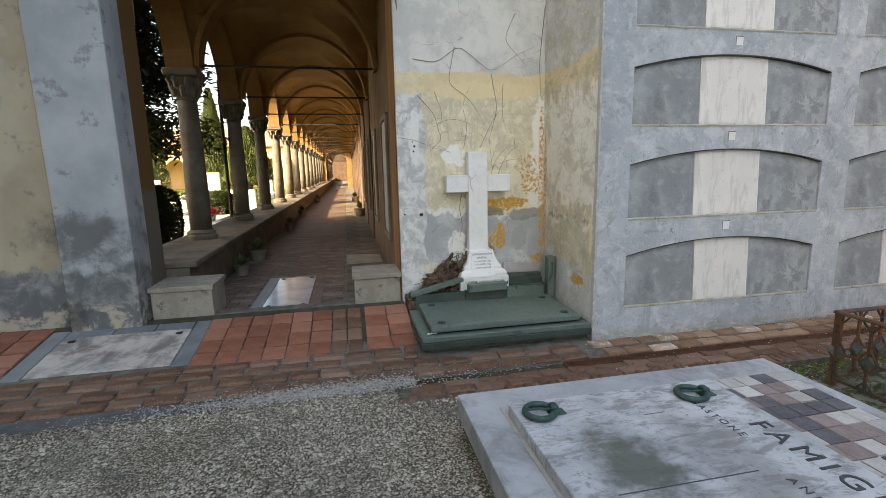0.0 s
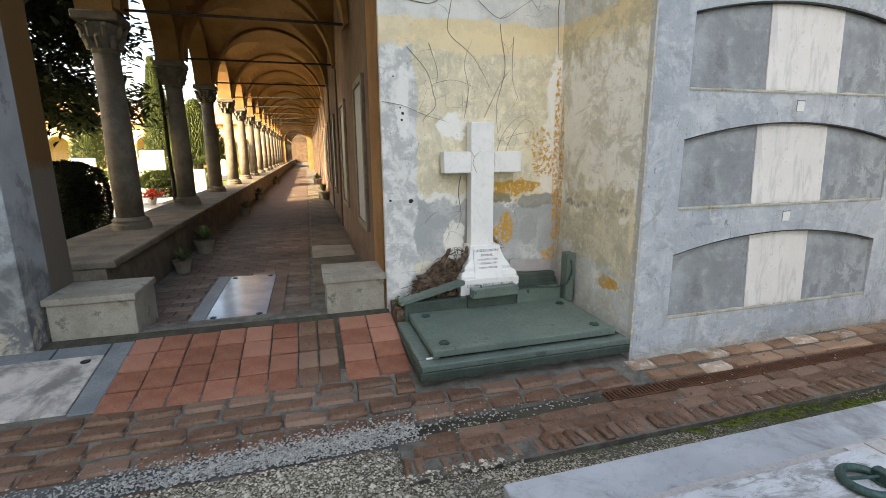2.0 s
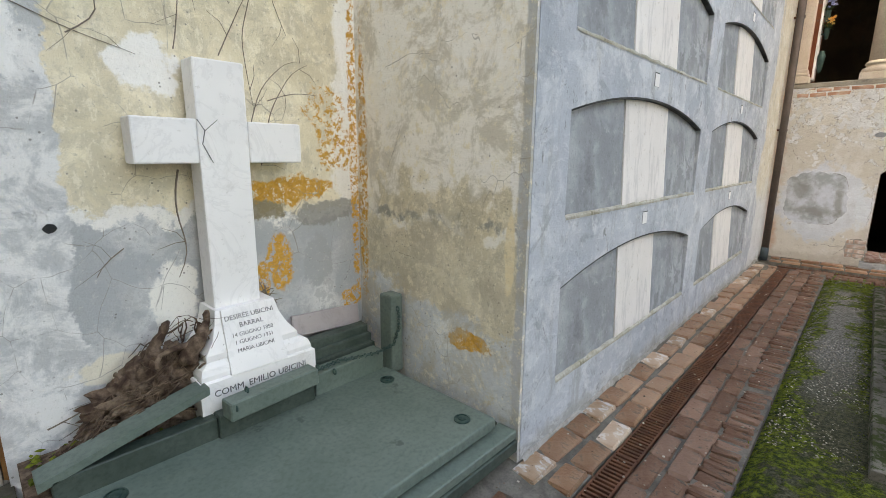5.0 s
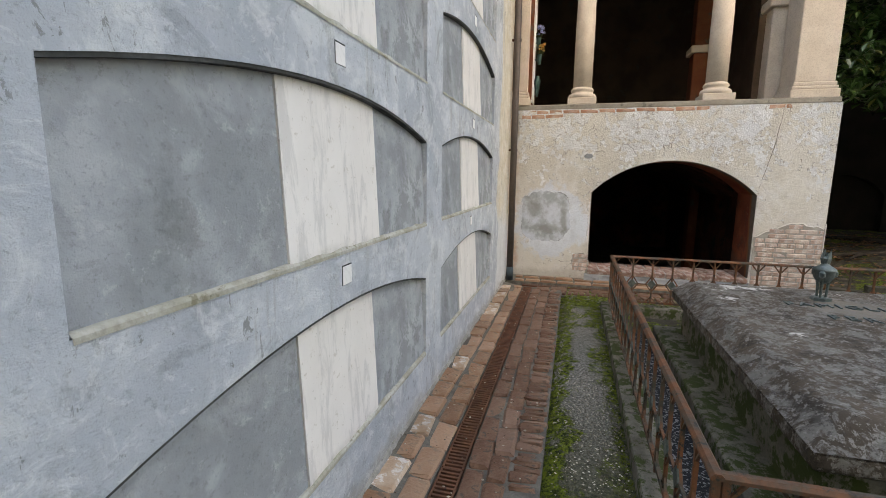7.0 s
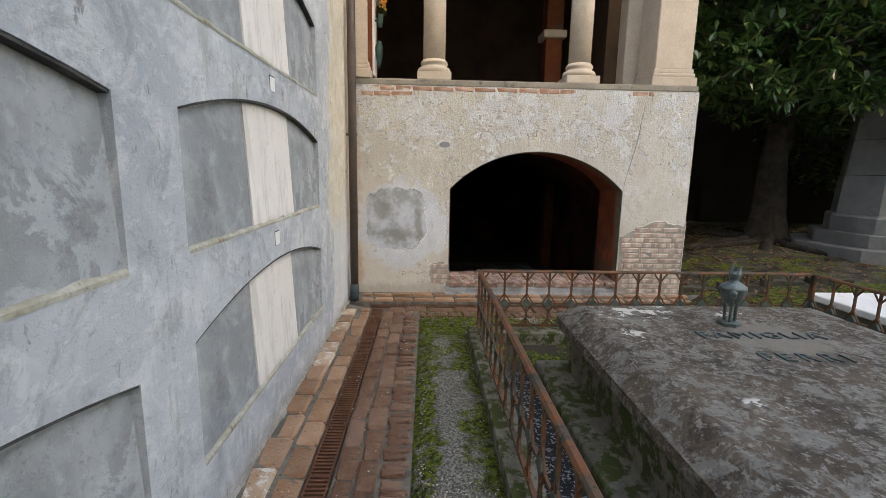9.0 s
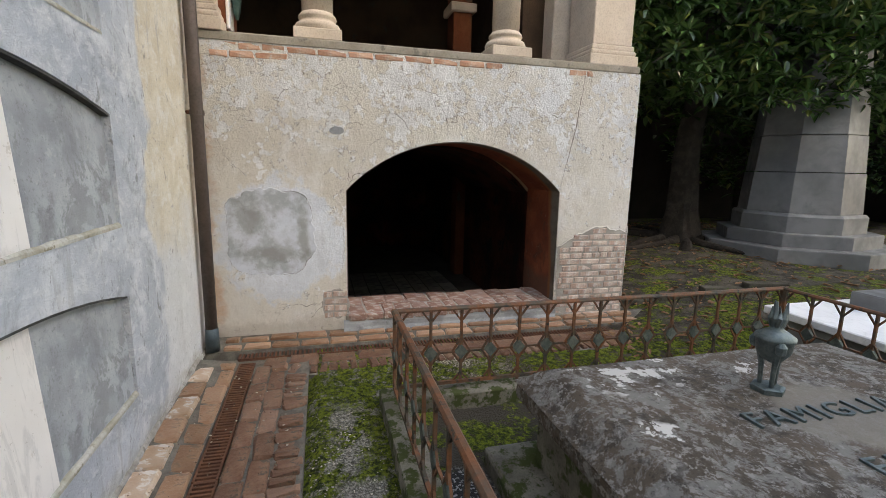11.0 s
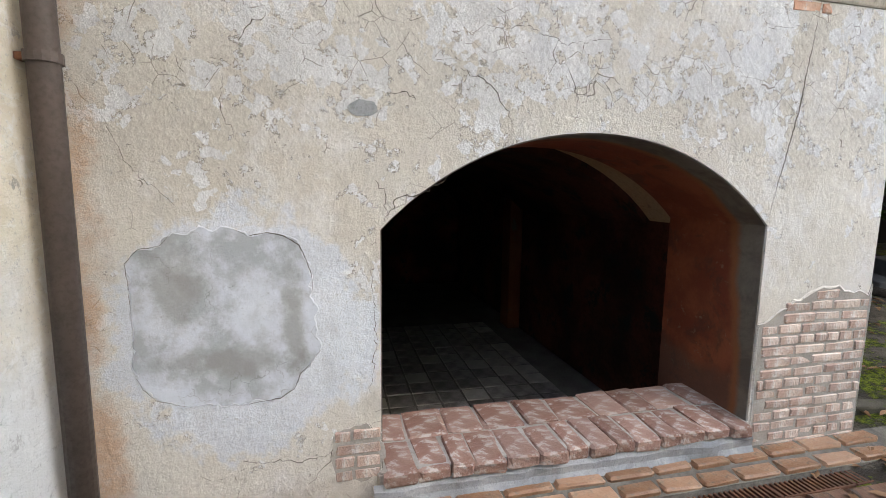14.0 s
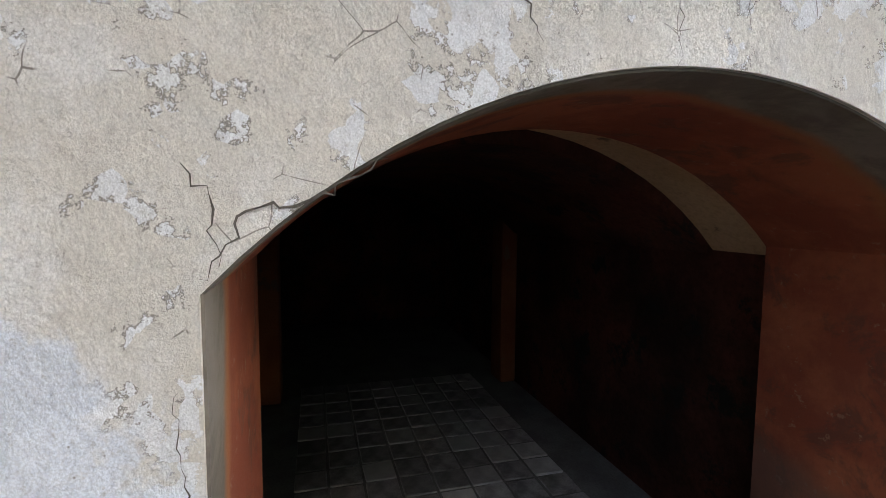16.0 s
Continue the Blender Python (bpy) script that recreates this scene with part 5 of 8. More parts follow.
def pebbles(name, spots, material, label):
    vs, fs = [], []
    for x, y, z, r in spots:
        b, a = len(vs), random.uniform(0, 6.28)
        sx, sy, sz = r * random.uniform(0.7, 1.3), r * random.uniform(0.7, 1.3), r * random.uniform(0.4, 0.8)
        for px, py, pz in PEB:
            vs.append((x + sx * px * math.cos(a) - sy * py * math.sin(a), y + sx * px * math.sin(a) + sy * py * math.cos(a), z + sz * pz))
        fs += [tuple(i + b for i in f) for f in PEBF]
    me = bpy.data.meshes.new(name)
    me.from_pydata(vs, [], fs)
    me.materials.append(material)
    return tagged(new(name, me), label, name, kind="stuff")


sp = []
for _ in range(6500):
    x = random.gauss(-0.2, 0.75)
    y = 3.80 + 0.03 * x + random.gauss(0, 0.075)
    if not (-2.6 < x < 1.95 and 3.68 < y < 4.05):
        continue
    if x > 0.5 and random.random() < 0.8 and not (1.45 < x < 1.9 and y < 3.86):
        continue
    sp.append((x, y, max(strip_z(y), -0.352) + 0.004 + 0.012 * random.random() * smooth(0.09, 0.0, abs(y - 3.80)), random.uniform(0.004, 0.011)))
pebbles("white_gravel", sp, M["chips"], "loose pale gravel spilled along the gutter")
sp = []
for _ in range(52000):
    x, y = random.uniform(-4.0, 1.0), random.uniform(1.0, 3.60)
    if (x > 0.6 and y < 2.75) or (x > 0.3 and y > 3.34):
        continue
    if noise.noise((x * 0.9, y * 0.9, 4)) + 0.5 * noise.noise((x * 3, y * 3, 7)) < random.uniform(-0.75, 0.25):
        continue
    sp.append((x, y, ground_z(x, y) + 0.004, random.uniform(0.004, 0.011) * (1.8 if random.random() < 0.08 else 1)))
for _ in range(2200):
    x, y = random.uniform(3.6, 8.0), random.uniform(2.86, 3.3)
    sp.append((x, y, ground_z(x, y) + 0.002, random.uniform(0.003, 0.008)))
for _ in range(300):
    x, y = random.uniform(2.3, 8.8), random.uniform(3.4, 4.15)
    sp.append((x, y, strip_z(y) + 0.004, random.uniform(0.004, 0.010)))
pebbles("path_gravel", sp, M["pebble"], "fine pale gravel of the path")
# channel liner left of the grates
structure("gutter_channel", box(-7, 0.35, 3.675, 3.885, -0.41, -0.352, 0.006), M["channel"], "blue-grey cement gutter channel")
structure("gutter_bed", box(0.35, 1.95, 3.76, 3.89, -0.41, -0.375), M["joint"], "dark silted gutter channel")

# crumbling lime along the foot of the niche wall and the facade
bm = bmesh.new()
prev = None
for i in range(230):
    x = 2.46 + 6.7 * i / 229
    h, w = 0.012 + 0.05 * max(0, noise.noise((x * 2.1, 0, 9))) + random.uniform(0, 0.012), 0.008 + 0.035 * max(0, noise.noise((x * 2.7, 4, 1))) + random.uniform(0, 0.01)
    zb = strip_z(4.2) - 0.03
    row = [bm.verts.new(p) for p in ((x, 4.198, zb + 0.02 + h), (x, 4.198 - w * 0.6, zb + 0.02 + h * 0.6), (x, 4.198 - w - 0.004, zb))]
    if prev:
        for k in range(2):
            bm.faces.new((prev[k], prev[k + 1], row[k + 1], row[k]))
    prev = row
structure("trim_lime", bm, M["lime"], "crumbling pale lime along the wall foot")
sp = []
for _ in range(1800):
    x, y = random.uniform(-3.5, 8.9), random.uniform(3.36, 4.45)
    if 0.6 < x < 2.45 and y > 4.18:
        continue
    if x > 2.4 and y > 4.17:
        continue
    sp.append((x, y, strip_z(y) + 0.003, random.uniform(0.002, 0.006)))
pebbles("grit", sp, M["root"], "dark grit and crumbs on the paving bricks")

# ---- tiled ramp into the portal ----
def ramp_z(y):
    return -0.262 + 0.18 * (y - 4.46)


SLOPE = math.degrees(math.atan(0.18))
bm = prism([(4.46, -0.5), (5.72, -0.5), (5.72, -0.16), (5.52, ramp_z(5.52) - 0.018), (4.46, ramp_z(4.46) - 0.018)], "x", -7, 0.61)
ramp = structure("floor_ramp", bm, M["joint"], "mortar bed of the red tiled ramp")


def slope_lay(name, meshes, parent, spots):
    for x, y, dz, turn, sx, sy in spots:
        ob = new(name, random.choice(meshes))
        ob.parent = parent
        ob.matrix_basis = pose(x, y, ramp_z(y) + dz, SLOPE + random.uniform(-0.7, 0.7), random.uniform(-0.7, 0.7), 0) @ pose(0, 0, 0, 0, 0, turn) @ Matrix.Diagonal((sx, sy, 1, 1))


tiles = block_meshes("tile", 0.229, 0.229, 0.035, M["tile"], 6, 0.006, 0.004)
spots = []
for i in range(6):
    for j in range(4):
        spots.append((-0.355 - 0.219 * i, 4.565 + 0.236 * j, random.uniform(-0.004, 0.003), random.uniform(-1.2, 1.2), 0.912, 0.985))
for i in range(2):
    for j in range(4):
        spots.append((0.238 + 0.255 * i, 4.575 + 0.236 * j, random.uniform(-0.004, 0.004), random.uniform(-1.5, 1.5), 1.07, 0.985))
for i in range(12):
    for j in range(4):
        spots.append((-3.25 - 0.246 * i, 4.60 + 0.25 * j, random.uniform(-0.003, 0.003), random.uniform(-1, 1), 1, 1.02))
slope_lay("tile", tiles, ramp, spots)
small = block_meshes("brick", 0.135, 0.24, 0.035, M["gutter_brick"], 5, 0.007, 0.004)
slope_lay("brick", small, ramp, [(-0.165 + 0.163 * i, 4.57 + 0.236 * j, random.uniform(-0.005, 0.003), random.uniform(-1.5, 1.5), 1.08, 0.95) for i in range(2) for j in range(4)])


def tilted(x0, x1, y0, y1, h0, h1, bevel=0.006):
    bm = box(x0, x1, y0, y1, h0, h1, bevel)
    for v in bm.verts:
        v.co.z += ramp_z(v.co.y)
    return bm


t = thing("grave_slab", (-2.4, 4.9, ramp_z(4.9)), "worn white marble floor slab with dark stains and slate border", "grave slab")
part("slab", tilted(-2.93, -1.72, 4.52, 5.2, -0.03, 0.006), M["white_slab"], t, "worn white marble slab")
for x0, x1, y0, y1 in ((-3.10, -2.94, 4.5, 5.36), (-1.71, -1.55, 4.5, 5.36), (-2.93, -2.5, 5.21, 5.36), (-2.49, -2.1, 5.21, 5.36), (-2.09, -1.72, 5.21, 5.36)):
    part("border_stone", tilted(x0, x1, y0, y1, -0.03, 0.003), M["slate_edge"], t)
for x, y in ((-2.82, 5.12), (-1.82, 5.12)):
    part("ring_bolt", lathe([(0.035, ramp_z(y) + 0.002), (0.035, ramp_z(y) + 0.010), (0.028, ramp_z(y) + 0.011)], x, y, 16), M["black"], t)


def bench(x0, x1, y0, y1, z1):
    t = thing("stone_bench", ((x0 + x1) / 2, (y0 + y1) / 2, -0.12), "stained plastered stone bench block beside the portal", "bench", "portal benches")
    part("block", box(x0 + 0.02, x1 - 0.02, y0 + 0.02, y1, -0.30, z1 - 0.06, 0.012, 2), M["bench"], t)
    part("top_slab", box(x0, x1, y0, y1, z1 - 0.06, z1, 0.010, 2), M["bench"], t)
    return t


bench(-2.24, -1.56, 5.52, 6.1, 0.27)
bench(0.0, 0.6, 5.52, 6.1, 0.27)

# ---- cloister floor ----
spots = []
fbr = block_meshes("brick", 0.28, 0.135, 0.03, M["corridor"], 6, 0.005, 0.002)
y = 5.75
row = 0
while y < 12.5 and len(spots) < 300:
    for x, w in wander(-1.88 + (0.14 if row % 2 else 0), -0.12, 0.29, 0.02):
        if -1.3 < x < -0.36 and 5.6 < y < 7.6:
            continue
        spots.append((x, y, FZ + random.uniform(-0.002, 0.003), 0, (w - 0.008) / 0.28, 1.0))
    y += 0.143
    row += 1
lay("brick", fbr, floor, spots[:300])
bm = bmesh.new()
while y < 50:
    for x, w in wander(-1.88 + (0.14 if row % 2 else 0), -0.12, 0.29, 0.02):
        z = FZ + random.uniform(-0.002, 0.003)
        vs = [bm.verts.new(p) for p in ((x - w / 2 + 0.004, y - 0.067, z), (x + w / 2 - 0.004, y - 0.067, z), (x + w / 2 - 0.004, y + 0.067, z), (x - w / 2 + 0.004, y + 0.067, z))]
        bm.faces.new(vs)
    y += 0.143
    row += 1
tagged(part("brick_field", bm, M["corridor"], floor), "brick floor further along the walk", kind="stuff")
slabs = block_meshes("floor_slab", 0.66, 0.9, 0.03, M["low_wall"], 4, 0.006, 0.002)
lay("floor_slab", slabs, floor, [(0.245, 6.9 + 0.98 * i, FZ + 0.002 + random.uniform(0, 0.003), 0, 1, 1.06) for i in range(20) if i != 2])
lay("floor_slab", block_meshes("floor_slab", 0.66, 0.9, 0.03, M["bench"], 1), floor, [(0.245, 8.86, FZ + 0.004, 0, 1, 1.0)])
t = thing("tomb_slab", (-0.84, 6.65, FZ), "smooth grey-blue stone slab with bronze bolts in the floor", "grave slab")
part("slab", box(-1.12, -0.56, 5.78, 7.5, FZ - 0.02, FZ + 0.012, 0.004), M["blue_slab"], t)
part("border_stone", box(-1.27, -1.125, 5.72, 7.56, FZ - 0.02, FZ + 0.008, 0.004), M["slate_edge"], t)
part("border_stone", box(-0.555, -0.41, 5.72, 7.56, FZ - 0.02, FZ + 0.008, 0.004), M["corridor"], t)
for x, y in ((-1.05, 5.88), (-0.63, 5.88), (-1.05, 7.4), (-0.63, 7.4)):
    part("bolt", lathe([(0.03, FZ + 0.012), (0.03, FZ + 0.02), (0.015, FZ + 0.026)], x, y, 16), M["bronze"], t)
structure("threshold_step", box(-2.2, 0.6, 5.55, 5.7, -0.2, -0.085, 0.01), M["mortar"], "worn stone threshold of the portal")


def flower_pot(x, y, z, h, label):
    t = thing("flower_pot", (x, y, z), label, "flower pot", "pots along the cloister")
    part("pot", lathe([(h * 0.25, z), (h * 0.35, z + h * 0.45), (h * 0.38, z + h * 0.5), (h * 0.3, z + h * 0.5)], x, y, 14), M["cloister_stone"], t)
    bm = bmesh.new()
    for _ in range(40):
        a, e, L = random.uniform(0, 6.28), random.uniform(0.2, 1.4), h * random.uniform(0.3, 0.6)
        p = Vector((x, y, z + h * 0.5))
        q = p + Vector((math.cos(a) * math.cos(e), math.sin(a) * math.cos(e), math.sin(e))) * L
        s = (q - p).cross(Vector((0, 0, 1))).normalized() * h * 0.07
        m2 = (p + q) / 2
        bm.faces.new([bm.verts.new(v) for v in (p, m2 + s, q, m2 - s)])
    part("leaves", bm, M["conifer"], t)
    return t


for x, y, h in ((-1.75, 9.3, 0.45), (-1.78, 8.0, 0.35), (-1.72, 14.2, 0.4), (-1.75, 18.5, 0.45), (-1.7, 27.0, 0.5), (0.42, 17.5, 0.6), (0.4, 26.0, 0.6)):
    flower_pot(x, y, FZ, h, "small stone pot with green plant on the floor")

# ---- the green grave with the white cross ----
grave = thing("cross_grave", (1.5, 4.75, -0.3), "green slate grave with raised slab and low broken rails", "grave")
part("footing", box(0.70, 2.428, 4.29, 5.30, -0.40, -0.232, 0.01), M["mortar"], grave)
part("plinth", box(0.62, 2.428, 4.20, 5.30, -0.232, -0.165, 0.006), M["green_cut"], grave)
part("frame", box(0.632, 2.425, 4.208, 4.32, -0.163, -0.112, 0.006), M["green_slab"], grave)
part("frame", box(0.632, 0.79, 4.335, 5.28, -0.163, -0.108, 0.006), M["green_slab"], grave)
part("frame", box(0.80, 2.425, 4.33, 5.28, -0.163, -0.116, 0.004), M["green_cut"], grave)
part("broken_corner", box(0.70, 0.80, 4.318, 4.338, -0.16, -0.104, 0.008, 2, None, 0.004), M["white_marble"], grave, "pale repair at the broken corner")
part("tomb_slab", box(0.735, 2.33, 4.275, 5.13, -0.09, -0.028, 0.010, 2), M["green_slab"], grave)
for x, y in ((0.87, 5.02), (0.86, 4.39), (2.21, 4.98), (2.20, 4.39)):
    p = part("bolt_cap", lathe([(0.042, -0.028), (0.042, -0.020), (0.033, -0.018), (0.033, -0.022), (0.022, -0.022), (0.020, -0.016), (0.008, -0.015)], x, y, 20), M["bronze"], grave, "round bronze bolt cap")
part("rear_kerb", box(0.70, 1.30, 5.12, 5.20, -0.10, 0.075, 0.005), M["green_cut"], grave)
part("rear_kerb", box(1.30, 1.80, 5.10, 5.17, -0.10, 0.085, 0.005), M["green_cut"], grave)
part("rear_kerb", box(1.82, 2.30, 5.12, 5.22, -0.10, 0.095, 0.005), M["green_slab"], grave)
bm = prism([(0.66, 0.05), (1.28, 0.20), (1.28, 0.235), (0.66, 0.085)], "y", 5.12, 5.24)
part("fallen_coping", bm, M["green_slab"], grave)
bm = box(-0.235, 0.235, -0.045, 0.045, -0.045, 0.045, 0.006)
bm.transform(pose(1.55, 5.06, 0.135, 0, 0, 4))
part("fallen_post", bm, M["green_slab"], grave, "toppled square green slate post")
part("corner_post", box(2.315, 2.412, 5.06, 5.17, -0.06, 0.445, 0.012, 2), M["green_slab"], grave)
for k in range(3):
    part("rear_step", box(1.88, 2.34, 5.25 + 0.035 * k, 5.33 + 0.035 * k, -0.1, 0.10 + 0.05 * k, 0.006), M["green_cut"], grave)
for x, y, z in ((1.345, 5.01, 0.15), (1.42, 5.06, 0.19), (1.80, 5.06, 0.17), (1.93, 5.10, 0.085), (2.36, 5.05, 0.36)):
    part("eye_bolt", torus((x, y, z), 0.014, 0.005, "x", 12, 6), M["bronze"], grave)
bm = bmesh.new()
pts = [Vector((1.86, 5.14, 0.112)), Vector((2.0, 5.16, 0.108)), Vector((2.12, 5.13, 0.10)), Vector((2.24, 5.10, 0.10)), Vector((2.32, 5.05, 0.14)), Vector((2.365, 5.045, 0.24)), Vector((2.365, 5.045, 0.35))]
n = 0
for a, b in zip(pts, pts[1:]):
    steps = max(2, int((b - a).length / 0.02))
    for i in range(steps):
        torus(a.lerp(b, i / steps), 0.011, 0.0035, "zx"[n % 2], 8, 5, bm)
        n += 1
part("chain", bm, M["bronze"], grave, "thin green bronze chain")
structure("soil_bed", box(0.63, 2.42, 5.15, 5.5, -0.3, 0.0), M["root"], "soil behind the grave")

cross = thing("grave_cross", (1.53, 5.3, 0.05), "tall white marble cross on an inscribed pedestal", "cross")
bm = box(1.41, 1.645, 5.33, 5.46, 0.50, 1.70, 0.008, 2)
part("upright", bm, M["white_marble"], cross)
bm = box(1.145, 1.409, 5.33, 5.46, 1.232, 1.432, 0.008, 2)
part("arm", bm, M["white_marble"], cross)
part("arm", box(1.646, 1.93, 5.33, 5.46, 1.232, 1.432, 0.008, 2), M["white_marble"], cross)


def loft(levels, cx, bm=None):
    """Stacked rectangles (half width, y front, y back, z), joined with sloping sides."""
    bm = bm or bmesh.new()
    rings = [[bm.verts.new(p) for p in ((cx - h, a, z), (cx + h, a, z), (cx + h, b, z), (cx - h, b, z))] for h, a, b, z in levels]
    for a, b in zip(rings, rings[1:]):
        for i in range(4):
            bm.faces.new((a[i], a[(i + 1) % 4], b[(i + 1) % 4], b[i]))
    bm.faces.new(rings[0][::-1])
    bm.faces.new(rings[-1])
    return bm


CXP = 1.555
part("base_block", loft([(0.30, 5.17, 5.48, 0.0), (0.30, 5.17, 5.48, 0.225), (0.292, 5.178, 5.48, 0.232)], CXP), M["white_marble"], cross)
part("moulding", loft([(0.285, 5.185, 5.48, 0.232), (0.285, 5.185, 5.48, 0.255), (0.275, 5.195, 5.48, 0.285), (0.245, 5.215, 5.48, 0.305), (0.225, 5.22, 5.48, 0.31)], CXP), M["white_marble"], cross)
part("pedestal", loft([(0.235, 5.215, 5.48, 0.31), (0.235, 5.215, 5.48, 0.34), (0.19, 5.24, 5.48, 0.40), (0.165, 5.27, 5.48, 0.46), (0.15, 5.29, 5.48, 0.53)], CXP - 0.01), M["white_marble"], cross)
bm = prism([(5.165, 0.235), (5.19, 0.225), (5.285, 0.525), (5.268, 0.53)], "x", CXP - 0.155, CXP + 0.135)
for v in bm.verts:
    if v.co.z > 0.4:
        v.co.x = CXP - 0.01 + (v.co.x - CXP + 0.01) * 0.9
tab = part("tablet", bm, M["white_marble"], cross, "white marble tablet with dark inscription")
TILT_T = math.degrees(math.atan2(0.295, 0.103))
for text, size, s in (("DESIRÉE UBICINI", 0.034, 0.86), ("BARRAL", 0.034, 0.72), ("14 GIUGNO 1850", 0.028, 0.58), ("1 GIUGNO 1931", 0.028, 0.46), ("MARIA UBICINI", 0.028, 0.33)):
    lettering(text, size, 0.0006, pose(CXP - 0.01, 5.165 + 0.103 * s - 0.0015, 0.235 + 0.295 * s, TILT_T, 0, 0), cross, M["letter"])
lettering("COMM. EMILIO UBICINI", 0.046, 0.0008, pose(CXP, 5.169, 0.165, 90, 0, 0), cross, M["letter"])
bm = bmesh.new()
for a, b in (((1.41, 1.43), (1.44, 1.38)), ((1.44, 1.38), (1.425, 1.32)), ((1.425, 1.32), (1.465, 1.235)), ((1.44, 1.38), (1.50, 1.432))):
    prism([(a[0], a[1]), (a[0] + 0.004, a[1]), (b[0] + 0.004, b[1]), (b[0], b[1])], "y", 5.328, 5.331, bm)
part("repair_crack", bm, M["letter"], cross)
t = thing("leaning_plaque", (2.12, 5.44, 0.2), "rough pinkish granite plaque leaning against the wall", "plaque")
bm = box(-0.24, 0.24, -0.015, 0.015, -0.065, 0.065, 0.006)
bm.transform(pose(2.12, 5.455, 0.25, -12, 4, 0))
part("stone", bm, make_marble("pink_granite", (0.40, 0.36, 0.35), (0.34, 0.31, 0.31), (0.25, 0.23, 0.23), (0.26, 0.24, 0.23), 0.05), t)
# dead roots heaped beside the pedestal
t = thing("root_heap", (1.05, 5.33, 0.0), "heap of dead brown vine roots beside the cross", "roots")


def gnarl(p, d, length, r, bend):
    """One root: a crooked tapering stem with knots, held inside the heap."""
    pts, radii, n = [], [], max(6, int(length / 0.03))
    for i in range(n):
        pts.append(p.copy())
        radii.append(r * (1 - 0.75 * i / n) * random.uniform(0.75, 1.3))
        p += d * length / n
        d = (d + Vector((random.uniform(-bend, bend), random.uniform(-bend, bend) * 0.5, random.uniform(-bend, bend)))).normalized()
        p.z = min(max(p.z, 0.01), 0.07 + 0.44 * smooth(0.72, 1.28, p.x))
        p.y, p.x = min(max(p.y, 5.23), 5.485), min(max(p.x, 0.72), 1.42)
    part("root", tube(pts, radii, 8 if r > 0.012 else 5), M["root"], t, smooth=True)


for k in range(16):
    x = 0.86 + 0.033 * k
    gnarl(Vector((x, random.uniform(5.27, 5.42), random.uniform(0.03, 0.08 + 0.36 * smooth(0.8, 1.3, x)))), Vector((random.uniform(-1, 1), random.uniform(-0.2, 0.2), random.uniform(-0.2, 0.9))).normalized(), random.uniform(0.2, 0.4), random.uniform(0.018, 0.042), 0.55)
for k in range(170):
    x = random.uniform(0.85, 1.38)
    gnarl(Vector((x, random.uniform(5.24, 5.44), random.uniform(0.04, 0.08 + 0.42 * smooth(0.75, 1.3, x)))), Vector((random.uniform(-1, 1), random.uniform(-0.4, 0.1), random.uniform(-0.5, 1.0))).normalized(), random.uniform(0.1, 0.3), random.choice((0.002, 0.0025, 0.003, 0.004, 0.006)), 0.45)
bm = bmesh.new()
bmesh.ops.create_icosphere(bm, subdivisions=5, radius=1)
for v in bm.verts:
    n = noise.noise(v.co * 2.5) * 0.45 + noise.noise(v.co * 7) * 0.35 + noise.noise(v.co * 19) * 0.16
    v.co = Vector((1.14 + v.co.x * 0.25 * (1 + n), 5.37 + v.co.y * 0.10 * (1 + n), 0.13 + v.co.z * (0.21 + 0.10 * v.co.x) * (1 + n)))
part("stump", bm, M["root"], t, "rotten brown stump")
bm = bmesh.new()
for _ in range(70):
    p = Vector((random.uniform(1.62, 1.75), random.uniform(5.44, 5.49), random.uniform(0.3, 0.52)))
    q = p + Vector((random.uniform(-0.06, 0.08), random.uniform(-0.05, 0.0), random.uniform(-0.1, 0.1)))
    tube([p, (p + q) / 2 + Vector((0, -0.01, 0.01)), q], [0.004, 0.003, 0.002], 4, bm)
part("twigs", bm, M["twig"], t)
sp = []
for _ in range(260):
    x, y = random.uniform(0.66, 1.3), random.uniform(5.22, 5.48)
    sp.append((x, y, 0.01 + 0.03 * random.random(), random.uniform(0.008, 0.025)))
pebbles("moss_clumps", sp[:170], M["moss"], "moss and small weeds on the soil")
pebbles("soil_crumbs", sp[170:], M["root"], "brown soil crumbs behind the grave")

# ---- the marble family tomb beside the path ----
ta = thing("marble_tomb", (1.8, 1.6, -0.2), "low grey marble tomb with raised slab, rings and mosaic band", "tomb")
AX0, AX1, AY0, AY1 = 0.63, 3.0, 0.35, 2.73
part("base", box(AX0 + 0.04, AX1 - 0.04, AY0 + 0.04, AY1 - 0.04, -0.36, -0.10, 0.01), M["kerb"], ta)
part("rim", box(AX0, AX1, AY0, AY1, -0.10, 0.052, 0.008, 2), M["grey_marble"], ta)
part("bed", box(0.84, 2.86, 0.5, 2.50, 0.05, 0.058, 0.002), M["mos_w"], ta)
part("raised_slab", box(0.86, 2.225, 0.5, 2.40, 0.058, 0.13, 0.008, 2), M["stained_slab"], ta)
mos = thing("mosaic_band", (2.5, 1.5, 0.058), "mosaic band of white, brown and slate stone squares", "mosaic")
cell = 0.128
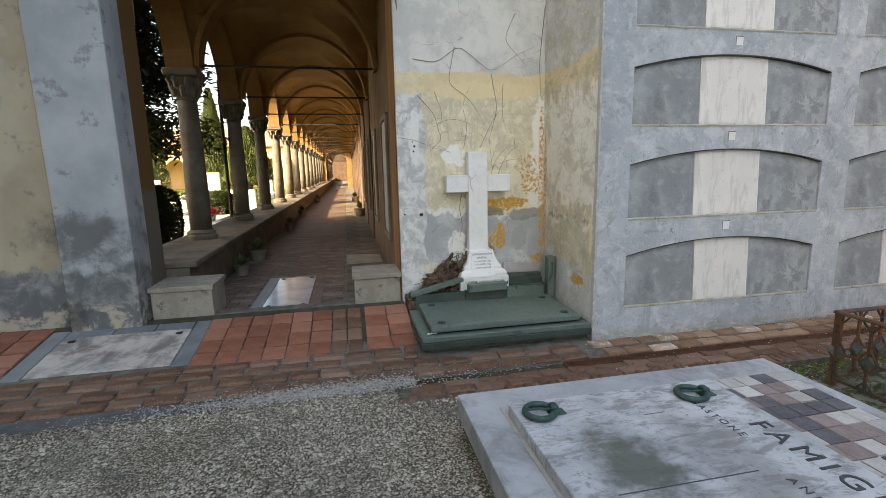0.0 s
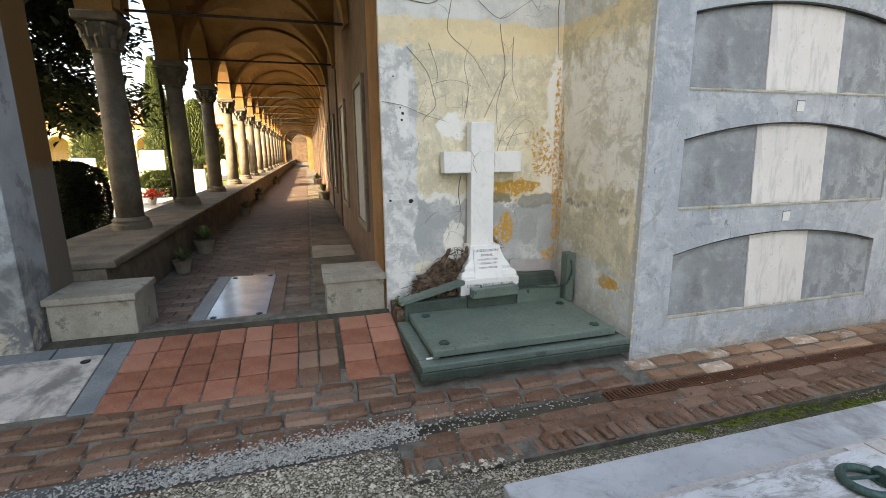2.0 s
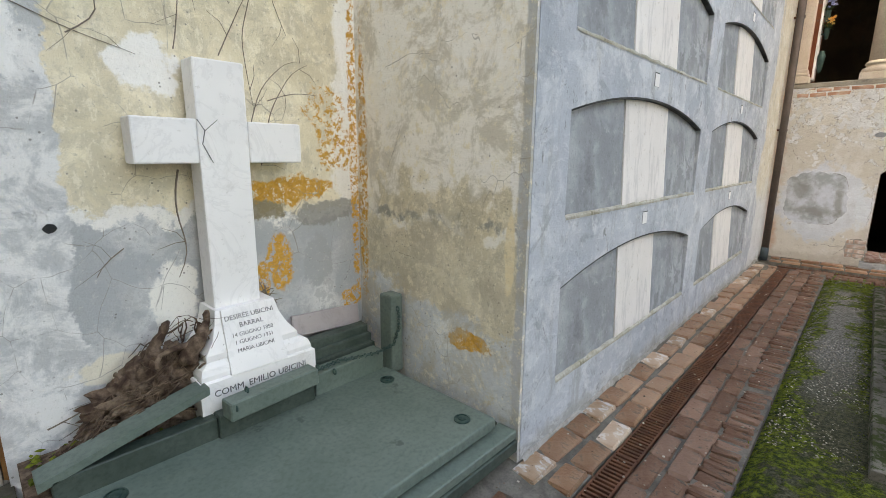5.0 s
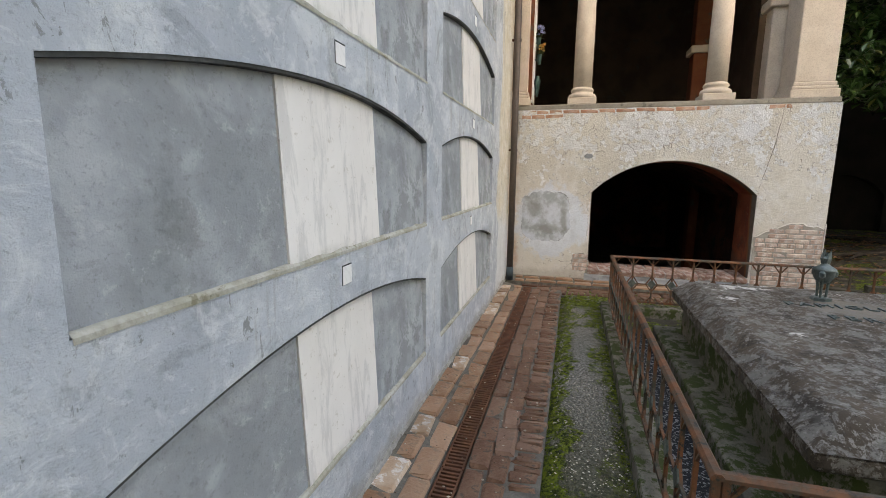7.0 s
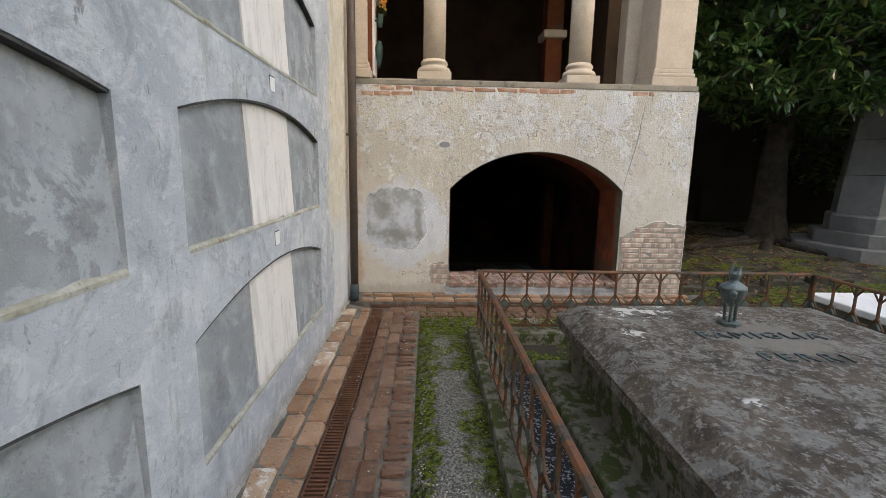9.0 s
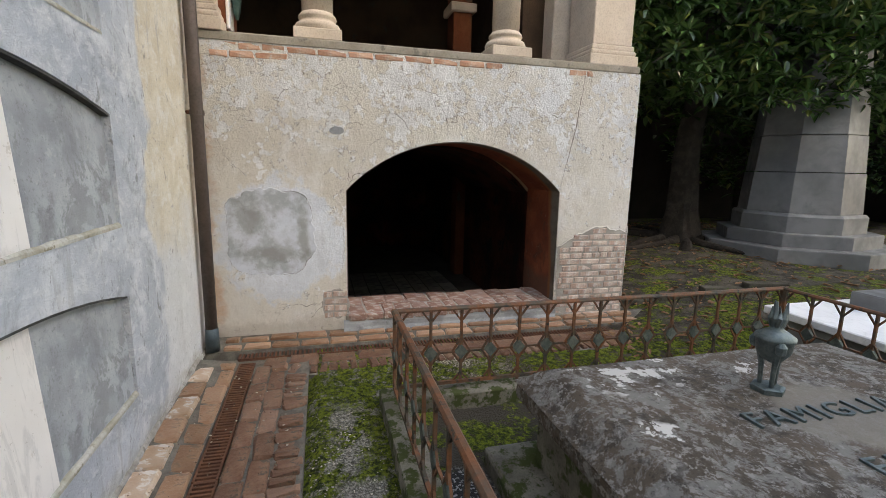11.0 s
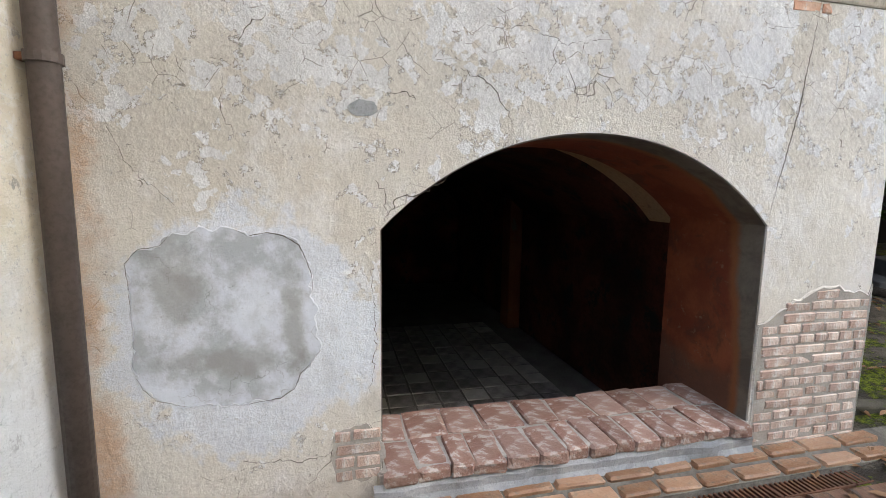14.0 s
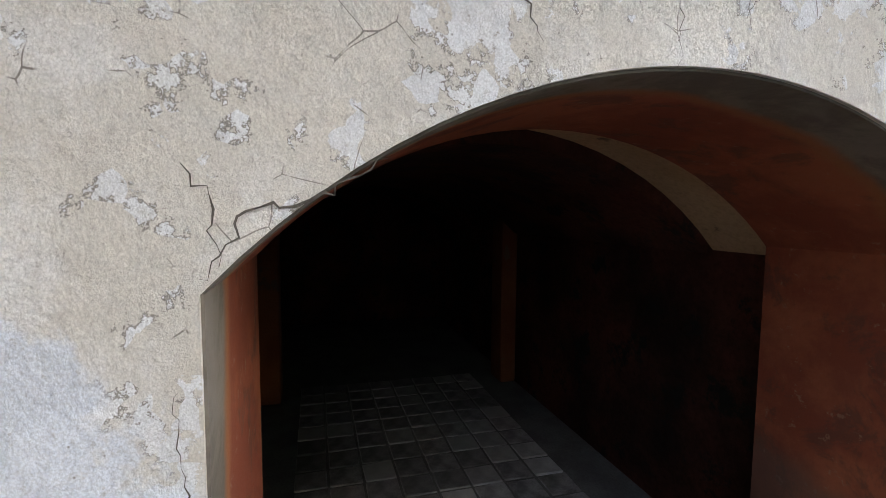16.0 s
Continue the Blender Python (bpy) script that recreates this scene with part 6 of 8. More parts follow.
for i in range(5):
    for j in range(15):
        x, y = 2.235 + cell * (i + 0.5), 2.485 - cell * (j + 0.5)
        v = (i * 3 + j * 2 + (j // 2) * (i // 2)) % 7
        kind = "mos_w" if v in (0, 3, 5) else ("mos_b" if v in (1, 4) else "mos_d")
        kind = "mos_w" if j == 0 else kind
        if random.random() < 0.2:
            kind = random.choice(("mos_w", "mos_b", "mos_d"))
        w = cell * random.uniform(0.9, 1.0)
        part("mosaic_tile", box(x - w / 2 + 0.001, x + w / 2 - 0.001, y - w / 2 + 0.001, y + w / 2 - 0.001, 0.056, 0.066 + random.uniform(-0.001, 0.001)), M[kind], mos)
lettering("FAMIGLIA", 0.155, 0.003, pose(2.07, 1.47, 0.131, 0, 0, -90), ta, M["lead"], 1.35)
lettering("GASTONE", 0.062, 0.001, pose(1.915, 1.99, 0.131, 0, 0, -90), ta, M["lead"], 1.5)
lettering("ANN", 0.062, 0.001, pose(1.83, 1.40, 0.131, 0, 0, -90), ta, M["lead"], 1.5)
part("inscribed_line", box(1.05, 1.75, 1.555, 1.561, 0.129, 0.1312), M["lead"], ta)
part("inscribed_line", box(1.55, 1.68, 2.10, 2.104, 0.129, 0.1312), M["lead"], ta)


def ring_handle(x, y):
    t = thing("ring_handle", (x, y, 0.13), "green bronze ring handle on the marble slab", "ring handle", "rings of the marble tomb")
    part("ring", torus((x - 0.03, y, 0.152), 0.082, 0.017, "z", 32, 12), M["bronze"], t, smooth=True)
    part("clasp", box(x + 0.03, x + 0.075, y - 0.03, y + 0.03, 0.128, 0.185, 0.010, 2), M["bronze"], t)
    part("foot_plate", box(x + 0.02, x + 0.12, y - 0.035, y + 0.035, 0.129, 0.14, 0.006), M["bronze"], t)
    part("pin", tube([(x - 0.09, y + 0.03, 0.155), (x + 0.05, y - 0.005, 0.16)], 0.007, 8), M["bronze"], t)


ring_handle(1.02, 2.24)
ring_handle(1.98, 2.22)

# ---- enclosed dark tomb with iron railing ----
RX0, RX1, RY0, RY1 = 3.68, 7.95, -0.53, 2.75
kerb = thing("tomb_kerb", (5.8, 1.1, -0.35), "mossy stone kerb round the railed tomb", "kerb")
for x0, x1, y0, y1 in ((3.55, 5.2, 2.66, 2.84), (5.21, 6.9, 2.66, 2.84), (6.91, 8.06, 2.66, 2.84), (7.87, 8.06, 1.2, 2.65), (7.87, 8.06, -0.62, 1.19), (3.55, 3.76, -0.62, 2.65), (3.77, 7.86, -0.62, -0.44)):
    part("kerb_stone", box(x0, x1, y0, y1, -0.42, -0.245 + random.uniform(-0.008, 0.008), 0.014, 2, None, 0.003), M["kerb"], kerb)


def railing(p0, p1, n):
    """Iron railing of octagonal openings: uprights, rosettes and links between two rails."""
    p0, p1 = Vector(p0), Vector(p1)
    d = (p1 - p0) / n
    u = d.normalized()
    t = thing("iron_railing", (p0 + p1) / 2 + Vector((0, 0, -0.24)), "rusty cast-iron railing with octagonal openings and rosettes", "railing", "railing of the dark tomb")
    zt, zm, zb = 0.335, 0.03, -0.19
    side = Vector((-u.y, u.x, 0)) * 0.021

    def bar(a, b, r, bm=None):
        return tube([a, b], r, 4, bm)

    lo, hi = p0 + Vector((0, 0, zt)), p1 + Vector((0, 0, zt))
    bm = bmesh.new()
    vs = []
    for q in (lo - u * 0.02, hi + u * 0.02):
        vs.append([bm.verts.new(q + side * k + Vector((0, 0, h))) for k, h in ((-1, 0), (1, 0), (1, 0.012), (0.5, 0.024), (-0.5, 0.024), (-1, 0.012))])
    for i in range(6):
        bm.faces.new((vs[0][i], vs[0][(i + 1) % 6], vs[1][(i + 1) % 6], vs[1][i]))
    bm.faces.new(vs[0]), bm.faces.new(vs[1][::-1])
    part("top_rail", bm, M["rail"], t)
    part("bottom_rail", bar(p0 + Vector((0, 0, zb)), p1 + Vector((0, 0, zb)), 0.016), M["rail"], t)
    Z = Vector((0, 0, 1))
    for i in range(n + 1):
        q = p0 + d * i
        bm = bmesh.new()
        w = 0.017 if i in (0, n) else 0.0125
        bar(q + Z * (-0.26 if i % 4 == 0 else zb), q + Z * zt, w, bm)
        for s in (-1, 1):
            if (s < 0 and i == 0) or (s > 0 and i == n):
                continue
            bar(q + Z * (zt - 0.085), q + u * s * 0.065 + Z * zt, 0.008, bm)
            bar(q + Z * (zm + 0.10), q + u * s * 0.065 + Z * zm, 0.008, bm)
            bar(q + Z * (zm - 0.09), q + u * s * 0.065 + Z * zm, 0.008, bm)
            bar(q + Z * (zb + 0.07), q + u * s * 0.06 + Z * zb, 0.008, bm)
        part("upright", bm, M["rail"], t)
        bm = bmesh.new()
        ends = [[bm.verts.new(q + side * k + Z * zm + v) for v in (u * 0.048, Z * 0.055, u * -0.048, Z * -0.055)] for k in (-0.55, 0.55)]
        for k in range(4):
            bm.faces.new((ends[0][k], ends[0][(k + 1) % 4], ends[1][(k + 1) % 4], ends[1][k]))
        bm.faces.new(ends[0][::-1])
        bm.faces.new(ends[1])
        bmesh.ops.recalc_face_normals(bm, faces=bm.faces[:])
        part("rosette", bm, M["verdigris"], t, "verdigris diamond rosette")
        if i < n:
            bm = bmesh.new()
            a, b = q + u * 0.04 + Z * zm, q + d - u * 0.04 + Z * zm
            bar(a, b, 0.009, bm)
            part("link", bm, M["rail"], t)
    return t


railing((RX0, RY1, 0), (RX1, RY1, 0), 19)
railing((RX1, RY1 - 0.03, 0), (RX1, RY0, 0), 15)
railing((RX0, RY1 - 0.03, 0), (RX0, RY0, 0), 15)
railing((RX0 + 0.03, RY0, 0), (RX1 - 0.03, RY0, 0), 19)

tb = thing("dark_tomb", (5.75, 1.15, -0.3), "large dark lichen-stained stone tomb slab with raised letters", "tomb")
bm = bmesh.new()
nx, ny = 60, 44
verts, faces = [], []
TX0, TX1, TY0, TY1 = 4.25, 7.2, 0.1, 2.22
for j in range(ny + 1):
    for i in range(nx + 1):
        u, v = i / nx, j / ny
        x, y = TX0 + (TX1 - TX0) * u, TY0 + (TY1 - TY0) * v
        e = min((x - TX0), (TX1 - x), (y - TY0), (TY1 - y))
        z = 0.285 - 0.115 * (1 - smooth(-0.02, 0.16, e)) + noise.noise((x * 3, y * 3, 1)) * 0.006 - 0.01 * abs(v - 0.5)
        verts.append((x, y, z))
me_faces = []
for j in range(ny):
    for i in range(nx):
        a = j * (nx + 1) + i
        me_faces.append((a, a + 1, a + nx + 2, a + nx + 1))
me = bpy.data.meshes.new("slab_top")
me.from_pydata([(x - 5.75, y - 1.15, z + 0.3) for x, y, z in verts], [], me_faces)
for p in me.polygons:
    p.use_smooth = True
lich = M["lichen"]
tb.location = (0, 0, 0)
tb.matrix_basis = Matrix.Identity(4)
me.transform(Matrix.Translation((5.75, 1.15, -0.3)))
me.materials.append(lich)
ob = new("slab_top", me)
ob.parent = tb
part("slab_edge", box(TX0 + 0.004, TX1 - 0.004, TY0 + 0.004, TY1 - 0.004, 0.07, 0.168, 0.03, 3), lich, tb)
part("base", box(TX0 + 0.10, TX1 - 0.10, TY0 + 0.10, TY1 - 0.10, -0.40, 0.075, 0.01), M["kerb"], tb)
part("footing", box(TX0 - 0.1, TX1 + 0.08, TY0 - 0.1, TY1 + 0.13, -0.45, -0.26, 0.02, 2, None, 0.004), M["kerb"], tb)
lettering("FAMIGLIA", 0.155, 0.007, pose(6.40, 1.13, 0.287, 0, 0, -91), tb, M["lamp_bronze"], 1.25)
lettering("FERRI", 0.155, 0.007, pose(6.05, 1.12, 0.286, 0, 0, -92), tb, M["lamp_bronze"], 1.45)

lamp = thing("grave_lamp", (6.62, 1.19, 0.285), "grey-green bronze flame lamp on tripod feet", "grave lamp")
LX, LY, LZ = 6.62, 1.19, 0.285
part("foot_plate", lathe([(0.075, LZ), (0.075, LZ + 0.018), (0.06, LZ + 0.022)], LX, LY, 6), M["lamp_bronze"], lamp)
for k in range(3):
    a = 2.1 * k + 0.5
    part("leg", tube([(LX + 0.035 * math.cos(a), LY + 0.035 * math.sin(a), LZ + 0.02), (LX + 0.04 * math.cos(a), LY + 0.04 * math.sin(a), LZ + 0.1), (LX + 0.055 * math.cos(a), LY + 0.055 * math.sin(a), LZ + 0.17)], [0.010, 0.012, 0.02], 6), M["lamp_bronze"], lamp)
    part("boss", lathe([(0.005, LZ + 0.155), (0.022, LZ + 0.165), (0.024, LZ + 0.19), (0.01, LZ + 0.205)], LX + 0.078 * math.cos(a), LY + 0.078 * math.sin(a), 10), M["lamp_bronze"], lamp)
part("bowl", lathe([(0.012, LZ + 0.11), (0.045, LZ + 0.125), (0.072, LZ + 0.155), (0.078, LZ + 0.195), (0.084, LZ + 0.20), (0.084, LZ + 0.212), (0.05, LZ + 0.23), (0.028, LZ + 0.24), (0.03, LZ + 0.252)], LX, LY, 24), M["lamp_bronze"], lamp, smooth=True)
bm = bmesh.new()
for k in range(9):
    a, r = k * 0.7, 0.018
    b = Vector((LX + r * math.cos(a), LY + r * math.sin(a), LZ + 0.25))
    tube([b, b + Vector((0.012 * math.cos(a + 1), 0.012 * math.sin(a + 1), 0.03)), b + Vector((0.005 * math.cos(a), 0.02 * math.sin(a + 2), 0.05 + 0.02 * (k % 3)))], [0.014, 0.015, 0.003], 6, bm)
part("flame", bm, M["lamp_bronze"], lamp, "cast bronze flame")
for child in lamp.children:
    child.data.transform(Matrix.Diagonal((0.98, 0.98, 1.27, 1)))


# ---- details on the plaster facade ----
M["crack"] = simple("dark_crack", (0.07, 0.06, 0.05), (0.11, 0.095, 0.08), 20, 0.95)
M["orange_brick"] = simple("bare_orange_brick", (0.46, 0.24, 0.155), (0.56, 0.38, 0.28), 9, 0.9, fine=60, bump=0.6, dist=0.006, c3=(0.52, 0.47, 0.42), spots=0.04, vary=0.3)


def outline(cy, cz, ry, rz, n=44, rag=0.08, square=2.6, seed=0):
    """A ragged rounded outline in the facade's plane."""
    out = []
    for i in range(n):
        a = 2 * math.pi * i / n
        c, s = math.cos(a), math.sin(a)
        r = 1 / (abs(c) ** square + abs(s) ** square) ** (1 / square)
        r *= 1 + rag * (noise.noise((c * 2.3 + seed, s * 2.3, seed)) + 0.6 * noise.noise((c * 6 + seed, s * 6, 5)) + 0.35 * noise.noise((c * 17, s * 17, seed)))
        out.append((cy + ry * r * c, cz + rz * r * s))
    return out


def lip(line, x, height, width, parent, material):
    """A raised plaster edge round an outline, sloping off outwards."""
    bm = bmesh.new()
    n = len(line)
    cy, cz = sum(p[0] for p in line) / n, sum(p[1] for p in line) / n
    rows = []
    for i, (y, z) in enumerate(line):
        d = Vector((y - cy, z - cz)).normalized()
        h = height * random.uniform(0.6, 1.15)
        w = width * random.uniform(0.7, 1.3)
        rows.append([bm.verts.new(p) for p in ((x + 0.01, y, z), (x - h, y + d.x * 0.002, z + d.y * 0.002), (x - h * 0.8, y + d.x * w * 0.4, z + d.y * w * 0.4), (x + 0.001, y + d.x * w, z + d.y * w))])
    for i in range(n):
        a, b = rows[i], rows[(i + 1) % n]
        for k in range(3):
            bm.faces.new((a[k], a[k + 1], b[k + 1], b[k]))
    bmesh.ops.recalc_face_normals(bm, faces=bm.faces[:])
    return part("plaster_edge", bm, material, parent)


def plate(name, line, x, thick, material, parent):
    return part(name, prism(line, "x", x - thick, x + 0.01), material, parent)


line = outline(3.63, 0.68, 0.362, 0.375, 150, 0.13, 4.0, 9)
plate("cement_patch", line, BX, 0.002, M["patch"], wall_arcade)
lip(line, BX, 0.004, 0.006, wall_arcade, M["facade"])
lip(outline(3.05, 1.60, 0.075, 0.045, 24, 0.2, 2, 7), BX, 0.004, 0.006, wall_arcade, M["facade"])
plate("cement_patch", outline(3.05, 1.585, 0.062, 0.035, 24, 0.15, 2, 7), BX, 0.004, M["infill"], wall_arcade)


def crack(points, x, width, parent, material, jitter=0.010, plane="x", step=0.018):
    """A thin broken line on a wall: thick in the middle, fine at its ends."""
    pts = [Vector(p) for p in points]
    fine = []
    for a, b in zip(pts, pts[1:]):
        n = max(2, int((b - a).length / step))
        for i in range(n):
            fine.append(a.lerp(b, i / n) + Vector((random.uniform(-1, 1), random.uniform(-1, 1))) * jitter)
    fine.append(pts[-1])
    bm = bmesh.new()
    n = len(fine)
    rows = []
    for i, p in enumerate(fine):
        d = (fine[min(i + 1, n - 1)] - fine[max(i - 1, 0)]).normalized()
        w = 0.36 * width * (0.2 + 0.75 * math.sin(math.pi * (i + 0.3) / n)) * random.uniform(0.4, 1.5) / 2
        s = Vector((-d.y, d.x)) * w
        rows.append([(p + s), (p - s)])
    for (a, b), (c, d) in zip(rows, rows[1:]):
        q = [(v.x, v.y) for v in (a, b, d, c)]
        if plane == "x":
            bm.faces.new([bm.verts.new((x - 0.0025, *v)) for v in q])
        else:
            bm.faces.new([bm.verts.new((v[0], x - 0.0025, v[1])) for v in q])
    return part("crack", bm, material, parent)


for pts, w in (([(0.63, 2.26), (0.70, 1.7), (0.83, 1.12)], 0.022),):
    crack(pts, BX, w, wall_arcade, M["mortar"], 0.004)
for pts, w in (([(2.35, 1.53), (2.40, 1.62), (2.48, 1.72), (2.62, 1.78)], 0.012), ([(2.03, 1.56), (2.04, 1.70), (2.10, 1.82), (2.2, 1.85)], 0.010),
               ([(2.98, 1.08), (2.93, 1.14), (2.90, 1.21), (2.80, 1.22), (2.66, 1.30)], 0.014), ([(2.95, 1.10), (2.96, 1.22), (3.0, 1.28)], 0.010),
               ([(3.2, 0.02), (3.35, 0.0), (3.6, 0.03)], 0.010), ([(2.98, 0.1), (3.06, 0.14), (3.19, 0.10), (3.22, -0.02), (3.32, -0.12)], 0.012),
               ([(2.95, 1.64), (2.88, 1.67), (2.82, 1.63)], 0.012), ([(4.05, 1.55), (3.98, 1.35), (3.80, 1.16)], 0.006), ([(2.9, 1.9), (2.83, 1.78), (2.75, 1.74)], 0.007),
               ([(2.55, 1.95), (2.3, 1.98), (2.1, 1.92), (1.8, 1.98)], 0.006), ([(3.02, 0.9), (3.0, 0.6), (3.03, 0.3)], 0.008),
               ([(1.05, 2.18), (0.95, 2.1), (0.75, 2.12)], 0.008), ([(3.6, 1.7), (3.62, 1.55), (3.55, 1.42)], 0.005), ([(1.2, 1.9), (1.18, 1.75)], 0.005)):
    crack(pts, BX, w, wall_arcade, M["crack"])
for _ in range(22):
    y, z, a = random.uniform(0.3, 4.1), random.uniform(1.68, 2.12), random.uniform(0, 6.28)
    pts = [(y, z)]
    for _ in range(random.randint(2, 5)):
        a += random.uniform(-1.0, 1.0)
        d = random.uniform(0.02, 0.06)
        pts.append((pts[-1][0] + d * math.cos(a), max(1.58, min(2.12, pts[-1][1] + d * math.sin(a)))))
    crack(pts, BX, random.uniform(0.004, 0.010), wall_arcade, M["crack"], 0.004, "x", 0.012)
# dark line painted for the edge shadow round the large cement patch
ring = outline(3.63, 0.68, 0.365, 0.378, 150, 0.13, 4.0, 9)
for a, b, w in ((2, 34, 0.006), (40, 70, 0.012), (84, 112, 0.009), (122, 140, 0.005)):
    crack([ring[k] for k in range(a, b, 4)], BX - 0.0035, w, wall_arcade, M["crack"], 0.002)

# bare bricks: corner patch, parapet course, beside the sill
face_brick = block_meshes("brick", 0.05, 0.205, 0.056, M["pale_brick"], 10, 0.008, 0.0035)
orange_brick = block_meshes("brick", 0.05, 0.205, 0.056, M["orange_brick"], 6, 0.008, 0.005)


def bond(meshes, y0, y1, z0, z1, inside, parent, course=0.066, proud=0.012):
    z, k = z0, 0
    spots = []
    while z < z1:
        for y, w in wander(y0 - (0.11 if k % 2 else 0), y1, random.choice((0.12, 0.215, 0.215)), 0.25):
            lo, hi = max(y - w / 2, y0), min(y + w / 2, y1)
            if hi - lo < 0.05 or not inside((lo + hi) / 2, z + 0.03):
                continue
            spots.append((BX + 0.025 - proud * random.uniform(0.3, 1.1), (lo + hi) / 2, z + 0.057 + random.uniform(-0.003, 0.003), 0, 1, (hi - lo - 0.01) / 0.205))
        z += course
        k += 1
    lay("brick", meshes, parent, spots)


def corner_top(y):
    return 0.50 + 0.19 * math.sin(math.pi * min(1, max(0, (0.82 - y) / 0.9)) ** 1.2) + (0.05 if y < 0.12 else 0)


line = [(0.0, -0.3), (0.80, -0.3), (0.82, 0.42)] + [(0.82 - 0.8 * i / 20, corner_top(0.82 - 0.8 * i / 20) + random.uniform(-0.015, 0.015)) for i in range(21)] + [(0.0, 0.70)]
plate("mortar_ground", line, BX, 0.003, M["pale_mortar"], wall_arcade)
lip([p for p in line], BX, 0.009, 0.016, wall_arcade, M["facade"])
bond(face_brick, 0.004, 0.80, -0.30, 0.72, lambda y, z: z < corner_top(y) - 0.03, wall_arcade)
bond(orange_brick, 0.55, 4.05, 2.13, 2.25, lambda y, z: noise.noise((y * 1.9, z * 9, 2)) > (-0.45 if y > 1.9 else 0.05) + (0.30 if z < 2.19 else 0), wall_arcade, 0.066, 0.004)
line = outline(3.09, 0.0, 0.12, 0.14, 30, 0.15, 2.5, 4)
plate("mortar_ground", line, BX, 0.003, M["pale_mortar"], wall_arcade)
bond(face_brick, 2.98, 3.2, -0.13, 0.12, lambda y, z: True, wall_arcade)
# sill of the arch
sill = structure("window_sill", box(BX - 0.025, BX + 0.53, 0.82, 3.0, -0.75, -0.094, 0.02, 3, None, 0.004), M["pale_mortar"], "mortared brick sill of the arch")
sb = block_meshes("brick", 0.30, 0.125, 0.07, M["sill_brick"], 8, 0.010, 0.006)
spots = []
for k, (xc, sx) in enumerate(((BX + 0.095, 0.96), (BX + 0.385, 0.96))):
    for y, w in wander(0.84 - 0.04 * k, 2.98, 0.15 if k == 0 else 0.24, 0.2):
        spots.append((xc + random.uniform(-0.014, 0.006) * (k == 0), y, -0.086 + 0.006 * k + random.uniform(-0.007, 0.004), random.uniform(-2.5, 2.5), sx, (w - 0.006) / 0.125))
lay("brick", sb, sill, spots)
# crumbling cement under the brick edge
bm = bmesh.new()
rows = []
for i in range(90):
    y = 0.82 + 2.2 * i / 89
    d = 0.012 * noise.noise((y * 4, 0, 3)) + 0.006 * noise.noise((y * 13, 2, 3))
    rows.append([bm.verts.new(p) for p in ((BX - 0.03 + d, y, -0.155 + d), (BX - 0.044 + d, y, -0.185 + d), (BX - 0.040 + 1.4 * d, y, -0.225), (BX - 0.052 - d, y, -0.262))])
for a, b in zip(rows, rows[1:]):
    for k in range(3):
        bm.faces.new((a[k], b[k], b[k + 1], a[k + 1]))
part("cement_face", bm, M["infill"], sill, "cracked grey cement under the sill bricks")
# crypt floor tiles
fl = bpy.data.objects["floor_crypt"]
ct = block_meshes("tile", 0.225, 0.225, 0.03, M["crypt_floor"], 5, 0.006, 0.003)
lay("tile", ct, fl, [(10.55 + 0.242 * i, 1.15 + 0.242 * j, -0.703 + random.uniform(-0.004, 0.002), random.uniform(-1, 1), 1, 1) for i in range(13) for j in range(8)])

# ---- downpipe ----
t = thing("downpipe", (9.17, 4.12, -0.25), "brown painted downpipe with grey-blue cast foot", "downpipe")
part("pipe", tube([(9.16, 4.125, -0.12), (9.175, 4.125, 2.0), (9.185, 4.125, 5.9)], 0.048, 16), M["pipe"], t, smooth=True)
part("cast_foot", tube([(9.155, 4.125, -0.30), (9.157, 4.125, -0.2), (9.16, 4.125, -0.10)], [0.056, 0.056, 0.053], 16), M["pipe_foot"], t, smooth=True)
for z in (1.65, 3.2, 4.7):
    part("collar", tube([(9.168 + 0.004 * z, 4.125, z), (9.168 + 0.004 * z, 4.125, z + 0.035)], 0.056, 16), M["pipe"], t)
    part("bracket", box(9.15, 9.2, 4.16, 4.2, z + 0.005, z + 0.03, 0.003), M["rust"], t)

# ---- loggia fittings ----
structure("jamb_loggia", box(BX + 0.165, BX + 0.75, 3.93, 4.6, 2.25, 5.6), M["orange"], "orange red loggia jamb")
t = thing("wall_plaque", (BX + 0.36, 3.92, 2.6), "pale marble memorial plaque on the loggia jamb", "plaque")
part("stone", box(BX + 0.19, BX + 0.42, 3.905, 3.932, 2.40, 4.2, 0.004), M["white_marble"], t)
t = thing("hanging_lamp", (BX + 0.3, 3.86, 2.6), "dark green bronze votive lamp on the plaque", "votive lamp")
part("body", lathe([(0.012, 2.50), (0.03, 2.56), (0.045, 2.68), (0.05, 2.74), (0.03, 2.78), (0.035, 2.80)], BX + 0.3, 3.86, 14), M["bronze"], t, smooth=True)
part("bracket", box(BX + 0.29, BX + 0.31, 3.86, 3.906, 2.7, 2.73), M["bronze"], t)


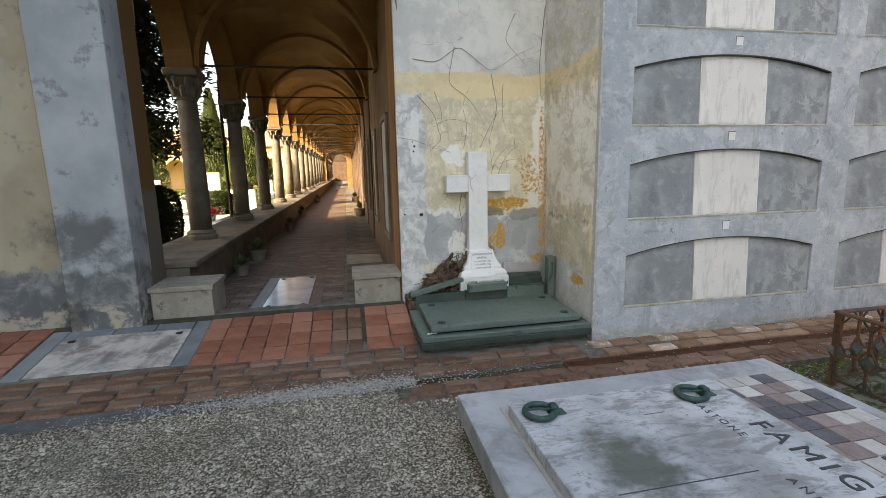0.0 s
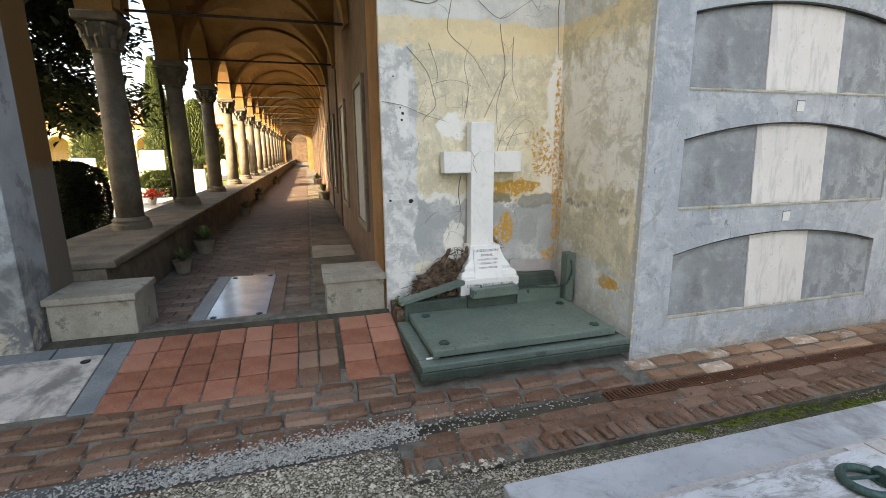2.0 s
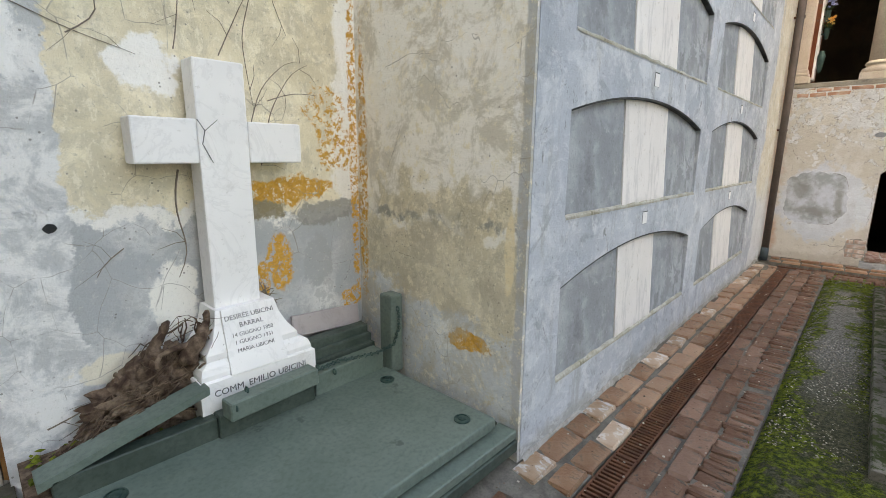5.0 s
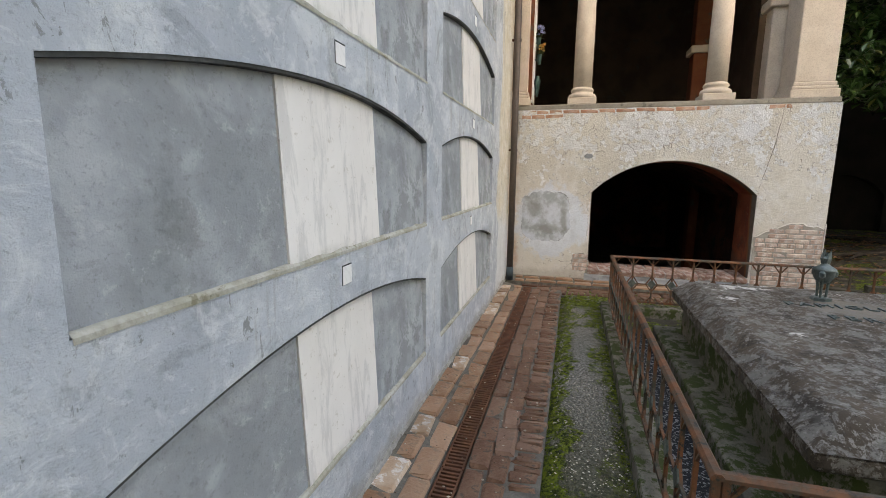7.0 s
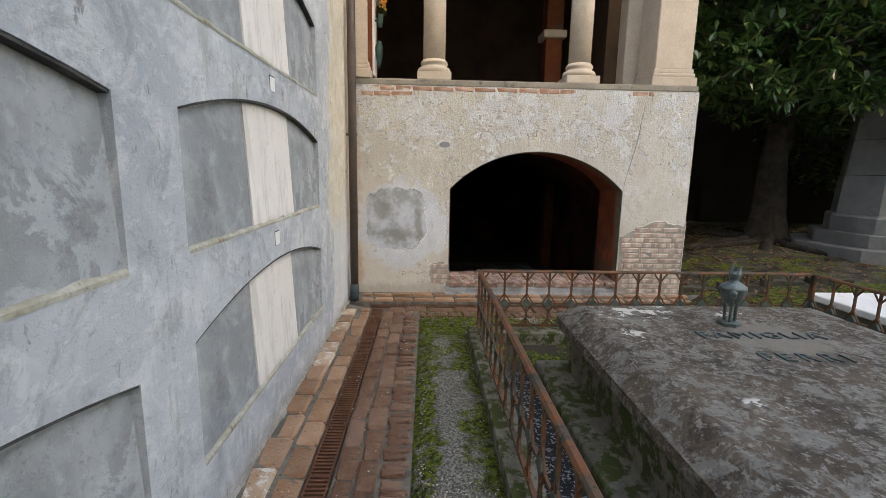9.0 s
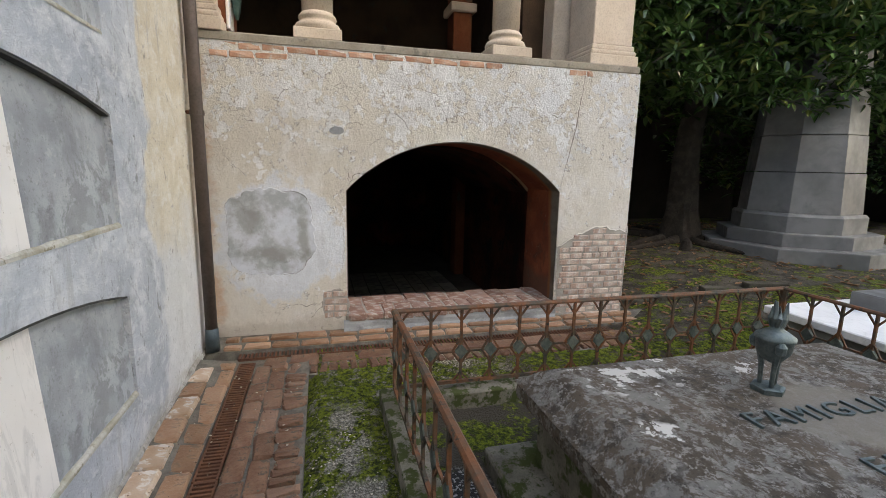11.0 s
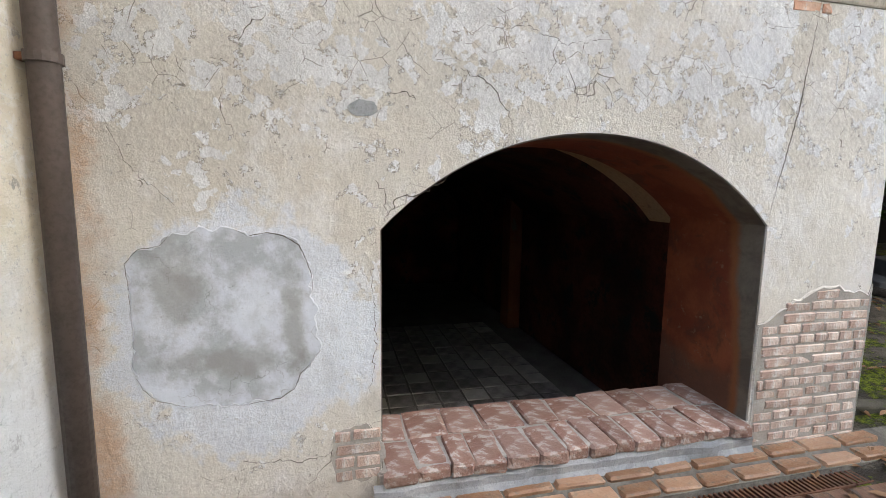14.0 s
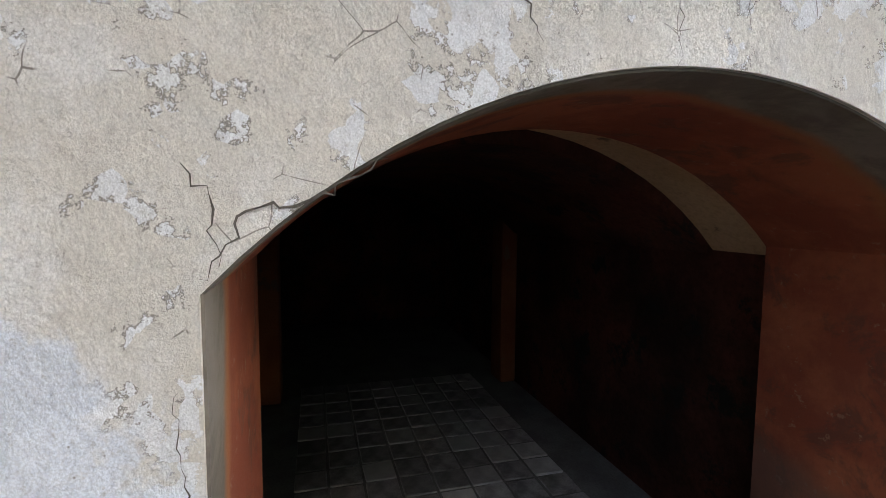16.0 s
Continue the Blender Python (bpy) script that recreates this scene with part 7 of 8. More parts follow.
def bouquet(x, y, z, petals, label):
    t = thing("flower_vase", (x, y, z), label, "flowers")
    part("vase", lathe([(0.02, z - 0.16), (0.03, z - 0.1), (0.035, z - 0.02), (0.03, z - 0.01)], x, y, 12), M["bronze"], t)
    part("vase_bracket", box(x - 0.01, x + 0.01, y, 3.906, z - 0.1, z - 0.08), M["bronze"], t)
    bm = bmesh.new()
    for _ in range(16):
        c = Vector((x + random.uniform(-0.07, 0.07), y + random.uniform(-0.07, 0.05), z + random.uniform(0.02, 0.14)))
        for k in range(12):
            a, e = random.uniform(0, 6.28), random.uniform(-0.3, 1.5)
            d = Vector((math.cos(a) * math.cos(e), math.sin(a) * math.cos(e), math.sin(e))) * 0.028
            s = d.orthogonal().normalized() * 0.013
            bm.faces.new([bm.verts.new(v) for v in (c, c + d * 0.6 + s, c + d, c + d * 0.6 - s)])
    part("petals", bm, petals, t)
    bm = bmesh.new()
    for _ in range(30):
        a = random.uniform(0, 6.28)
        p = Vector((x, y, z))
        q = p + Vector((math.cos(a) * 0.09, math.sin(a) * 0.09, random.uniform(-0.05, 0.06)))
        s = (q - p).cross(Vector((0, 0, 1))).normalized() * 0.016
        bm.faces.new([bm.verts.new(v) for v in (p, (p + q) / 2 + s, q, (p + q) / 2 - s)])
    part("leaves", bm, M["conifer"], t)


bouquet(BX + 0.26, 3.84, 3.12, M["yellow_flower"], "yellow and pink flowers in a wall vase")
bouquet(BX + 0.26, 3.86, 3.36, M["blue_flower"], "lilac blue flowers in a wall vase")
for x0, x1, y0, y1 in ((12.4, 12.75, 0.85, 1.15), (10.0, 10.25, 0.42, 0.68)):
    t = thing("inner_pillar", ((x0 + x1) / 2, (y0 + y1) / 2, 2.25), "orange red pillar with stone capital in the loggia", "pillar")
    part("shaft", box(x0, x1, y0, y1, 2.25, 3.65, 0.01), M["orange"] if x0 > 12 else M["column"], t)
    part("capital", box(x0 - 0.06, x1 + 0.06, y0 - 0.06, y1 + 0.06, 3.65, 3.78, 0.015), M["column"], t)
    part("upper_shaft", box(x0, x1, y0, y1, 3.78, 5.6, 0.01), M["orange"], t)

# ---- bare vine on the ochre wall ----
t = thing("bare_vine", (1.6, 5.49, 2.0), "leafless climbing vine stems on the plaster", "vine")
wall_y = 5.494


def stem(points, r, branches=2):
    pts = []
    for (x0, z0), (x1, z1) in zip(points, points[1:]):
        n = max(2, int(math.hypot(x1 - x0, z1 - z0) / 0.05))
        for i in range(n):
            f = i / n
            pts.append(Vector((x0 + (x1 - x0) * f + random.uniform(-0.008, 0.008), wall_y, z0 + (z1 - z0) * f + random.uniform(-0.008, 0.008))))
    for _ in range(3):
        pts = [pts[0]] + [(a + b * 2 + c) / 4 for a, b, c in zip(pts, pts[1:], pts[2:])] + [pts[-1]]
    r *= 0.75
    bm = tube(pts, [r * (1 - 0.7 * i / len(pts)) for i in range(len(pts))], 5)
    for _ in range(branches):
        p = random.choice(pts)
        a = random.uniform(0, 6.28)
        q = p + Vector((math.cos(a) * 0.13, 0, math.sin(a) * 0.13))
        tube([p, (p + q) / 2 + Vector((0.015, 0, 0.01)), q], [r * 0.5, r * 0.4, r * 0.2], 4, bm)
    part("stem", bm, M["twig"], t)


for pts, r in (([(2.42, 3.4), (2.36, 2.8), (2.38, 2.3)], 0.008), ([(1.78, 1.22), (1.85, 1.5), (1.98, 1.72), (2.15, 1.80)], 0.005), ([(1.72, 1.35), (1.80, 1.62), (1.98, 1.80), (2.1, 1.76)], 0.004),
               ([(1.84, 1.55), (2.0, 1.62), (2.2, 1.60)], 0.004), ([(0.85, 2.35), (1.05, 2.15), (1.12, 1.85)], 0.005), ([(1.0, 1.75), (1.15, 1.85), (1.05, 2.05), (1.3, 2.1), (1.62, 1.98)], 0.004),
               ([(0.62, 1.88), (0.78, 1.86), (0.92, 1.80), (1.3, 1.68)], 0.004), ([(0.8, 2.75), (1.1, 2.72), (1.35, 2.92), (1.75, 2.62), (2.1, 2.85), (2.35, 2.95)], 0.006),
               ([(1.3, 2.9), (1.22, 2.5), (1.5, 2.3), (1.7, 1.95)], 0.005), ([(1.75, 2.6), (1.82, 2.2), (1.72, 1.85), (1.76, 1.45)], 0.005), ([(1.9, 2.5), (1.88, 2.1), (2.0, 1.85)], 0.004),
               ([(1.36, 1.2), (1.33, 1.0), (1.38, 0.8), (1.30, 0.62)], 0.007), ([(0.75, 0.10), (0.9, 0.16), (1.05, 0.17)], 0.005), ([(1.1, 0.85), (0.98, 0.78), (1.0, 0.7)], 0.004), ([(2.05, 3.3), (1.9, 3.0), (2.2, 2.7)], 0.005),
               ([(1.4, 1.75), (1.45, 2.0), (1.38, 2.25), (1.5, 2.5)], 0.004), ([(1.05, 2.4), (1.15, 2.15), (1.1, 1.95)], 0.004), ([(1.6, 1.75), (1.75, 2.05), (1.95, 2.3)], 0.004)):
    stem(pts, r)
wr = bpy.data.objects["wall_return"]
for pts in ([(5.3, 1.75), (5.0, 1.82), (4.85, 1.80)], [(5.2, 1.2), (5.12, 1.35), (5.08, 1.45)], [(5.15, 0.7), (5.0, 0.68)], [(5.25, 2.5), (5.1, 2.4), (4.9, 2.5), (4.7, 2.42)]):
    crack(pts, X0 - 0.02, 0.007, wr, M["twig"], 0.004)
# bolt holes and scars
bm = bmesh.new()
for x, z, r in ((0.80, 1.78, 0.014), (0.79, 1.72, 0.011), (0.66, 0.98, 0.012), (0.86, 0.97, 0.022), (0.78, 1.83, 0.008), (0.68, 1.6, 0.006), (0.72, 2.1, 0.007)):
    vs = [bm.verts.new((x + r * math.cos(k) * random.uniform(0.8, 1.2), 5.4965, z + r * math.sin(k) * random.uniform(0.8, 1.2))) for k in [i * 0.628 for i in range(10)]]
    bm.faces.new(vs)
part("bolt_hole", bm, M["black"], bpy.data.objects["wall_cross"])

# ---- magnolia, monument and yard beyond the railing ----
def leaf_mesh(name, leaves, material, parent, fold=0.25):
    """Leaves of (base, direction, length, width) as folded four-sided blades."""
    vs, fs = [], []
    for p, d, L, w in leaves:
        s = d.cross(Vector((0, 0, 1)))
        s = (s.normalized() if s.length > 0.01 else Vector((1, 0, 0))) * w
        up = s.cross(d).normalized() * w * fold
        b = len(vs)
        vs += [p, p + d * L * 0.35 + s * 0.9 + up, p + d * L * 0.75 + s * 0.75 + up, p + d * L - Vector((0, 0, L * 0.12)), p + d * L * 0.75 - s * 0.75 + up, p + d * L * 0.35 - s * 0.9 + up]
        fs += [(b, b + 1, b + 2, b + 3), (b, b + 3, b + 4, b + 5)]
    me = bpy.data.meshes.new(name)
    me.from_pydata(vs, [], fs)
    me.materials.append(material)
    base = parent.matrix_basis.translation
    me.transform(Matrix.Translation(-base))
    ob = new(name, me)
    ob.parent = parent
    return ob


def leaf_material():
    s = Mat("glossy_magnolia_leaf", 0.35, 0, 0.5)
    r = s.island()
    col = s.mix(r, (0.020, 0.050, 0.012), (0.085, 0.165, 0.045))
    col = s.mix(s.ramp(s.op("FRACT", s.mul(r, 13.7)), 0.9, 0.95), col, (0.16, 0.19, 0.05))
    return s.done(col, s.ramp(s.op("FRACT", s.mul(r, 5.1)), 0, 1, 0.14, 0.32))


M["magnolia"] = leaf_material()
mag = thing("magnolia_tree", (11.85, -2.95, -0.05), "old magnolia with flared grey trunk and glossy dark leaves", "tree")
bm = tube([(11.85, -2.95, -0.15), (11.85, -2.95, 0.15), (11.86, -2.95, 0.6), (11.9, -2.98, 1.6), (11.8, -3.05, 3.0), (11.9, -3.2, 6.0)], [0.50, 0.36, 0.26, 0.21, 0.19, 0.12], 18)
for v in bm.verts:
    a = math.atan2(v.co.y + 2.95, v.co.x - 11.85)
    k = 1 + 0.16 * math.sin(5 * a + v.co.z) + 0.08 * math.sin(11 * a)
    v.co.x, v.co.y = 11.85 + (v.co.x - 11.85) * k, -2.95 + (v.co.y + 2.95) * k
part("trunk", bm, M["bark"], mag, smooth=True)
leaves, clusters = [], []
for k in range(14):
    a = k * 2.4
    R = random.uniform(1.2, 3.6)
    z0 = random.uniform(2.6, 4.8)
    p0 = Vector((11.85, -3.0, z0))
    tip = Vector((11.85 + R * math.cos(a), -3.0 + R * 1.15 * math.sin(a), z0 + random.uniform(0.2, 1.6)))
    if tip.x < 10.0 and tip.y > -0.4:
        tip.y = -0.6
    mid = (p0 + tip) / 2 + Vector((0, 0, 0.3))
    part("limb", tube([p0, mid, tip], [0.06, 0.04, 0.012], 6), M["bark"], mag)
while len(clusters) < 4800:
    a, u = random.uniform(0, 6.28), random.uniform(-1, 1)
    rad = random.uniform(0.4, 1.0) ** 0.5
    c = Vector((11.85 + 2.85 * rad * math.cos(a) * math.sqrt(1 - u * u), -4.3 + 4.6 * rad * math.sin(a) * math.sqrt(1 - u * u), 4.6 + 2.9 * rad * u))
    lim = 2.35 + 0.35 * noise.noise((c.x * 0.9, c.y * 0.9, 0)) - 0.25 * smooth(-2, -4.5, c.y)
    if c.z < lim or (c.x > 9.2 and c.y > -0.25):
        continue
    if noise.noise(c * 1.3) < -0.08:
        continue
    clusters.append(c)
for c in clusters:
    axis = Vector((random.uniform(-1, 1), random.uniform(-1, 1), random.uniform(-0.3, 0.9))).normalized()
    for _ in range(8):
        d = (axis * 0.5 + Vector((random.uniform(-1, 1), random.uniform(-1, 1), random.uniform(-0.7, 0.7)))).normalized()
        L = random.uniform(0.14, 0.24)
        leaves.append((c + d * 0.02, d, L, L * random.uniform(0.17, 0.23)))
leaf_mesh("crown", leaves, M["magnolia"], mag)
# lower branches that hang towards the court, in rosettes
for k in range(9):
    tip = Vector((random.uniform(10.0, 10.8), -0.7 - 0.42 * k + random.uniform(-0.1, 0.1), 2.55 + random.uniform(0, 0.5)))
    root = Vector((11.8, -3.0, 3.0 + 0.1 * k))
    part("limb", tube([root, (root + tip) / 2 + Vector((0, 0, 0.3)), tip], [0.045, 0.03, 0.008], 6), M["bark"], mag)
rosettes = []
while len(rosettes) < 620:
    c = Vector((random.uniform(9.9, 11.2), random.uniform(-5.2, -0.35), random.uniform(2.15, 4.6)))
    if c.z < 2.42 + 0.35 * noise.noise((c.x * 1.1, c.y * 1.1, 5)) - 0.12 * smooth(-1.5, -3.2, c.y) or noise.noise(c * 1.6) < -0.05:
        continue
    rosettes.append(c)
leaves = []
for c in rosettes:
    axis = Vector((random.uniform(-1.2, 0.1), random.uniform(-0.3, 0.8), random.uniform(-0.2, 0.9))).normalized()
    u = axis.orthogonal().normalized()
    w = axis.cross(u)
    for i in range(random.randint(6, 9)):
        a = i * 2.4 + random.uniform(-0.3, 0.3)
        d = (axis * random.uniform(0.25, 0.8) + u * math.cos(a) + w * math.sin(a)).normalized()
        L = random.uniform(0.12, 0.19)
        leaves.append((c + d * 0.015, d, L, L * random.uniform(0.19, 0.25)))
leaf_mesh("lower_crown", leaves, M["magnolia"], mag)
for k in range(9):
    a = k * 0.7 + 0.2
    pts = [Vector((11.85 + 0.3 * math.cos(a), -2.95 + 0.3 * math.sin(a), 0.12))]
    for i in range(5):
        a += random.uniform(-0.35, 0.35)
        q = pts[-1] + Vector((math.cos(a), math.sin(a), 0)) * 0.34
        q.z = ground_z(q.x, q.y) + 0.02
        pts.append(q)
    part("root", tube(pts, [0.10, 0.075, 0.06, 0.045, 0.03, 0.015], 8), M["bark"], mag, smooth=True)


def octagon(levels, c, turn, bm=None):
    bm = bm or bmesh.new()
    rings = []
    for ap, z in levels:
        r = ap / math.cos(math.pi / 8)
        rings.append([bm.verts.new((c[0] + r * math.cos(turn + math.pi / 8 + math.pi / 4 * i), c[1] + r * math.sin(turn + math.pi / 8 + math.pi / 4 * i), z)) for i in range(8)])
    for a, b in zip(rings, rings[1:]):
        for i in range(8):
            bm.faces.new((a[i], a[(i + 1) % 8], b[(i + 1) % 8], b[i]))
    bm.faces.new(rings[0][::-1])
    bm.faces.new(rings[-1])
    return bm


mc, turn = (10.86, -4.3), radians(100)
mon = thing("stone_monument", (*mc, -0.1), "tall grey stone monument on stepped octagonal base", "monument")
part("step", octagon([(1.28, -0.25), (1.28, 0.215), (1.27, 0.225)], mc, turn), M["monument"], mon)
part("step", octagon([(1.02, 0.225), (1.02, 0.41), (1.01, 0.42)], mc, turn), M["monument"], mon)
part("plinth", octagon([(0.83, 0.42), (0.83, 0.66), (0.80, 0.70)], mc, turn), M["monument"], mon)
z0 = 0.70
for k, h in enumerate((0.62, 0.55, 0.55, 0.55, 0.6)):
    ap = 0.76 - 0.045 * k
    part("course", octagon([(ap, z0 + 0.006), (ap - 0.035, z0 + h - 0.006)], mc, turn), M["monument"], mon)
    z0 += h
part("core", octagon([(0.5, 0.6), (0.4, z0)], mc, turn), M["black"], mon)

t = thing("white_tomb", (7.2, -1.9, -0.2), "low pale marble tomb with raised end block", "tomb")
part("base", box(5.6, 8.35, -2.9, -0.95, -0.40, -0.03, 0.012), M["monument"], t)
part("top_slab", box(5.55, 8.40, -2.95, -0.90, -0.03, 0.045, 0.010), M["white_marble"], t)
part("end_block", box(7.75, 8.2, -2.5, -1.7, 0.045, 0.20, 0.012), M["monument"], t)
t = thing("edging_stones", (9.3, -0.9, -0.3), "row of old stone edging in the soil", "edging")
for k in range(4):
    bm = box(-0.24, 0.24, -0.07, 0.07, -0.15, 0.05, 0.012, 2)
    x, y = 9.55 - 0.12 * k, -0.35 - 0.5 * k
    bm.transform(pose(x, y, ground_z(x, y), 0, 0, 76 + random.uniform(-4, 4)))
    part("stone", bm, M["joint"], t)
t = thing("pine_stump", (10.9, -2.2, 0.0), "small grey stump among the roots", "stump")
bm = lathe([(0.12, -0.2), (0.11, 0.05), (0.07, 0.22), (0.02, 0.27)], 11.0, -2.35, 10)
part("wood", bm, M["bark"], t)
leaves = []
for _ in range(1500):
    x, y = random.uniform(8.3, 14), random.uniform(-6, 0.6)
    if 9.3 < x and y > -0.05:
        continue
    a = random.uniform(0, 6.28)
    leaves.append((Vector((x, y, ground_z(x, y) + random.uniform(0.008, 0.03))), Vector((math.cos(a), math.sin(a), random.uniform(-0.1, 0.3))), random.uniform(0.05, 0.14), random.uniform(0.015, 0.03)))
litter = tagged(new("leaf_litter"), "fallen brown leaves on the soil", "leaves", kind="stuff")
litter.matrix_basis = Matrix.Identity(4)
leaf_mesh("dead_leaves", leaves, M["dead_leaf"], litter)
blades = []
for _ in range(5200):
    z = random.random()
    if z < 0.45:
        x, y = random.uniform(8.2, 12.5), random.uniform(-4, 0.3)
        if noise.noise((x * 1.4, y * 1.4, 2)) < 0.05:
            continue
    elif z < 0.8:
        x, y = random.uniform(8.1, 8.62), random.uniform(-0.5, 3.3)
    else:
        x, y = random.uniform(2.6, 8.6), random.choice((random.gauss(3.29, 0.03), random.gauss(2.89, 0.03)))
    if x > 9.2 and y > -0.05:
        continue
    a = random.uniform(0, 6.28)
    blades.append((Vector((x, y, ground_z(x, y) - 0.002)), Vector((math.cos(a) * 0.5, math.sin(a) * 0.5, 1)).normalized(), random.uniform(0.006, 0.02) * (1.5 if x > 8.2 else 1), random.uniform(0.003, 0.006)))
weeds = tagged(new("weeds"), "short green moss and weeds on the damp soil", "weeds", kind="stuff")
weeds.matrix_basis = Matrix.Identity(4)
leaf_mesh("blades", blades, M["moss"], weeds)
# blind-arch wall, near-black to stand for tree shade
structure("arch_shadow_wall", arched(bmesh.new(), "x", 15.0, 15.15, -7, 0, -0.45, 4.4, -3.6, -1.9, -0.2, 0.9, 0.5), M["yard_shade"], "wall with blind arch behind the trees, shade in its colour")
for k in range(2):
    tr = thing("evergreen_tree", (13.9 - k, -6.5 - 4 * k, 0), "dense dark evergreen behind the monument", "tree")
    part("trunk", tube([(13.9 - k, -6.5 - 4 * k, -0.1), (13.9 - k, -6.5 - 4 * k, 3)], [0.2, 0.12], 8), M["bark"], tr)
    lv = []
    for _ in range(5000):
        a, u, rad = random.uniform(0, 6.28), random.uniform(-1, 1), random.uniform(0.5, 1) ** 0.5
        c = Vector((13.9 - k + 2.2 * rad * math.cos(a) * math.sqrt(1 - u * u), -6.5 - 4 * k + 2.6 * rad * math.sin(a) * math.sqrt(1 - u * u), 3.6 + 2.9 * rad * u))
        d = Vector((random.uniform(-1, 1), random.uniform(-1, 1), random.uniform(-0.5, 0.7))).normalized()
        lv.append((c, d, random.uniform(0.15, 0.28), 0.05))
    leaf_mesh("crown", lv, M["magnolia"], tr)

# ---- garden seen through the cloister ----
def conifer(x, y, h, r, material, label, n=6000, low=0.02, kind="cypress_tree", size=0.22):
    t = thing(kind, (x, y, -0.1), label, "tree")
    part("trunk", tube([(x, y, -0.15), (x, y, h * 0.7)], [r * 0.16, r * 0.05], 8), M["bark"], t)
    lv = []
    for _ in range(n):
        f = random.random() ** 0.8
        z = h * (low + (1 - low) * f)
        rr = r * (1 - f ** 2.2) * (0.35 + 0.65 * smooth(0, 0.12, f)) * random.uniform(0.75, 1.05) * (1 + 0.15 * noise.noise((x, z * 1.3, f * 3)))
        a = random.uniform(0, 6.28)
        d = Vector((math.cos(a) * 0.5, math.sin(a) * 0.5, random.uniform(0.3, 1))).normalized()
        lv.append((Vector((x + rr * math.cos(a), y + rr * math.sin(a), z)), d, random.uniform(0.6, 1.2) * size, size * 0.22))
    leaf_mesh("crown", lv, material, t)


conifer(-7.6, 30, 6.3, 0.75, M["conifer"], "tall narrow green cypress in the garden", 7000)
conifer(-12.5, 34, 5.6, 0.9, M["conifer"], "broad cypress in the sunny garden", 6000)
conifer(-4.6, 24, 3.6, 1.1, M["conifer"], "rounded citrus tree in the garden", 5000, 0.25, "citrus_tree")
conifer(-9, 44, 4.0, 1.6, M["conifer"], "rounded garden tree before the far arcade", 5000, 0.2, "garden_tree", 0.3)
cedar = thing("cedar_tree", (-6.0, 12.5, -0.1), "dark spreading cedar close to the cloister", "tree")
part("trunk", tube([(-6.0, 12.5, -0.15), (-6.0, 12.4, 3.5), (-5.9, 12.3, 8)], [0.32, 0.24, 0.1], 10), M["bark"], cedar)
lv = []
for _ in range(330):
    a, z = random.uniform(0, 6.28), random.uniform(2.3, 8.0)
    R = random.uniform(0.8, 2.9) * (1 - 0.06 * z)
    c = Vector((-5.6 + R * math.cos(a), 12.0 + R * math.sin(a), z - 0.18 * R))
    if c.x > -3.0:
        continue
    for _ in range(110):
        p = c + Vector((random.gauss(0, 0.34), random.gauss(0, 0.34), random.gauss(0, 0.14)))
        d = Vector((random.uniform(-1, 1), random.uniform(-1, 1), random.uniform(-0.6, 0.4))).normalized()
        lv.append((p, d, random.uniform(0.14, 0.26), 0.045))
leaf_mesh("crown", lv, M["dark_conifer"], cedar)


def bush(x, y, r, h, material, label):
    t = thing("clipped_bush", (x, y, -0.1), label, "bush")
    part("stem", tube([(x, y, -0.15), (x, y, h * 0.5)], 0.05, 6), M["bark"], t)
    lv = []
    for _ in range(7000):
        a, u = random.uniform(0, 6.28), random.uniform(-0.9, 1)
        k = 1 + 0.06 * noise.noise((a * 2, u * 3, x))
        c = Vector((x + r * k * math.cos(a) * (1 - abs(u) ** 3.5) ** 0.5, y + r * k * math.sin(a) * (1 - abs(u) ** 3.5) ** 0.5, h / 2 - 0.05 + h / 2 * u * k))
        d = Vector((math.cos(a), math.sin(a), u * 0.8 + random.uniform(-0.5, 0.5))).normalized()
        lv.append((c, d, random.uniform(0.04, 0.09), 0.026))
    leaf_mesh("leaves", lv, material, t)
    # solid core added so that no light comes through the leaves
    bm = bmesh.new()
    bmesh.ops.create_icosphere(bm, subdivisions=3, radius=1)
    for v in bm.verts:
        k = 0.86 + 0.06 * noise.noise(v.co * 3)
        v.co = Vector((x + v.co.x * r * k, y + v.co.y * r * k, h / 2 - 0.05 + v.co.z * h / 2 * k))
    part("light_block_core", bm, material, t)


bush(-4.0, 10.6, 0.5, 1.35, M["dark_conifer"], "dark clipped round bush near the parapet")
bush(-4.6, 10.9, 0.45, 1.1, M["dark_conifer"], "dark clipped round bush near the parapet")
bush(-4.2, 16.5, 0.5, 1.0, M["conifer"], "small clipped green bush in the garden")
t = thing("box_hedge", (-7, 21, -0.1), "long clipped green hedge in the garden", "hedge")
lv = []
for _ in range(9000):
    x, y, z = random.uniform(-11, -3.6), random.uniform(20.6, 21.4), random.uniform(-0.1, 0.85)
    d = Vector((random.uniform(-1, 1), random.uniform(-1, 0.4), random.uniform(-0.3, 1))).normalized()
    lv.append((Vector((x, y, z)), d, random.uniform(0.06, 0.12), 0.03))
leaf_mesh("leaves", lv, M["conifer"], t)


def garden_tomb(x, y, w, d, h, label):
    t = thing("garden_tomb", (x, y, -0.1), label, "tomb", "tombs in the garden")
    part("kerb", box(x - w / 2, x + w / 2, y - d / 2, y + d / 2, -0.2, 0.12, 0.01), M["grey_marble"], t)
    part("slab", box(x - w / 2 + 0.08, x + w / 2 - 0.08, y - d / 2 + 0.08, y + d / 2 - 0.08, 0.12, 0.22, 0.01), M["white_marble"], t)
    part("headstone", box(x - w * 0.3, x + w * 0.3, y + d / 2 - 0.2, y + d / 2 - 0.06, 0.22, h, 0.02), M["white_marble"], t)


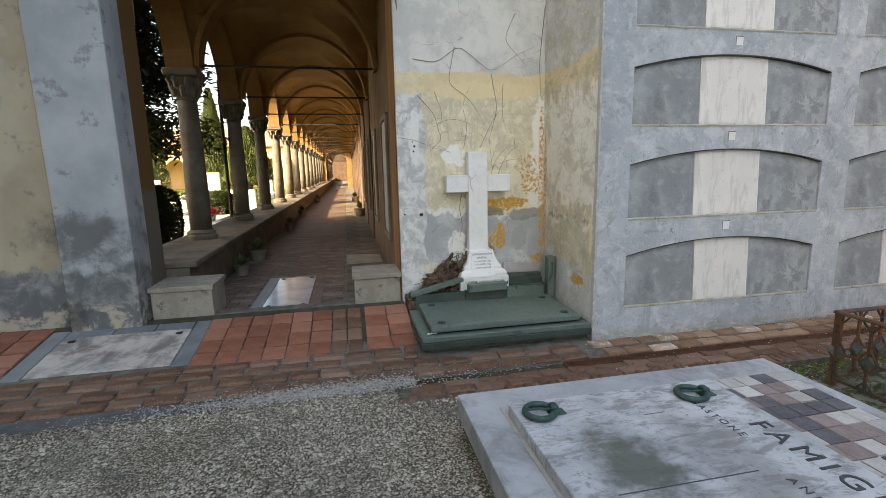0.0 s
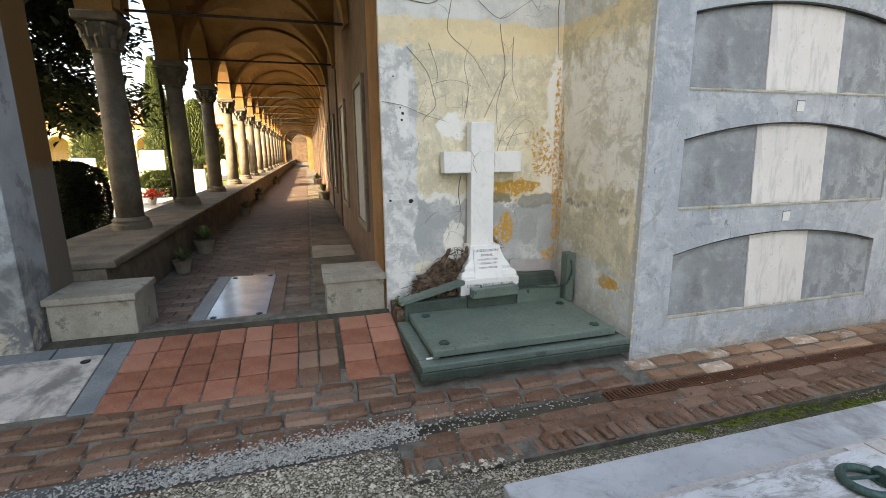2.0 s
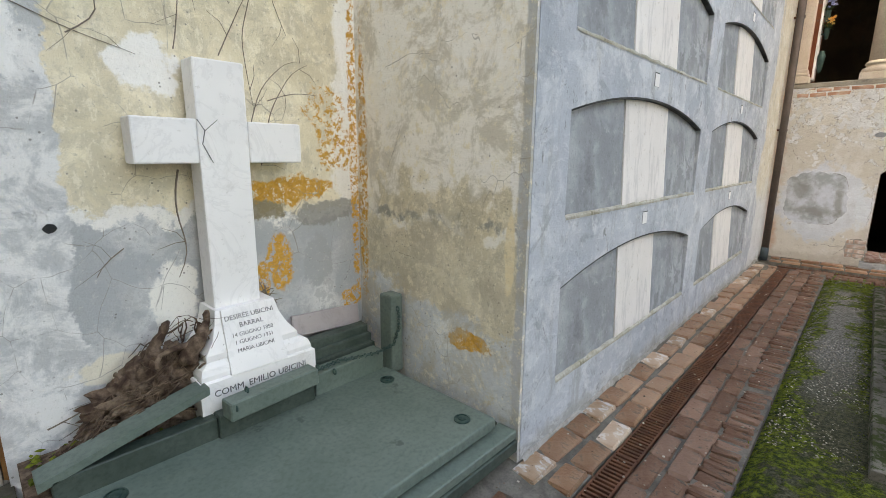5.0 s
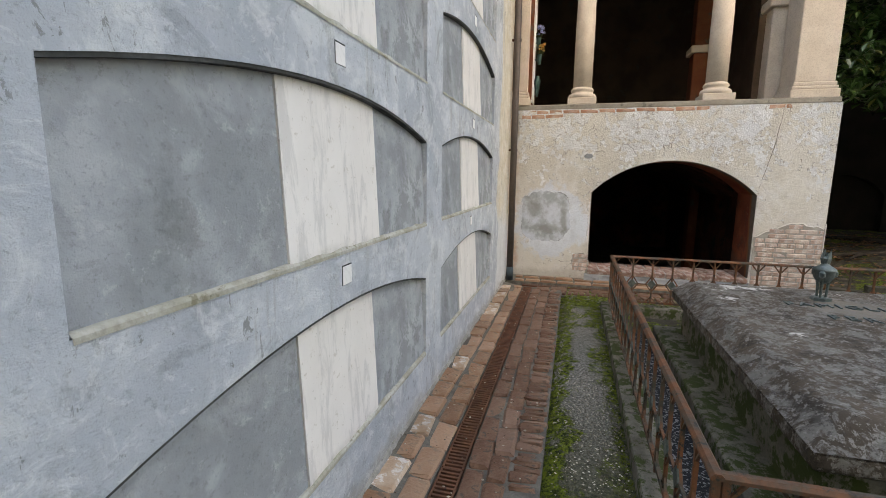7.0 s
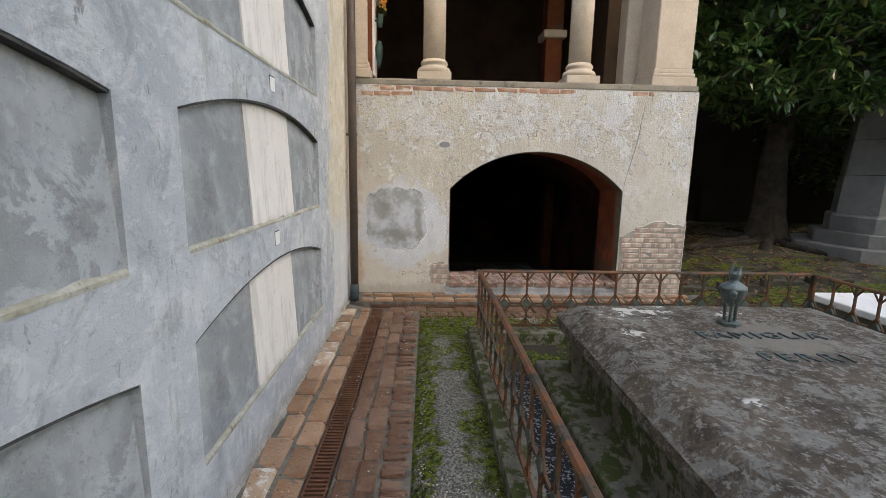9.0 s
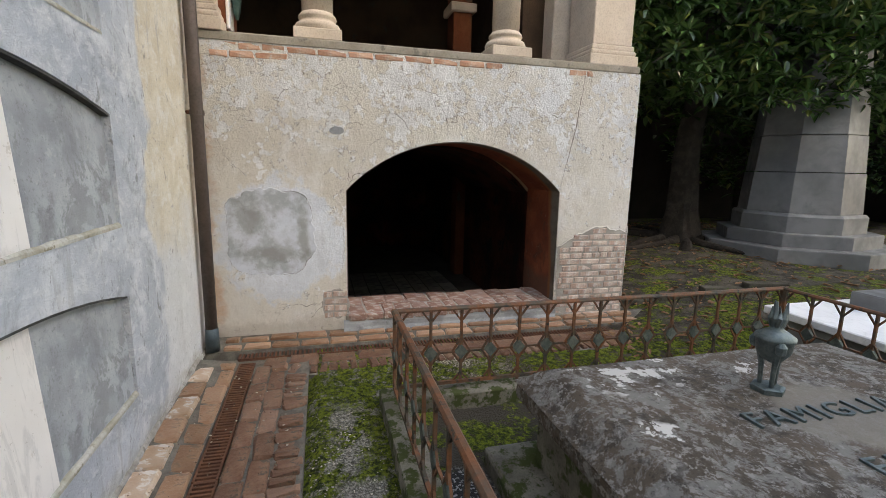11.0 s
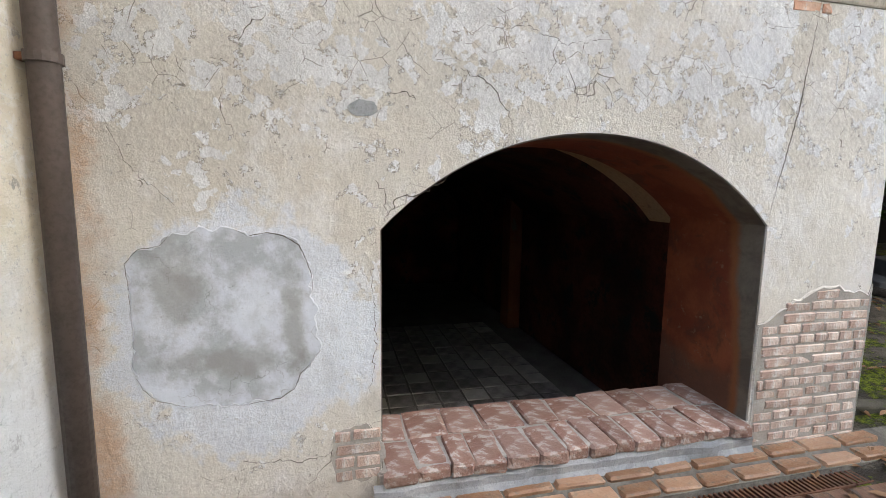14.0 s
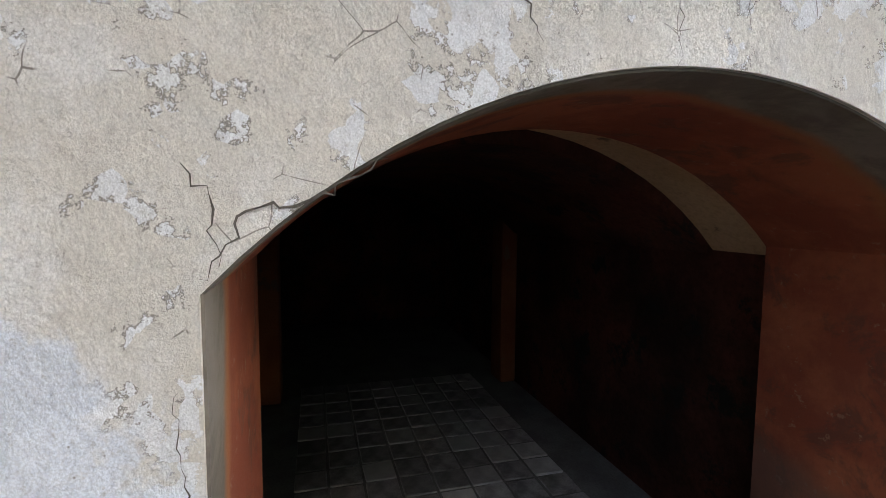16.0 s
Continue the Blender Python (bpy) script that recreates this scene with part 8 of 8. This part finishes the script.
for x, y, h in ((-4.2, 13.2, 0.3), (-4.4, 15.3, 0.5), (-4.0, 18.4, 0.9), (-6.4, 18, 0.6), (-9, 19, 1.0), (-6.5, 23.5, 1.6), (-9.5, 24.5, 1.3), (-13, 26, 1.5), (-5.5, 33, 1.4), (-10, 33, 1.2), (-15, 33, 1.7)):
    garden_tomb(x, y, 1.6, 1.9, h, "pale marble grave with headstone in the garden")
for x, y in ((-3.75, 13.9), (-3.85, 14.3), (-4.6, 13.4)):
    t = thing("flower_bowl", (x, y, 0.22), "red flowers in a white bowl on a grave", "flowers")
    part("bowl", lathe([(0.06, 0.2), (0.10, 0.32), (0.12, 0.42)], x, y, 12), M["white_marble"], t)
    lv = [(Vector((x + random.gauss(0, 0.09), y + random.gauss(0, 0.09), 0.45 + random.gauss(0, 0.05))), Vector((random.uniform(-1, 1), random.uniform(-1, 1), random.uniform(0, 1))).normalized(), 0.06, 0.03) for _ in range(160)]
    leaf_mesh("petals", lv, M["red_flower"], t)
t = thing("black_pole", (-2.62, 13.2, 0.0), "thin black metal pole beside the columns", "pole")
part("pole", tube([(-3.1, 13.3, -0.1), (-3.1, 13.3, 3.9)], 0.04, 8), M["black"], t)

# far arcade of the cemetery
far = thing("arcade_building", (-26, 58, -0.1), "far yellow ochre arcade with tiled roof", "building")
for k in range(16):
    x = -45 + 2.55 * k
    part("bay", arched(bmesh.new(), "y", 56, 56.5, x, x + 2.55, -0.2, 4.6, x + 0.3, x + 2.25, -0.19, 2.3, 0.95), M["far_wall"], far)
part("back_wall", box(-45, -4.2, 60, 60.4, -0.2, 4.6), M["far_wall"], far)
part("roof", prism([(55.4, 4.5), (60.6, 6.9), (60.6, 6.6), (56, 4.4)], "x", -45.5, -4.0), M["roof"], far)
far = thing("arcade_building", (-40, 30, -0.1), "far yellow ochre arcade with tiled roof", "building")
for k in range(16):
    y = 16 + 2.55 * k
    part("bay", arched(bmesh.new(), "x", -40.5, -40, y, y + 2.55, -0.2, 4.6, y + 0.3, y + 2.25, -0.19, 2.3, 0.95), M["far_wall"], far)
part("back_wall", box(-44.4, -44, 16, 57, -0.2, 4.6), M["far_wall"], far)
part("roof", prism([(-39.4, 4.5), (-44.6, 6.9), (-44.6, 6.6), (-40, 4.4)], "y", 15.5, 57), M["roof"], far)
